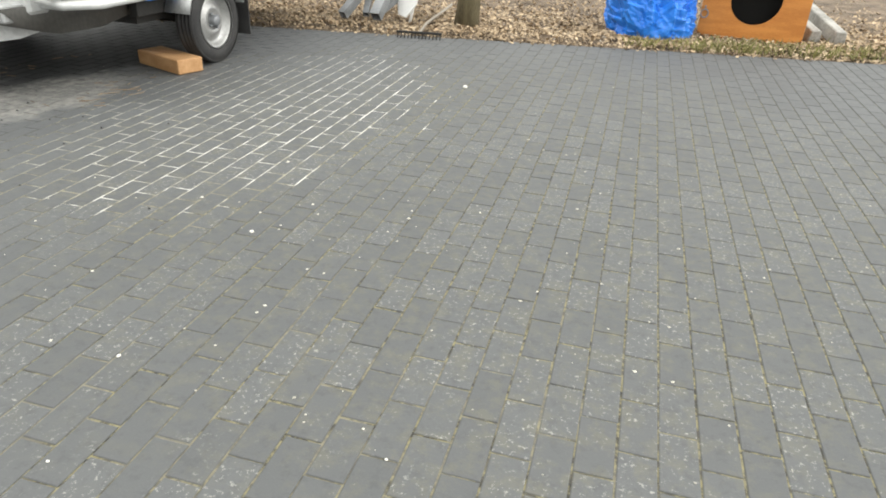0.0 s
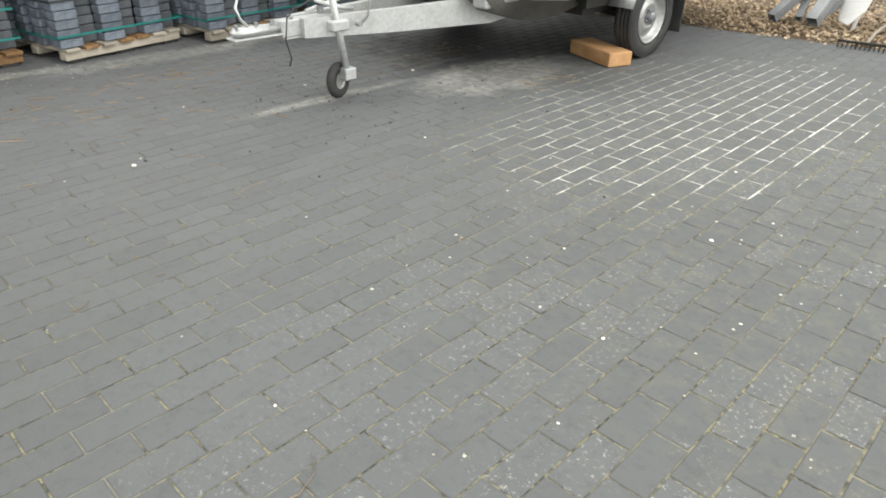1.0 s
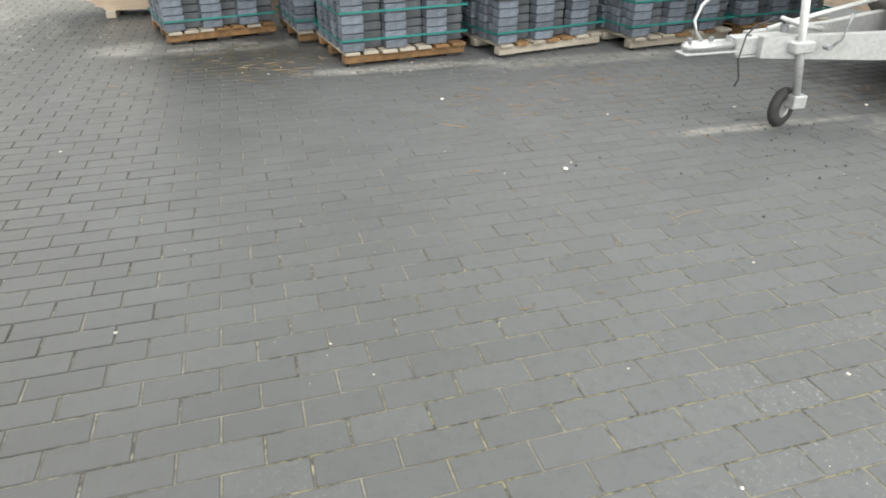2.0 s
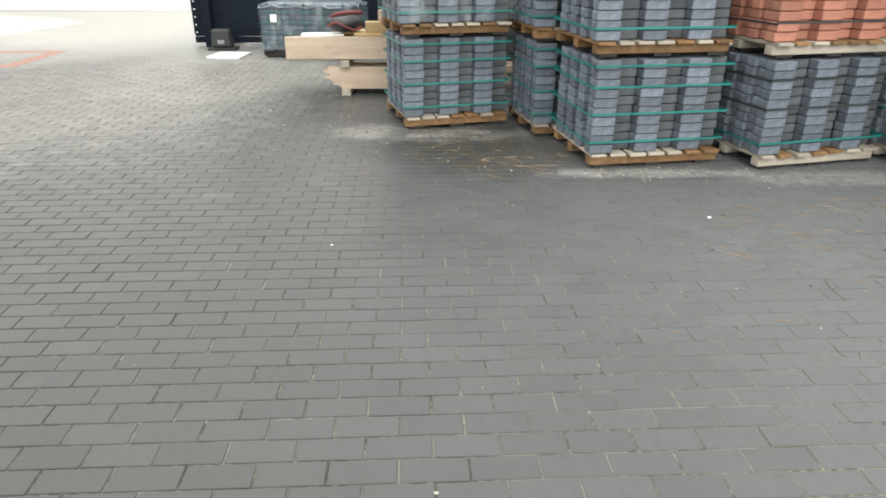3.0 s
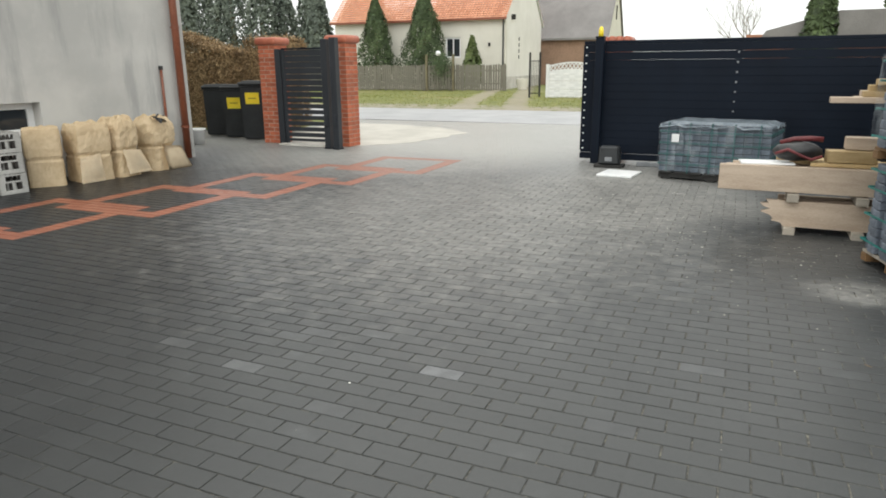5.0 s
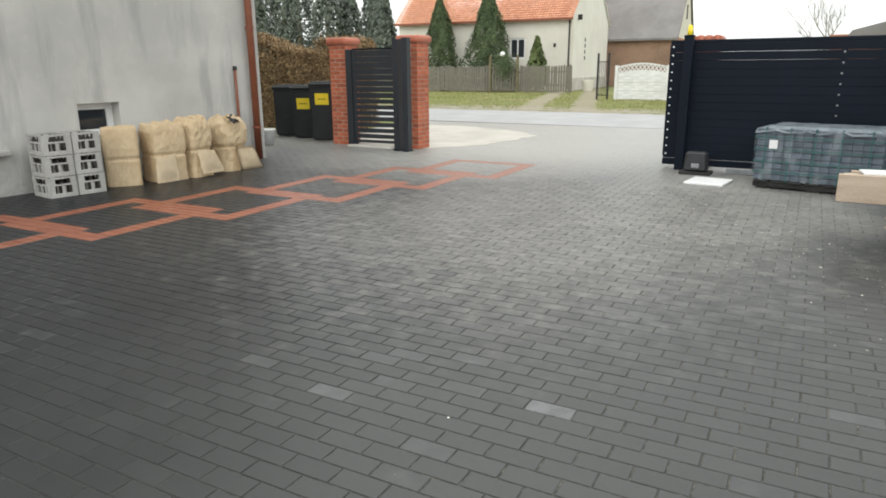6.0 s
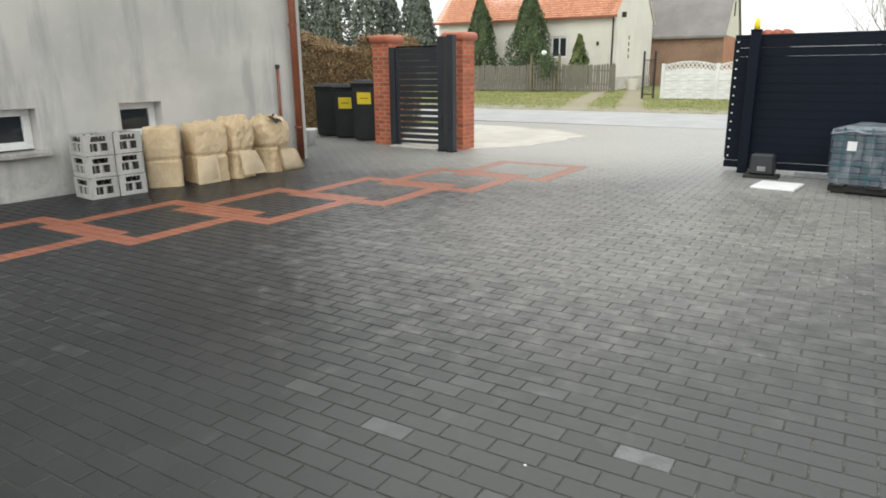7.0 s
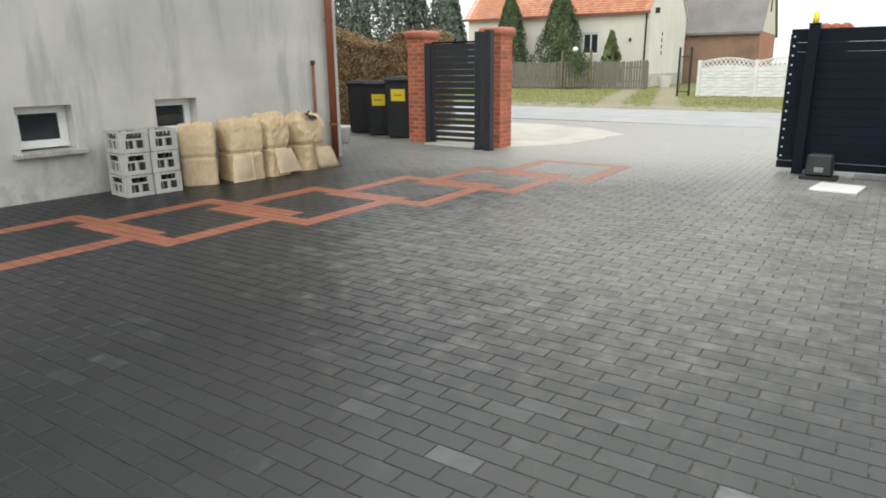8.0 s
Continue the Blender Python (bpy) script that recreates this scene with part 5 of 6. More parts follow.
# ---------------------------------------------------------------- trailer
def wheel(parent, c, out):
    """Tyre and pressed-steel rim; out is +1 where its face looks along +x."""
    bm = bmesh.new()
    r, w = 0.298, 0.165
    prof = [(0.19, -w / 2 + 0.01), (0.235, -w / 2), (0.275, -w / 2 + 0.008), (0.294, -w / 2 + 0.03)]
    for k in range(4):
        z = -w / 2 + 0.038 + k * 0.03
        prof += [(r, z), (r, z + 0.018), (r - 0.007, z + 0.021), (r - 0.007, z + 0.027)]
    prof += [(0.294, w / 2 - 0.03), (0.275, w / 2 - 0.008), (0.235, w / 2), (0.19, w / 2 - 0.01), (0.185, 0), (0.19, -w / 2 + 0.01)]
    lathe(bm, prof, "x", c, 40)
    t = part("tyre", bm, M_RUBBER, parent, "worn black tyre", True)
    bm = bmesh.new()
    o = out
    lathe(bm, [(0.192, o * 0.082), (0.2, o * 0.078), (0.188, o * 0.062), (0.17, o * 0.05), (0.165, o * 0.015), (0.13, o * 0.02), (0.105, o * 0.045), (0.075, o * 0.05), (0.06, o * 0.035), (0.034, o * 0.035)], "x", c, 36)
    rim = part("rim", bm, M_RIM, parent, "dull silver steel rim", True)
    bm = bmesh.new()
    lathe(bm, [(0.04, o * 0.03), (0.04, o * 0.075), (0.03, o * 0.085), (0.0001, o * 0.086)], "x", c, 18)
    part("hub", bm, M_STEEL, rim, "", True)
    for k in range(4):
        a = k * math.tau / 4 + 0.5
        bm = bmesh.new()
        lathe(bm, [(0.0001, o * 0.064), (0.011, o * 0.062), (0.011, o * 0.045)], "x", (c[0], c[1] + 0.055 * math.cos(a), c[2] + 0.055 * math.sin(a)), 6)
        part("wheel_nut", bm, M_STEEL, rim)


def trailer():
    # local y runs from the coupling to the tail, x to the yard side
    t = thing("trailer", pose(-4.25, 1.32, 0, 0, 0, 0), "galvanised single-axle car trailer with drawbar and jockey wheel", "trailer")
    zc = 0.44
    # coupling head
    bm = bmesh.new()
    prism(bm, [(-0.035, 0.06), (0.035, 0.06), (0.045, 0.15), (0.03, 0.36), (-0.03, 0.36), (-0.045, 0.15)], "z", zc - 0.022, zc + 0.026)
    bmesh.ops.bevel(bm, geom=bm.edges[:], offset=0.014, segments=2, affect="EDGES")
    part("coupling_head", bm, M_GALV, t, "bright zinc coupling head", True)
    box_part("coupling_lip", (0, 0.2, zc - 0.028), (0.1, 0.3, 0.01), M_GALV, t, 0.003)
    tube_part("coupling_lever", [(0, 0.16, zc + 0.03), (0, 0.12, zc + 0.07), (0, 0.1, zc + 0.13), (0, 0.13, zc + 0.2), (0, 0.2, zc + 0.26), (0, 0.27, zc + 0.27)], 0.009, M_GALV, t, "curved white-grey lever", 8)
    # overrun housing
    box_part("overrun_housing", (0, 0.5, zc - 0.005), (0.09, 0.32, 0.09), M_GALV, t, 0.006)
    box_part("housing_foot", (0, 0.5, zc - 0.055), (0.11, 0.3, 0.008), M_GALV, t, 0.002)
    for y in (0.08, 0.2, 0.3, 0.42):
        bm = bmesh.new()
        lathe(bm, [(0.0001, zc + 0.05), (0.012, zc + 0.049), (0.012, zc + 0.03)], "z", (0.02, y, 0), 6)
        part("bolt", bm, M_STEEL, t)
    # V drawbar: two tapering beams
    for s in (1, -1):
        bm = bmesh.new()
        v = []
        for (x, y, lo, hi) in ((0.035, 0.46, zc - 0.06, zc + 0.045), (0.13, 1.05, zc - 0.085, zc + 0.05), (0.29, 1.72, zc - 0.09, zc + 0.075), (0.33, 1.86, zc - 0.06, zc + 0.09)):
            v.append([bm.verts.new((s * (x + d), y, z)) for d, z in ((0, lo), (0.05, lo), (0.05, hi), (0, hi))])
        for a, b in zip(v, v[1:]):
            for k in range(4):
                bm.faces.new((a[k], a[(k + 1) % 4], b[(k + 1) % 4], b[k]))
        bm.faces.new(v[0][::-1])
        bm.faces.new(v[-1])
        part("drawbar_beam", bm, M_GALV, t, "spangled galvanised beam")
    # brake rod and hand lever
    tube_part("brake_lever", [(0.02, 0.52, zc + 0.07), (0.03, 0.8, zc + 0.13), (0.06, 1.3, zc + 0.23)], 0.013, M_GALV, t, "", 8)
    tube_part("brake_link", [(0.03, 0.58, zc + 0.12), (0.05, 0.72, zc + 0.08), (0.06, 0.82, zc + 0.06)], 0.014, M_GALV, t, "", 8)
    tube_part("breakaway_cable", [(0.06, 0.42, zc + 0.1), (0.075, 0.36, zc + 0.06), (0.075, 0.34, zc - 0.06), (0.07, 0.37, zc - 0.16), (0.075, 0.35, zc - 0.2)], 0.005, M_CABLE, t, "", 6)
    tube_part("breakaway_cable", [(0.04, 0.6, zc + 0.1), (0.05, 0.53, zc + 0.13), (0.06, 0.46, zc + 0.11), (0.06, 0.42, zc + 0.1)], 0.005, M_CABLE, t, "", 6)
    bm = bmesh.new()
    lathe(bm, [(0.0001, 0.0), (0.02, 0.0), (0.02, 0.04), (0.0001, 0.04)], "z", (0.045, 0.6, zc + 0.055), 10)
    part("pivot_bolt", bm, M_STEEL, t)
    # jockey wheel
    jx, jy = 0.13, 0.72
    box_part("clamp", (jx - 0.01, jy - 0.065, zc - 0.005), (0.09, 0.12, 0.06), M_GALV, t, 0.008)
    bm = bmesh.new()
    lathe(bm, [(0.0001, -0.01), (0.016, -0.01), (0.016, 0.03), (0.0001, 0.03)], "x", (jx + 0.05, jy + 0.04, zc), 10)
    part("clamp_bolt", bm, M_STEEL, t)
    tube_part("clamp_handle", [(jx + 0.07, jy + 0.05, zc), (jx + 0.08, jy + 0.09, zc + 0.04), (jx + 0.08, jy + 0.11, zc + 0.11), (jx + 0.08, jy + 0.12, zc + 0.16)], 0.008, M_STEEL, t, "", 8)
    tube_part("jockey_tube", [(jx, jy - 0.02, 0.17), (jx, jy - 0.06, 0.4), (jx, jy - 0.12, 0.75)], 0.021, M_GALV, t, "", 14)
    tube_part("crank", [(jx, jy - 0.12, 0.75), (jx, jy - 0.125, 0.8), (jx + 0.1, jy - 0.1, 0.81), (jx + 0.1, jy - 0.1, 0.88)], 0.009, M_STEEL, t, "", 8)
    j = box_part("jockey_fork", (jx - 0.01, jy - 0.01, 0.15), (0.085, 0.08, 0.07), M_GALV, t, 0.006)
    bm = bmesh.new()
    lathe(bm, [(0.05, -0.024), (0.088, -0.026), (0.098, -0.012), (0.1, 0.0), (0.098, 0.012), (0.088, 0.026), (0.05, 0.024), (0.048, 0), (0.05, -0.024)], "x", (0, 0, 0), 26)
    swivel = pose(jx - 0.05, jy - 0.05, 0.108, 0, 0, 22) @ Matrix.Diagonal((0.9, 1.08, 1.08, 1))
    bmesh.ops.transform(bm, matrix=swivel, verts=bm.verts)
    part("jockey_tyre", bm, M_RUBBER, j, "small black rubber tyre", True)
    bm = bmesh.new()
    lathe(bm, [(0.052, 0.022), (0.04, 0.01), (0.018, 0.02), (0.0001, 0.02)], "x", (0, 0, 0), 18)
    lathe(bm, [(0.052, -0.022), (0.04, -0.01), (0.018, -0.02), (0.0001, -0.02)], "x", (0, 0, 0), 18)
    bmesh.ops.transform(bm, matrix=swivel, verts=bm.verts)
    part("jockey_rim", bm, M_RIM, j, "", True)
    # body: tray on a dark deep floor; unseen height and width added for shade
    x0, x1, y0, y1 = -1.2, 0.66, 1.78, 5.1
    box_part("floor_pan", ((x0 + x1) / 2, (y0 + y1) / 2 + 0.35, 0.445), (x1 - x0 - 0.3, y1 - y0 - 0.75, 0.23), M_UNDER, t, 0.0)
    box_part("floor_sheet", ((x0 + x1) / 2, (y0 + y1) / 2, 0.57), (x1 - x0 - 0.02, y1 - y0, 0.02), M_UNDER, t, 0.0)
    for x in (x0 + 0.1, x1 - 0.1):
        box_part("chassis_rail", (x, (y0 + y1) / 2 + 0.3, 0.45), (0.06, y1 - y0 - 0.7, 0.12), M_UNDER, t, 0.004)
    for y in (2.5, 3.4, 4.3):
        box_part("cross_member", ((x0 + x1) / 2, y, 0.46), (x1 - x0 - 0.58, 0.06, 0.09), M_UNDER, t, 0.004)
    box_part("side_panel", (x1, (y0 + y1) / 2, 1.12), (0.03, y1 - y0, 1.1), M_PANEL, t, 0.006, "grey metal side")
    box_part("side_panel", (x0, (y0 + y1) / 2, 1.12), (0.03, y1 - y0, 1.1), M_PANEL, t, 0.006, "grey metal side")
    box_part("front_panel", ((x0 + x1) / 2, y0, 1.11), (x1 - x0, 0.03, 1.12), M_PANEL, t, 0.006)
    box_part("tail_panel", ((x0 + x1) / 2, y1, 1.12), (x1 - x0, 0.03, 1.1), M_PANEL, t, 0.006)
    box_part("side_rail", (x1 + 0.02, (y0 + y1) / 2, 0.575), (0.05, y1 - y0 + 0.04, 0.05), M_GALV, t, 0.006)
    box_part("front_rail", ((x0 + x1) / 2, y0 - 0.02, 0.56), (x1 - x0 + 0.04, 0.05, 0.06), M_GALV, t, 0.006)
    # curved valance below the nose
    bm = bmesh.new()
    prism(bm, [(1.5, 0.55), (1.62, 0.44), (1.85, 0.37), (2.2, 0.36), (2.45, 0.40), (2.62, 0.47), (2.7, 0.54)], "x", -0.4, 0.5)
    part("nose_valance", bm, M_BELLY, t, "dull grey curved belly panel", True)
    box_part("nose_box", (0.36, 1.74, 0.585), (0.32, 0.16, 0.17), M_PANEL, t, 0.02, "grey sheet bracket box")
    box_part("nose_bracket", (0.42, 1.62, 0.52), (0.12, 0.2, 0.1), M_GALV, t, 0.012)
    bm = bmesh.new()
    tube(bm, [(0.58, 1.66, 0.60), (0.72, 1.7, 0.565), (0.80, 1.9, 0.555), (0.80, 2.3, 0.56), (0.8, 2.62, 0.575), (0.72, 2.78, 0.59)], 0.026, 10)
    part("bumper_tube", bm, M_PANEL, t, "pale bent bumper tube", True)
    box_part("lamp_plate", (0.70, 1.72, 0.66), (0.05, 0.2, 0.12), M_PANEL, t, 0.006)
    box_part("marker_lamp", (0.735, 1.82, 0.64), (0.03, 0.05, 0.05), M_LAMP_O, t, 0.006, "orange marker lens")
    box_part("lamp_screen", (0.73, 1.72, 0.65), (0.015, 0.1, 0.06), M_UNDER, t, 0.004)
    # axle, wheels, mudguards
    ay = 3.03
    tube_part("axle", [(x0 - 0.05, ay, 0.3), (0, ay, 0.3), (x1 + 0.05, ay, 0.3)], 0.035, M_UNDER, t)
    for s, x in ((1, 0.70), (-1, x0 - 0.08)):
        ob = new("wheel")
        ob.parent = t
        wheel(ob, (x, ay, 0.298), s)
        bm = bmesh.new()
        pts = [(ay + 0.36 * math.cos(a), 0.3 + 0.36 * math.sin(a)) for a in [radians(d) for d in range(15, 166, 15)]]
        inner = [(ay + 0.345 * math.cos(a), 0.3 + 0.345 * math.sin(a)) for a in [radians(d) for d in range(165, 14, -15)]]
        prism(bm, pts + inner, "x", x - 0.1, x + 0.1)
        part("mudguard", bm, M_GALV, t, "", True)
        box_part("mudflap", (x, ay + 0.40, 0.29), (0.2, 0.012, 0.3), M_RUBBER, t, 0.003, "black rubber flap")
    box_part("load_strap", (0.6, 2.25, 0.525), (0.05, 0.3, 0.05), M_TARP, t, 0.008, "blue strap hanging under the tray")
    box_part("load_strap", (0.6, 2.62, 0.515), (0.05, 0.22, 0.06), M_TARP, t, 0.008, "blue strap hanging under the tray")
    # chock
    tagged(box_part("wheel_chock", (-3.69, 4.04, 0.052), (0.5, 0.2, 0.1), M_BLOCK, None, 0.006, rot=(0, 0, -20)), "orange-brown sawn timber block wedged against the trailer wheel", "chock")


# ---------------------------------------------------------------- garden edge
def limb(bm, rng, p, d, ln, r, depth):
    pts = [Vector(p)]
    dd = Vector(d).normalized()
    for k in range(4):
        dd = (dd + Vector((rng.uniform(-0.16, 0.16), rng.uniform(-0.16, 0.16), rng.uniform(-0.03, 0.1)))).normalized()
        pts.append(pts[-1] + dd * ln / 4)
    tube(bm, pts, r, 6 if depth < 2 else 4, True, r * 0.55)
    if depth < 3:
        for k in range(3 if depth else 5):
            q = pts[rng.choice((2, 3, 4))]
            nd = (dd + Vector((rng.uniform(-0.9, 0.9), rng.uniform(-0.9, 0.9), rng.uniform(0.0, 0.6)))).normalized()
            limb(bm, rng, q, nd, ln * rng.uniform(0.5, 0.75), r * 0.5, depth + 1)


def bare_tree(x, y, z, h, r, label, seed, lean=(0.05, 0.0)):
    rng = random.Random(seed)
    t = thing("tree", pose(x, y, z), label, "tree")
    bm = bmesh.new()
    pts = [(lean[0] * k / 6 * h, lean[1] * k / 6 * h, -0.05 + k / 6 * h * 0.6) for k in range(7)]
    tube(bm, pts, r, 12, True, r * 0.6)
    lo = [v for v in bm.verts if v.co.z < 0.05]
    for v in lo:
        v.co.x *= 1.25
        v.co.y *= 1.25
    for v in bm.verts:
        v.co += Vector((noise.noise(v.co * 9), noise.noise(v.co * 9 + Vector((5, 5, 5))), 0)) * r * 0.12
    part("trunk", bm, M_BARK, t, "", True)
    bm = bmesh.new()
    for k in range(5):
        limb(bm, rng, pts[4 + k % 3], (rng.uniform(-1, 1), rng.uniform(-1, 1), rng.uniform(0.4, 1.2)), h * 0.35, r * 0.4, 0)
    part("crown", bm, M_BARK, t, "bare winter branches")


def garden():
    rng = np.random.default_rng(51)
    bare_tree(-2.2, 6.7, 0.0, 6.0, 0.105, "rough-barked tree with bare branches in leaf litter", 5)
    # fallen leaves
    n = 26000
    x = rng.uniform(-6.5, 3.5, n)
    d = rng.gamma(1.6, 0.75, n) - 0.12
    y = np.array([edge_y(v) for v in x]) + d
    z = np.array([ground_height(a, b) for a, b in zip(x, y)]) + rng.uniform(0.008, 0.03, n)
    z = np.maximum(z, 0.006)
    keep = (d > 0.0) | (rng.random(n) < 0.2)
    nn = np.tile((0, 0, 1.0), (n, 1))
    tagged(new("fallen_leaves", leaves("fallen_leaves", np.stack([x, y, z], 1)[keep], nn[keep], 0.03, M_LEAF_DRY, rng, 1.3)), "brown fallen leaves over bare soil", "leaves", kind="stuff")
    # grass tufts along the edge
    m = 2600
    gx = rng.uniform(-0.6, 3.5, m)
    gy = np.array([edge_y(v) for v in gx]) + np.abs(rng.normal(0.12, 0.25, m)) + 0.05
    vs, fs = [], []
    for i in range(m):
        a, hh, w = rng.uniform(0, math.tau), rng.uniform(0.04, 0.11), 0.004
        px, py = gx[i], gy[i]
        lx, ly = rng.normal(0, 0.03, 2)
        c, s = math.cos(a) * w, math.sin(a) * w
        b = len(vs)
        vs += [(px - c, py - s, 0.0), (px + c, py + s, 0.0), (px + lx * 0.5 + c * 0.6, py + ly * 0.5 + s * 0.6, hh * 0.65), (px + lx, py + ly, hh)]
        fs += [(b, b + 1, b + 2), (b, b + 2, b + 3)]
    tagged(new("grass_tufts", raw("grass_tufts", vs, fs, M_GRASS)), "sparse yellowish grass along the paving edge", "grass", kind="stuff")
    # white bits on the soil
    spots = rng.uniform((-1.9, 0.15), (1.6, 1.1), (38, 2))
    for k, (px, d2) in enumerate(spots):
        stone(px, edge_y(px) + d2, 0.015, rng.uniform(0.015, 0.04), k, "pale stone lying in the leaf litter", "stones in the litter")
    # wooden box with a round hole
    b = thing("wooden_box", pose(0.54, 7.55, 0.0, 0, 0, -2), "orange varnished wooden box with a large round hole", "box")
    w, h, dp, r = 0.98, 0.82, 0.3, 0.235
    bm = bmesh.new()
    seg = 32
    ring, outer = [], []
    cz = 0.40
    for k in range(seg):
        a = k * math.tau / seg
        ca, sa = math.cos(a), math.sin(a)
        ring.append((r * ca, cz + r * sa))
        t = min((w / 2) / abs(ca) if abs(ca) > 1e-6 else 9, ((h - cz) if sa > 0 else cz) / abs(sa) if abs(sa) > 1e-6 else 9)
        outer.append((t * ca, cz + t * sa))
    def skin(yy):
        return [bm.verts.new((p[0], yy, p[1])) for p in ring], [bm.verts.new((p[0], yy, p[1])) for p in outer]
    fi, fo = skin(-dp / 2)
    bi, bo = skin(-dp / 2 + 0.02)
    for k in range(seg):
        q = (k + 1) % seg
        bm.faces.new((fi[k], fi[q], fo[q], fo[k]))
        bm.faces.new((bi[k], bo[k], bo[q], bi[q]))
        bm.faces.new((fi[k], bi[k], bi[q], fi[q]))
        bm.faces.new((fo[k], fo[q], bo[q], bo[k]))
    part("front_board", bm, M_BOX, b)
    for c, s in (((-w / 2 + 0.011, 0.01, h / 2), (0.02, dp - 0.03, h)), ((w / 2 - 0.011, 0.01, h / 2), (0.02, dp - 0.03, h))):
        box_part("side_board", c, s, M_BOX, b, 0.003)
    box_part("back_board", (0, dp / 2 - 0.01, h / 2), (w - 0.05, 0.02, h), M_VOID, b, 0.0)
    box_part("top_board", (0, 0, h + 0.012), (w + 0.03, dp + 0.02, 0.022), M_BOX, b, 0.003)
    box_part("inner_lining", (0, 0.02, 0.03), (w - 0.06, dp - 0.1, 0.02), M_VOID, b, 0.0)
    bm = bmesh.new()
    for k in range(16):
        a, a2 = k * math.tau / 16, (k + 1) * math.tau / 16
        tube(bm, [(-0.455 + 0.035 * math.cos(a), -dp / 2 - 0.02, 0.24 + 0.04 * math.sin(a)), (-0.455 + 0.035 * math.cos(a2), -dp / 2 - 0.02, 0.24 + 0.04 * math.sin(a2))], 0.007, 6)
    tube(bm, [(-0.455, -dp / 2, 0.31), (-0.455, -dp / 2 - 0.02, 0.3), (-0.455, -dp / 2 - 0.02, 0.28)], 0.008, 6)
    part("ring_handle", bm, M_STEEL, b, "grey metal ring")
    # crumpled tarpaulin
    t = thing("tarpaulin", pose(-0.42, 7.25, 0.0), "crumpled bright blue tarpaulin over a heap", "tarpaulin")
    bm = bmesh.new()
    bmesh.ops.create_icosphere(bm, subdivisions=6, radius=1)
    for v in bm.verts:
        p = v.co.copy()
        k = 1 + 0.16 * noise.noise(p * 1.5) - 0.26 * abs(noise.noise(Vector((p.x * 2.2, p.y * 2.2, p.z * 1.1)))) - 0.13 * abs(noise.noise(Vector((p.x * 2.5, p.y * 2.5, p.z * 5)) + Vector((3, 1, 2)))) - 0.07 * abs(noise.noise(Vector((p.x * 7 + p.z * 5, p.y * 7, p.z * 4)))) - 0.05 * abs(noise.noise(Vector((p.x * 5 - p.z * 9, p.y * 8, p.z * 11 + 3)))) + 0.14
        flare = 1.0 + 0.18 * max(0, -p.z)
        v.co = Vector((p.x * 0.41 * k * flare, p.y * 0.36 * k * flare, max(0.0, (p.z + 0.55) * 0.47 * k)))
    part("sheet", bm, M_TARP, t, "", False)
    # concrete posts lying with their ends to the yard
    for k, (x, y, a) in enumerate([(1.16, 7.56, 16), (1.40, 7.62, 14)]):
        bm = bmesh.new()
        prism(bm, [(-0.065, 0.0), (0.065, 0.0), (0.05, 0.13), (-0.05, 0.13)], "y", 0.0, 1.9)
        bmesh.ops.bevel(bm, geom=bm.edges[:], offset=0.008, segments=1, affect="EDGES")
        ob = part("concrete_post", bm, M_SILL)
        ob.matrix_basis = pose(x, y, 0.015, 10, 0, a)
        tagged(ob, "grey concrete fence post lying on the soil", "concrete post", "lying concrete posts")
    # square steel tubes
    for k, (x, y, a, e, s) in enumerate([(-3.32, 6.2, -20, 36, 0.08), (-2.98, 6.22, -6, 42, 0.1), (-3.16, 6.4, 10, 40, 0.06), (-3.05, 6.4, -34, 30, 0.05)]):
        bm = bmesh.new()
        w2, th = s / 2, 0.008
        for c, q in (((0, 0.6, w2 - th / 2), (s, 1.2, th)), ((0, 0.6, -w2 + th / 2), (s, 1.2, th)), ((w2 - th / 2, 0.6, 0), (th, 1.2, s - 2 * th)), ((-w2 + th / 2, 0.6, 0), (th, 1.2, s - 2 * th))):
            box(bm, c, q)
        box(bm, (0, 0.35, 0), (s - 2 * th, 0.01, s - 2 * th))
        ob = part("steel_tube", bm, M_STEEL)
        ob.matrix_basis = pose(x, y, 0.06 + s / 2, e, 0, a)
        tagged(ob, "grey square steel tube with an open end, in a heap", "steel tube", "heap of steel tubes")
    sp = thing("white_shovel", pose(-2.78, 6.5, 0.02, 0, 0, -15), "white painted shovel blade leaning in the heap", "shovel")
    bm = bmesh.new()
    prism(bm, [(-0.09, 0.0), (0.02, -0.02), (0.1, 0.1), (0.12, 0.34), (-0.12, 0.34), (-0.13, 0.1)], "y", -0.012, 0.012)
    bmesh.ops.bevel(bm, geom=bm.edges[:], offset=0.006, segments=1, affect="EDGES")
    for v in bm.verts:
        v.co.y += 0.4 * v.co.x ** 2 * 4 + v.co.z * 0.35
        v.co.z += 0.08
    part("blade", bm, M_WHITE, sp)
    tube_part("shaft", [(0.06, 0.0, 0.01), (0.05, 0.1, 0.25), (0.0, 0.24, 0.6), (-0.1, 0.48, 1.2)], 0.016, M_WHITE, sp)
    rk = thing("rake", pose(-2.44, 5.96, 0.0, 0, 0, 9), "garden rake head lying on the paving edge", "rake")
    box_part("rake_bar", (0, 0, 0.05), (0.42, 0.022, 0.02), M_UNDER, rk, 0.003)
    for k in range(13):
        tube_part("tine", [(-0.2 + k * 0.0333, 0, 0.05), (-0.2 + k * 0.0333, -0.012, 0.03), (-0.2 + k * 0.0333, -0.03, 0.002)], 0.005, M_UNDER, rk, "", 5)
    tube_part("handle", [(0, 0.01, 0.05), (0.0, 0.4, 0.07), (0.1, 1.5, 0.1)], 0.014, M_PALLET_GREY, rk)


PEBBLES = {}


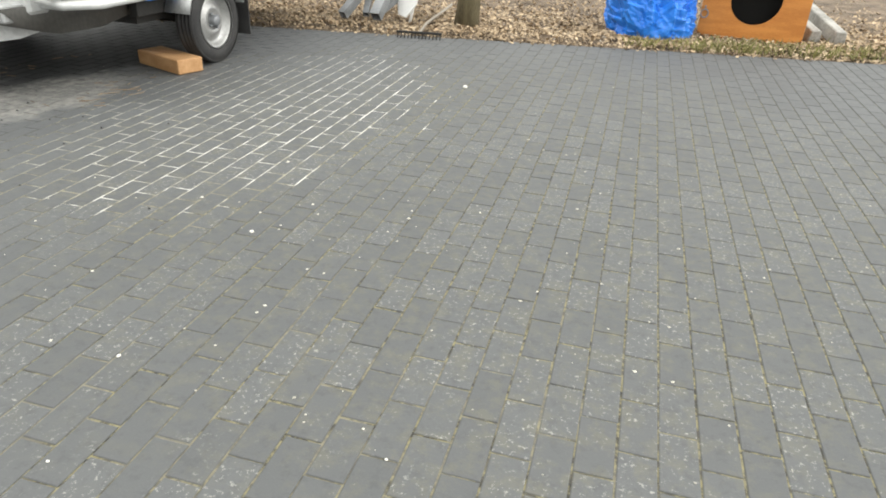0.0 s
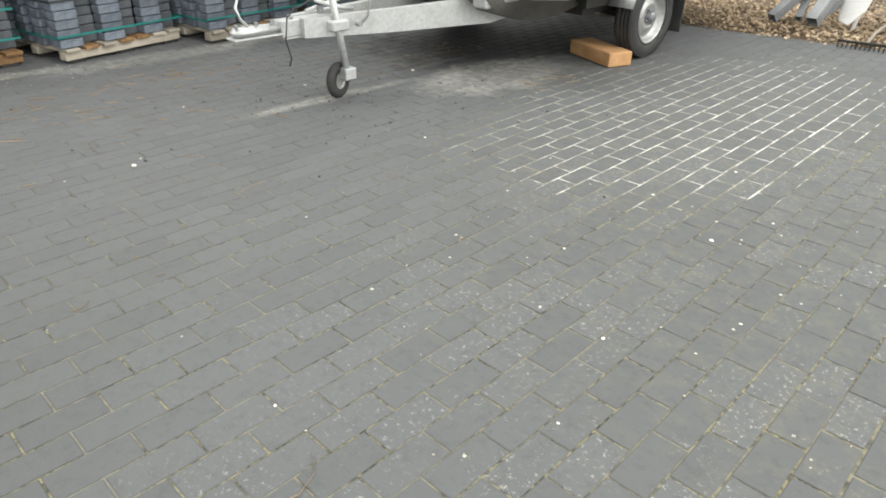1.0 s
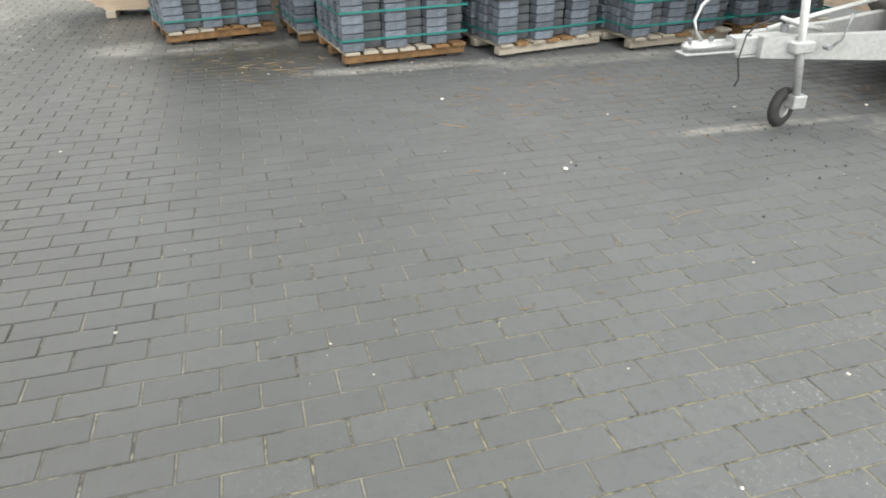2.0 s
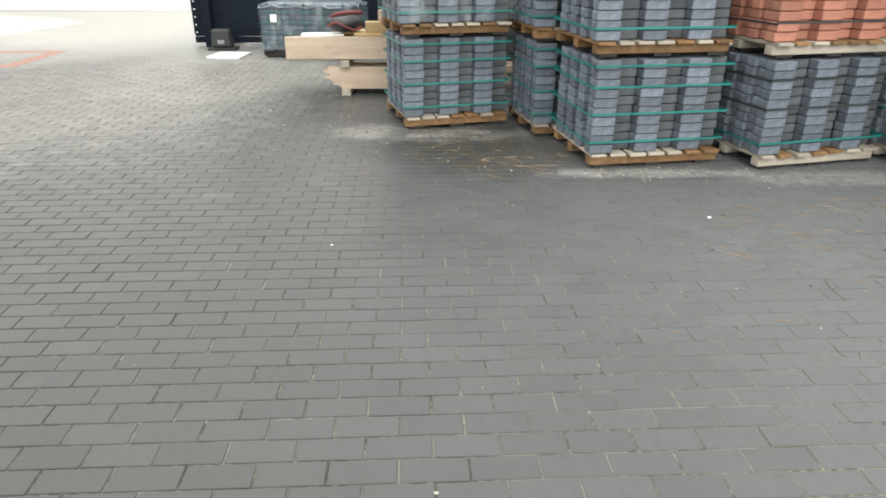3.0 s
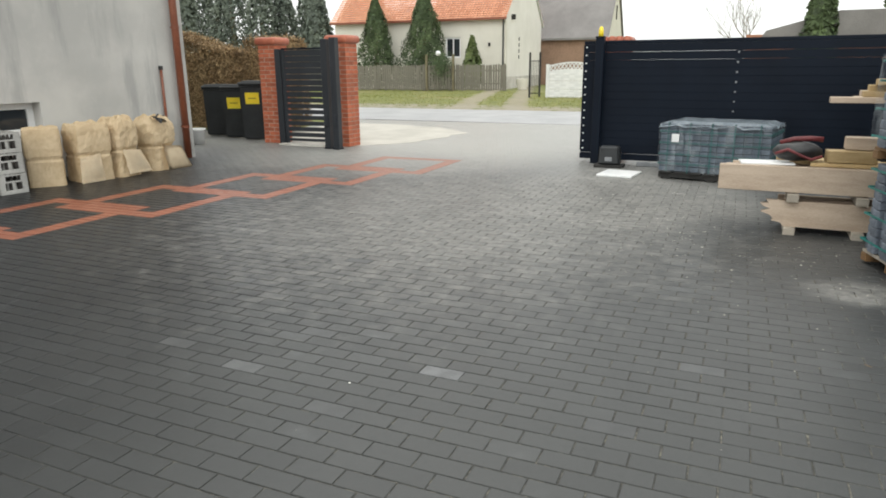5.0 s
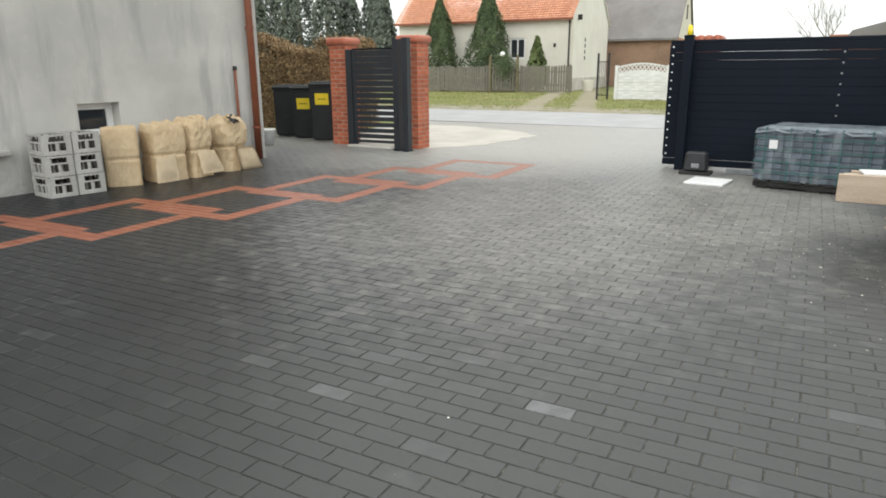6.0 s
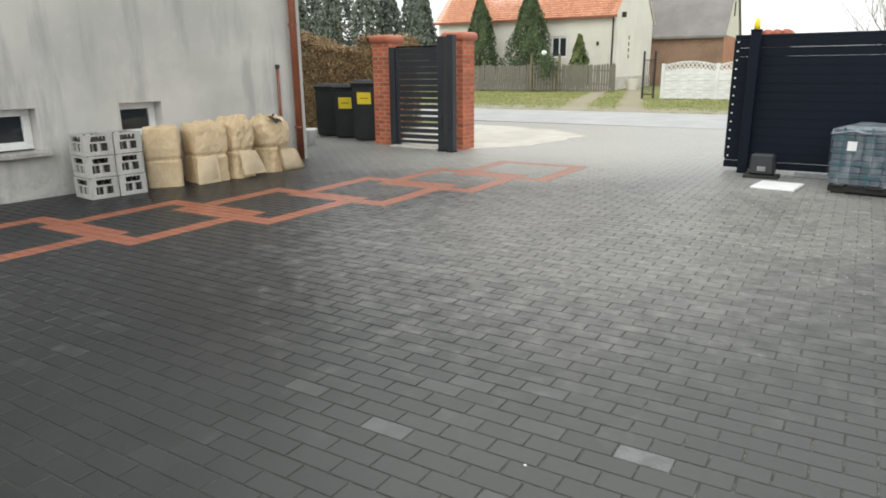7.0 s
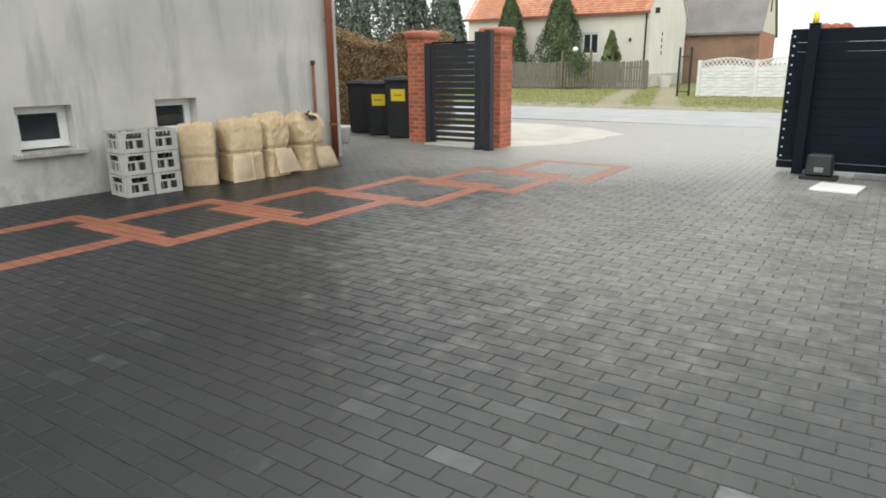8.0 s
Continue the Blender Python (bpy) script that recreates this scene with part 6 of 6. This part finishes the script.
def stone(x, y, z, r, seed, label, group):
    k = seed % 5
    if k not in PEBBLES:
        bm = bmesh.new()
        bmesh.ops.create_icosphere(bm, subdivisions=2, radius=1)
        for v in bm.verts:
            v.co *= 1 + 0.25 * noise.noise(v.co * 1.4 + Vector((k * 7, 0, 0)))
            v.co.z = v.co.z * 0.45
        PEBBLES[k] = to_mesh("pebble", bm, M_PEBBLE, True)
    ob = new("pebble", PEBBLES[k])
    r *= 0.62
    ob.matrix_basis = pose(x, y, z + r * 0.3, 0, 0, seed * 47) @ Matrix.Diagonal((r, r * 0.8, r, 1))
    tagged(ob, label, "pebble", group)


def yard_litter():
    rng = np.random.default_rng(61)
    for k, (x, y, r) in enumerate([(-1.743, 1.943, 0.016), (-2.114, 2.151, 0.012), (-1.672, 1.121, 0.012), (-2.086, 0.256, 0.009), (-3.911, 0.635, 0.022), (-5.14, 0.36, 0.02), (-1.569, 4.439, 0.035), (-0.806, 1.009, 0.008), (-1.547, 0.74, 0.008), (-2.086, 1.48, 0.009), (-4.75, -3.95, 0.01), (-4.35, 2.75, 0.02), (-3.3, 1.9, 0.012), (-4.6, 1.2, 0.01)]):
        stone(x, y, 0.0, r, k, "small white pebble on the pavers", "pebbles on the paving")
    # dry needles and straw swept into drifts
    vs, fs = [], []
    drifts = [(-4.9, 0.9, 0.8, 0.9, 80), (-5.3, 1.6, 0.35, 0.9, 70), (-3.6, 3.3, 0.25, 0.4, 30), (-4.6, 3.0, 0.25, 1.2, 60), (-3.9, 0.4, 0.9, 0.7, 16), (-5.7, -1.7, 0.6, 0.5, 14), (-6.4, -0.6, 0.5, 0.4, 40), (-2.4, 0.2, 1.2, 1.4, 7)]
    for cx, cy, sx, sy, n in drifts:
        for k in range(int(n * 0.75)):
            px, py = cx + rng.normal(0, sx / 2), cy + rng.normal(0, sy / 2)
            a, ln = rng.normal(0.9, 0.9), rng.uniform(0.03, 0.08) * (2.6 if rng.random() < 0.22 else 1.0)
            w, bend = rng.uniform(0.0009, 0.0021), rng.normal(0, 0.9)
            pts = []
            for s in range(4):
                pts.append((px, py))
                px += math.cos(a) * ln / 3
                py += math.sin(a) * ln / 3
                a += bend / 3
            b = len(vs)
            for s, (qx, qy) in enumerate(pts):
                nx, ny = -math.sin(a) * w, math.cos(a) * w
                vs += [(qx - nx, qy - ny, 0.003), (qx + nx, qy + ny, 0.003), (qx, qy, 0.006)]
            for s in range(3):
                i = b + 3 * s
                fs += [(i, i + 3, i + 5, i + 2), (i + 2, i + 5, i + 4, i + 1)]
    tagged(new("straw_litter", raw("straw_litter", vs, fs, M_STRAW)), "dry straw and needles scattered on the pavers", "straw", kind="stuff")
    vs, fs = [], []
    for k in range(150):
        px, py = rng.normal(-4.2, 0.7), rng.normal(1.9, 0.6)
        s = rng.uniform(0.004, 0.011)
        b = len(vs)
        vs += [(px - s, py, 0.001), (px, py - s, 0.001), (px + s * 1.3, py, 0.001), (px, py + s, 0.001), (px, py, s)]
        fs += [(b, b + 1, b + 4), (b + 1, b + 2, b + 4), (b + 2, b + 3, b + 4), (b + 3, b, b + 4)]
    tagged(new("dark_crumbs", raw("dark_crumbs", vs, fs, M_CABLE)), "small dark crumbs of soil on the pavers", "crumbs", kind="stuff")


def pale_debris():
    """Chips of mortar and sand trodden round the pallets and the timber."""
    rng = np.random.default_rng(62)
    vs, fs = [], []
    for cx, cy, sx, sy, n in [(-6.9, -0.9, 0.5, 0.6, 120), (-5.95, 0.3, 0.12, 0.5, 160), (-8.2, -2.4, 0.5, 0.7, 260), (-9.6, -3.6, 0.9, 0.8, 420), (-0.6, 2.0, 1.3, 1.4, 300), (-6.7, -2.0, 0.7, 0.6, 60), (-3.5, -0.5, 1.6, 1.6, 60)]:
        for k in range(n):
            px, py = rng.normal(cx, sx), rng.normal(cy, sy)
            s = rng.gamma(2.0, 0.0013) + 0.001
            a = rng.uniform(0, math.tau)
            c, d = math.cos(a) * s, math.sin(a) * s
            b = len(vs)
            vs += [(px - c, py - d, 0.001), (px + d, py - c, 0.001), (px + c * 1.5, py + d * 1.5, 0.001), (px - d, py + c, 0.001), (px, py, 0.002 + s * 0.5)]
            fs += [(b, b + 1, b + 4), (b + 1, b + 2, b + 4), (b + 2, b + 3, b + 4), (b + 3, b, b + 4)]
    tagged(new("pale_chips", raw("pale_chips", vs, fs, M_CHIP)), "tiny pale chips of mortar and sand on the pavers", "chips", kind="stuff")


# ---------------------------------------------------------------- beyond the gate
def cone_tree(name, x, y, h, r, mat, label, seed, n=2600, size=0.16, tiers=0, z0=0.15):
    rng = np.random.default_rng(seed)
    t = thing(name, pose(x, y, 0.1), label, "tree")
    tube_part("trunk", [(0, 0, -0.1), (0, 0, h * 0.4), (0, 0, h * 0.9)], r * 0.12, M_BARK, t, "", 8, 0.02)
    u = rng.random(n) ** 0.75
    zz = z0 + u * (h - z0)
    prof = (1 - u) ** 0.75 * (0.55 + 0.45 * np.minimum(1, u * 6 + 0.3))
    if tiers:
        prof = (1 - u) * (0.82 + 0.18 * np.abs(np.modf(u * tiers + 0.7 * np.sin(seed))[0] - 1))
    a = rng.uniform(0, math.tau, n)
    lump = 1 + 0.16 * np.sin(a * 3 + u * 9 + seed) + 0.12 * np.sin(a * 7 - u * 17)
    rr = r * prof * lump * rng.uniform(0.5, 1.06, n) ** 0.5
    c = np.stack([rr * np.cos(a), rr * np.sin(a), zz - (0.12 * rr if tiers else 0)], 1)
    nn = np.stack([np.cos(a), np.sin(a), np.full(n, 0.3)], 1)
    part("crown", leaves("crown", c, nn, size, mat, rng, 1.9), None, t)
    return t


def hedge():
    rng = np.random.default_rng(71)
    h = thing("hedge", pose(-15.1, -15.4, 0), "brown dry clipped hedge behind the bins", "hedge")
    n = 60000
    y = rng.uniform(-2.6, 3.4, n)
    top = 2.0 + 0.26 * np.sin(y * 1.15 + 2.2) * (y < 2.4)
    side = rng.random(n)
    x = np.where(side < 0.6, 0.45 + rng.normal(0, 0.07, n), rng.uniform(-0.5, 0.5, n))
    z = np.where(side < 0.6, rng.uniform(0.03, 1, n) * top, top + rng.normal(0, 0.05, n))
    x = x - np.where((z > top - 0.25) & (side < 0.6), (z - top + 0.25) * 0.6, 0)
    endm = rng.random(n) < 0.12
    y2 = np.where(endm, 3.4 + rng.normal(0, 0.06, n), y)
    c = np.stack([np.where(endm, rng.uniform(-0.5, 0.5, n), x), y2, np.where(endm, rng.uniform(0.05, 1, n) * 1.95, z)], 1)
    nn = np.where((side < 0.6)[:, None], (1.0, 0, 0.2), (0.2, 0, 1.0))
    part("foliage", leaves("foliage", c, nn, 0.034, M_HEDGE, rng, 1.5), None, h)
    bm = bmesh.new()
    r2 = random.Random(3)
    for k in range(26):
        yy = -2.5 + k * 0.23
        tube(bm, [(r2.uniform(-0.1, 0.2), yy, 0), (r2.uniform(-0.1, 0.3), yy + r2.uniform(-0.2, 0.2), 1.0), (r2.uniform(-0.2, 0.3), yy + r2.uniform(-0.3, 0.3), 1.85)], 0.018, 5)
    part("stems", bm, M_BARK, h)
    box_part("twig_core", (-0.05, 0.4, 0.9), (0.66, 5.75, 1.75), M_HEDGE, h, 0.1, "dense dark twigs")


def picket_fence():
    f = thing("wooden_fence", pose(-38.0, -16.6, 0.1, 0, 0, 4), "weathered grey wooden picket fence before the house", "fence")
    n = 110
    bm = bmesh.new()
    prism(bm, [(-0.055, 0.05), (0.055, 0.05), (0.055, 1.38), (0.0, 1.45), (-0.055, 1.38)], "x", -0.011, 0.011)
    me = to_mesh("slat", bm, M_FENCE_W)
    rng = random.Random(8)
    for k in range(n):
        ob = piece("slat", me, f, pose(0, 1.4 - k * 0.136, rng.uniform(-0.03, 0.03), rng.uniform(-1, 1), 0, 0) @ pose(0, 0, 0, 0, 0, 0))
    for z in (0.4, 1.1):
        box_part("rail", (-0.035, 1.4 - n * 0.068, z), (0.04, n * 0.136, 0.08), M_FENCE_W, f, 0.004)
    for k in range(7):
        box_part("fence_post", (-0.09, 1.3 - k * 2.4, 0.72), (0.1, 0.1, 1.5), M_FENCE_W, f, 0.008)
    g = thing("yard_gate", pose(-37.6, -19.0, 0.1, 0, 0, 4), "rusty garden gate between tall posts with ivy", "gate")
    for y in (-0.75, 0.85):
        box_part("gate_post", (0, y, 1.0), (0.12, 0.12, 2.0), M_BARK, g, 0.01)
    for k in range(8):
        box_part("bar", (0, -0.6 + k * 0.17, 0.75), (0.025, 0.09, 1.3), M_FENCE_W, g, 0.004)
    rng2 = np.random.default_rng(5)
    c = rng2.normal((0.0, 0.15, 1.35), (0.2, 0.25, 0.35), (1000, 3))
    part("climber", leaves("climber", c, np.tile((1.0, 0, 0.3), (1000, 1)), 0.06, M_THUJA, rng2), None, g, "dark climbing plant")
    bm = bmesh.new()
    bmesh.ops.create_icosphere(bm, subdivisions=2, radius=0.15, matrix=Matrix.Translation((0.1, 0.0, 2.05)))
    part("globe_lamp", bm, M_WHITE, g, "white globe lamp", True)


def panel_fence():
    """White concrete panel fence with an arched openwork top."""
    f = thing("concrete_fence", pose(-31.0, -10.75, 0.08, 0, 0, 2), "white precast concrete fence with arched openwork tops", "fence")
    bm = bmesh.new()
    box(bm, (0, 0, 0), (0.024, 0.5, 0.085), 0.008)
    block = to_mesh("relief_block", bm, M_FENCE_C)
    for b in range(5):
        y0 = b * 2.06
        box_part("fence_post", (0, y0, 0.7), (0.14, 0.13, 1.4), M_FENCE_C, f, 0.01)
        for k in range(3):
            panel = box_part("panel", (0, y0 + 1.03, 0.19 + k * 0.35), (0.04, 1.93, 0.345), M_FENCE_C, f, 0.008)
            for r in range(3):
                for c in range(3):
                    piece("relief_block", block, panel, pose(0.022, y0 + 0.4 + c * 0.62 + (0.16 if r % 2 else -0.08), 0.08 + k * 0.35 + r * 0.112))
        n = 12
        def arch(z, rise):
            return [(y0 + 0.065 + i * 1.93 / n, z + rise * math.sin(math.pi * i / n)) for i in range(n + 1)]
        bm = bmesh.new()
        low, high = arch(1.12, 0.1), arch(1.36, 0.14)
        prism(bm, [(low[0][0], 1.045), (low[-1][0], 1.045)] + low[::-1], "x", -0.025, 0.025)
        part("top_board", bm, M_FENCE_C, f)
        bm = bmesh.new()
        prism(bm, [(a, z - 0.06) for a, z in high] + high[::-1], "x", -0.03, 0.03)
        part("arch", bm, M_FENCE_C, f)
        bm = bmesh.new()
        for i in range(n):
            tube(bm, [(0, low[i][0], low[i][1] - 0.01), (0, high[i + 1][0], high[i + 1][1] - 0.05)], 0.022, 5)
            tube(bm, [(0, low[i + 1][0], low[i + 1][1] - 0.01), (0, high[i][0], high[i][1] - 0.05)], 0.022, 5)
        part("lattice", bm, M_FENCE_C, f)
    p = thing("iron_gate", pose(-31.0, -11.1, 0.08), "rusty iron gate leaf standing open beside the fence", "gate")
    for y in (0.0, -0.45):
        box_part("gate_post", (0, y, 0.95), (0.07, 0.07, 1.9), M_UNDER, p, 0.004)
    for k in range(5):
        box_part("bar", (0, -0.075 - k * 0.075, 0.85), (0.014, 0.014, 1.4), M_UNDER, p, 0.0)
    for z in (0.2, 1.55):
        box_part("rail", (0, -0.225, z), (0.025, 0.38, 0.03), M_UNDER, p, 0.002)


def tiled_slope(bm, y0, y1, x_eave, z_eave, x_ridge, z_ridge, rows, cols):
    """Roof of overlapping tiles, each its own island."""
    for r in range(rows):
        a, b = r / rows, (r + 1) / rows
        xa, za = x_eave + (x_ridge - x_eave) * a, z_eave + (z_ridge - z_eave) * a + 0.03
        xb, zb = x_eave + (x_ridge - x_eave) * b, z_eave + (z_ridge - z_eave) * b
        for c in range(cols):
            ya, yb = y0 + (y1 - y0) * c / cols, y0 + (y1 - y0) * (c + 0.97) / cols
            ym = (ya + yb) / 2
            v = [bm.verts.new(p) for p in ((xa, ya, za), (xa, ym, za + 0.035), (xa, yb, za), (xb, yb, zb), (xb, ym, zb + 0.035), (xb, ya, zb))]
            bm.faces.new((v[0], v[1], v[4], v[5]))
            bm.faces.new((v[1], v[2], v[3], v[4]))


def far_house():
    h = thing("house", pose(-41.6, -16.5, 0.1, 0, 0, 3), "cream rendered house with an orange tiled roof over the road", "house")
    ln, dp, eave, ridge = 11.6, 8.6, 4.15, 7.9
    th = 0.3
    wins = [(-3.85, -2.85, 1.85, 3.05)]
    ys = [0.0] + [v for w in wins for v in (w[1], w[0])] + [-ln]
    bm = bmesh.new()
    for i in range(0, len(ys), 2):
        box(bm, (-th / 2, (ys[i] + ys[i + 1]) / 2, eave / 2), (th, abs(ys[i] - ys[i + 1]), eave))
    for a, b, lo, hi in wins:
        box(bm, (-th / 2, (a + b) / 2, lo / 2), (th, b - a, lo))
        box(bm, (-th / 2, (a + b) / 2, (hi + eave) / 2), (th, b - a, eave - hi))
    part("wall", bm, M_HOUSE, h, "cream rendered street wall")
    bm = bmesh.new()
    prism(bm, [(-th, 0), (-dp, 0), (-dp, eave), (-dp / 2, ridge), (-th, eave + 0.2)], "y", -0.3, 0.0)
    part("gable", bm, M_HOUSE_G, h, "whitewashed gable wall")
    bm = bmesh.new()
    prism(bm, [(-th, 0), (-dp, 0), (-dp, eave), (-dp / 2, ridge), (-th, eave + 0.2)], "y", -ln, -ln + 0.3)
    box(bm, (-dp + 0.15, -ln / 2, eave / 2), (0.3, ln - 0.6, eave))
    part("wall", bm, M_HOUSE, h)
    box_part("plinth", (-dp / 2, 0.02, 0.35), (dp, 0.06, 0.75), M_CONCRETE, h, 0.01, "grey stone plinth")
    bm = bmesh.new()
    tiled_slope(bm, -ln - 0.2, 0.12, 0.35, eave - 0.1, -dp / 2, ridge + 0.12, 28, 62)
    part("roof", bm, M_ROOFTILE, h, "orange clay tiles")
    bm = bmesh.new()
    tiled_slope(bm, -ln - 0.2, 0.12, -dp - 0.35, eave - 0.1, -dp / 2, ridge + 0.12, 28, 62)
    part("roof", bm, M_ROOFTILE, h, "orange clay tiles")
    box_part("fascia", (0.38, -ln / 2, eave - 0.1), (0.05, ln + 0.3, 0.14), M_PIPE, h, 0.01, "brown gutter board")
    bm = bmesh.new()
    prism(bm, [(-dp - 0.35, eave - 0.2), (-dp / 2, ridge), (0.35, eave - 0.2), (0.35, eave - 0.1), (-dp / 2, ridge + 0.12), (-dp - 0.35, eave - 0.1)], "y", -0.02, 0.1)
    part("verge_board", bm, M_FENCE_C, h)
    box_part("room_backing", (-dp / 2, -ln / 2, 1.9), (dp - 1.2, ln - 1.2, 3.6), M_VOID, h, 0.0)
    for a, b, lo, hi in wins:
        w = new("window")
        w.parent = h
        bm = bmesh.new()
        f = 0.09
        for c, s in (((-0.1, (a + b) / 2, hi - f / 2), (0.08, b - a, f)), ((-0.1, (a + b) / 2, lo + f / 2), (0.08, b - a, f)), ((-0.1, a + f / 2, (lo + hi) / 2), (0.08, f, hi - lo)), ((-0.1, b - f / 2, (lo + hi) / 2), (0.08, f, hi - lo)), ((-0.1, (a + b) / 2, (lo + hi) / 2), (0.07, 0.07, hi - lo))):
            box(bm, c, s, 0.0)
        part("window_frame", bm, M_WHITE, w)
        box_part("pane", (-0.12, (a + b) / 2, (lo + hi) / 2), (0.02, b - a - 0.1, hi - lo - 0.1), M_GLASS, w, 0.0)
    for y, z in ((-1.0, 2.6),):
        box_part("wall_lamp", (0.05, y, z), (0.1, 0.12, 0.2), M_UNDER, h, 0.01)
    tube_part("downpipe", [(0.12, -0.12, 0.1), (0.12, -0.12, 2.0), (0.12, -0.12, eave - 0.15)], 0.05, M_UNDER, h, "dark downpipe", 8)
    for k in range(4):
        box_part("vent_slot", (-2.9, 0.012, 1.9 + k * 0.36), (0.12, 0.03, 0.22), M_VOID, h, 0.0, "dark slot in the gable")
    box_part("gable_bracket", (-1.2, 0.12, 4.2), (0.15, 0.24, 0.3), M_UNDER, h, 0.02)
    tub = thing("plant_tub", pose(-41.0, -15.2, 0.1), "cream stone planter by the house corner", "planter")
    bm = bmesh.new()
    lathe(bm, [(0.0001, 0), (0.26, 0), (0.36, 0.55), (0.36, 0.62), (0.3, 0.62), (0.28, 0.55), (0.0001, 0.5)], "z", (0, 0, 0), 14)
    part("tub", bm, M_HOUSE, tub)


def barn():
    b = thing("barn", pose(-52.0, -12.7, 0.1, 0, 0, 4), "barn with a grey roof and brick walls behind the house", "barn")
    ln, dp, eave, ridge = 14.0, 9.0, 3.3, 7.6
    box_part("wall", (-0.15, -ln / 2, eave / 2), (0.3, ln, eave), M_BARNWALL, b, 0.0, "old brown brick street wall")
    bm = bmesh.new()
    prism(bm, [(-0.3, 0), (-dp, 0), (-dp, eave), (-0.3, eave)], "y", -0.3, 0.0)
    part("wall", bm, M_BARNBRICK, b)
    bm = bmesh.new()
    prism(bm, [(-0.0, eave), (-dp, eave), (-dp / 2, ridge)], "y", -0.3, 0.0)
    part("gable", bm, M_HOUSE, b, "pale rendered gable")
    bm = bmesh.new()
    prism(bm, [(0.35, eave - 0.2), (-dp / 2, ridge), (-dp - 0.35, eave - 0.2), (-dp - 0.35, eave - 0.05), (-dp / 2, ridge + 0.16), (0.35, eave - 0.05)], "y", -ln, 0.15)
    part("roof", bm, M_SLATE, b, "grey sheet roof")
    box_part("gable_vent", (-dp / 2, 0.02, 5.2), (0.3, 0.06, 1.0), M_VOID, b, 0.0)
    sh = thing("shed", pose(-40.0, 1.2, 0.1), "low dark shed roof beyond the sliding gate", "shed")
    box_part("wall", (0, 0, 1.3), (6, 9, 2.6), M_BARNBRICK, sh, 0.0)
    bm = bmesh.new()
    prism(bm, [(-3.9, 2.45), (-3.7, 2.75), (-0.9, 3.5), (0.9, 3.5), (4.9, 3.2), (4.9, 2.45)], "x", -3.3, 3.3)
    part("roof", bm, M_SLATE, sh)


def far_trees():
    cone_tree("thuja", -39.6, -24.2, 5.5, 1.5, M_THUJA, "dark green columnar thuja before the house", 1, 12000, 0.075)
    cone_tree("thuja", -39.6, -20.9, 5.7, 1.75, M_THUJA, "dark green columnar thuja before the house", 2, 14000, 0.075)
    cone_tree("shrub", -39.8, -17.9, 3.0, 0.8, M_SHRUB, "small yellow-green conifer by the house", 3, 900)
    for k, (x, y, h, r) in enumerate([(-44, -36.5, 9.5, 2.6), (-46, -41, 11, 3.0), (-45, -33, 8.6, 2.3), (-47, -46, 12, 3.2), (-43, -31, 7.5, 2.0), (-40, -40, 8.5, 2.4), (-45, -51, 11, 3.0), (-46, -36.0, 9.0, 2.3), (-48, -34.2, 8.4, 2.2), (-47, -43.5, 10.5, 2.6)]):
        cone_tree("spruce", x, y, h, r, M_SPRUCE, "tall dark spruce behind the hedge", 10 + k, 5200, 0.15, 13)
    for k, (x, y, h, r) in enumerate([(-36.5, -0.45, 6.0, 0.95), (-38, 2.7, 6.6, 1.15), (-34, 7.4, 6.6, 1.3)]):
        cone_tree("thuja", x, y, h, r, M_THUJA, "dark conifer rising behind the sliding gate", 30 + k, 3000, 0.18)
    cone_tree("willow", -35, 5.0, 7.0, 1.3, M_SHRUB, "yellow-green tree behind the stacked pallets", 44, 3600, 0.22)
    bare_tree(-44, -3.6, 0.1, 4.6, 0.08, "thin bare tree behind the sliding gate", 9)
    # grass on the far verge
    rng = np.random.default_rng(81)
    n = 14000
    x, y = rng.uniform(-37, -24.8, n), rng.uniform(-27, -5, n)
    off = np.abs(y - (-3.6 + 0.30 * x))
    keep = (np.abs(off - 0.95) > 0.45)
    x, y = x[keep], y[keep]
    z = np.array([ground_height(a, b) for a, b in zip(x, y)])
    c = np.stack([x, y, z + 0.03], 1)
    nn = rng.normal(0, 1, c.shape) * (1, 1, 0.1)
    tagged(new("verge_grass", leaves("verge_grass", c, nn, 0.035, M_VERGE, rng, 1.2)), "short yellow-green grass on the verge", "grass", kind="stuff")


grey_house()
sliding_gate()
wicket()
trailer()
timber_stack()
bundles()
crates()
bins()
garden()
hedge()
picket_fence()
panel_fence()
far_house()
barn()
far_trees()
yard_litter()
pale_debris()
wrapped_pallet()
pallets()
lay_paving()
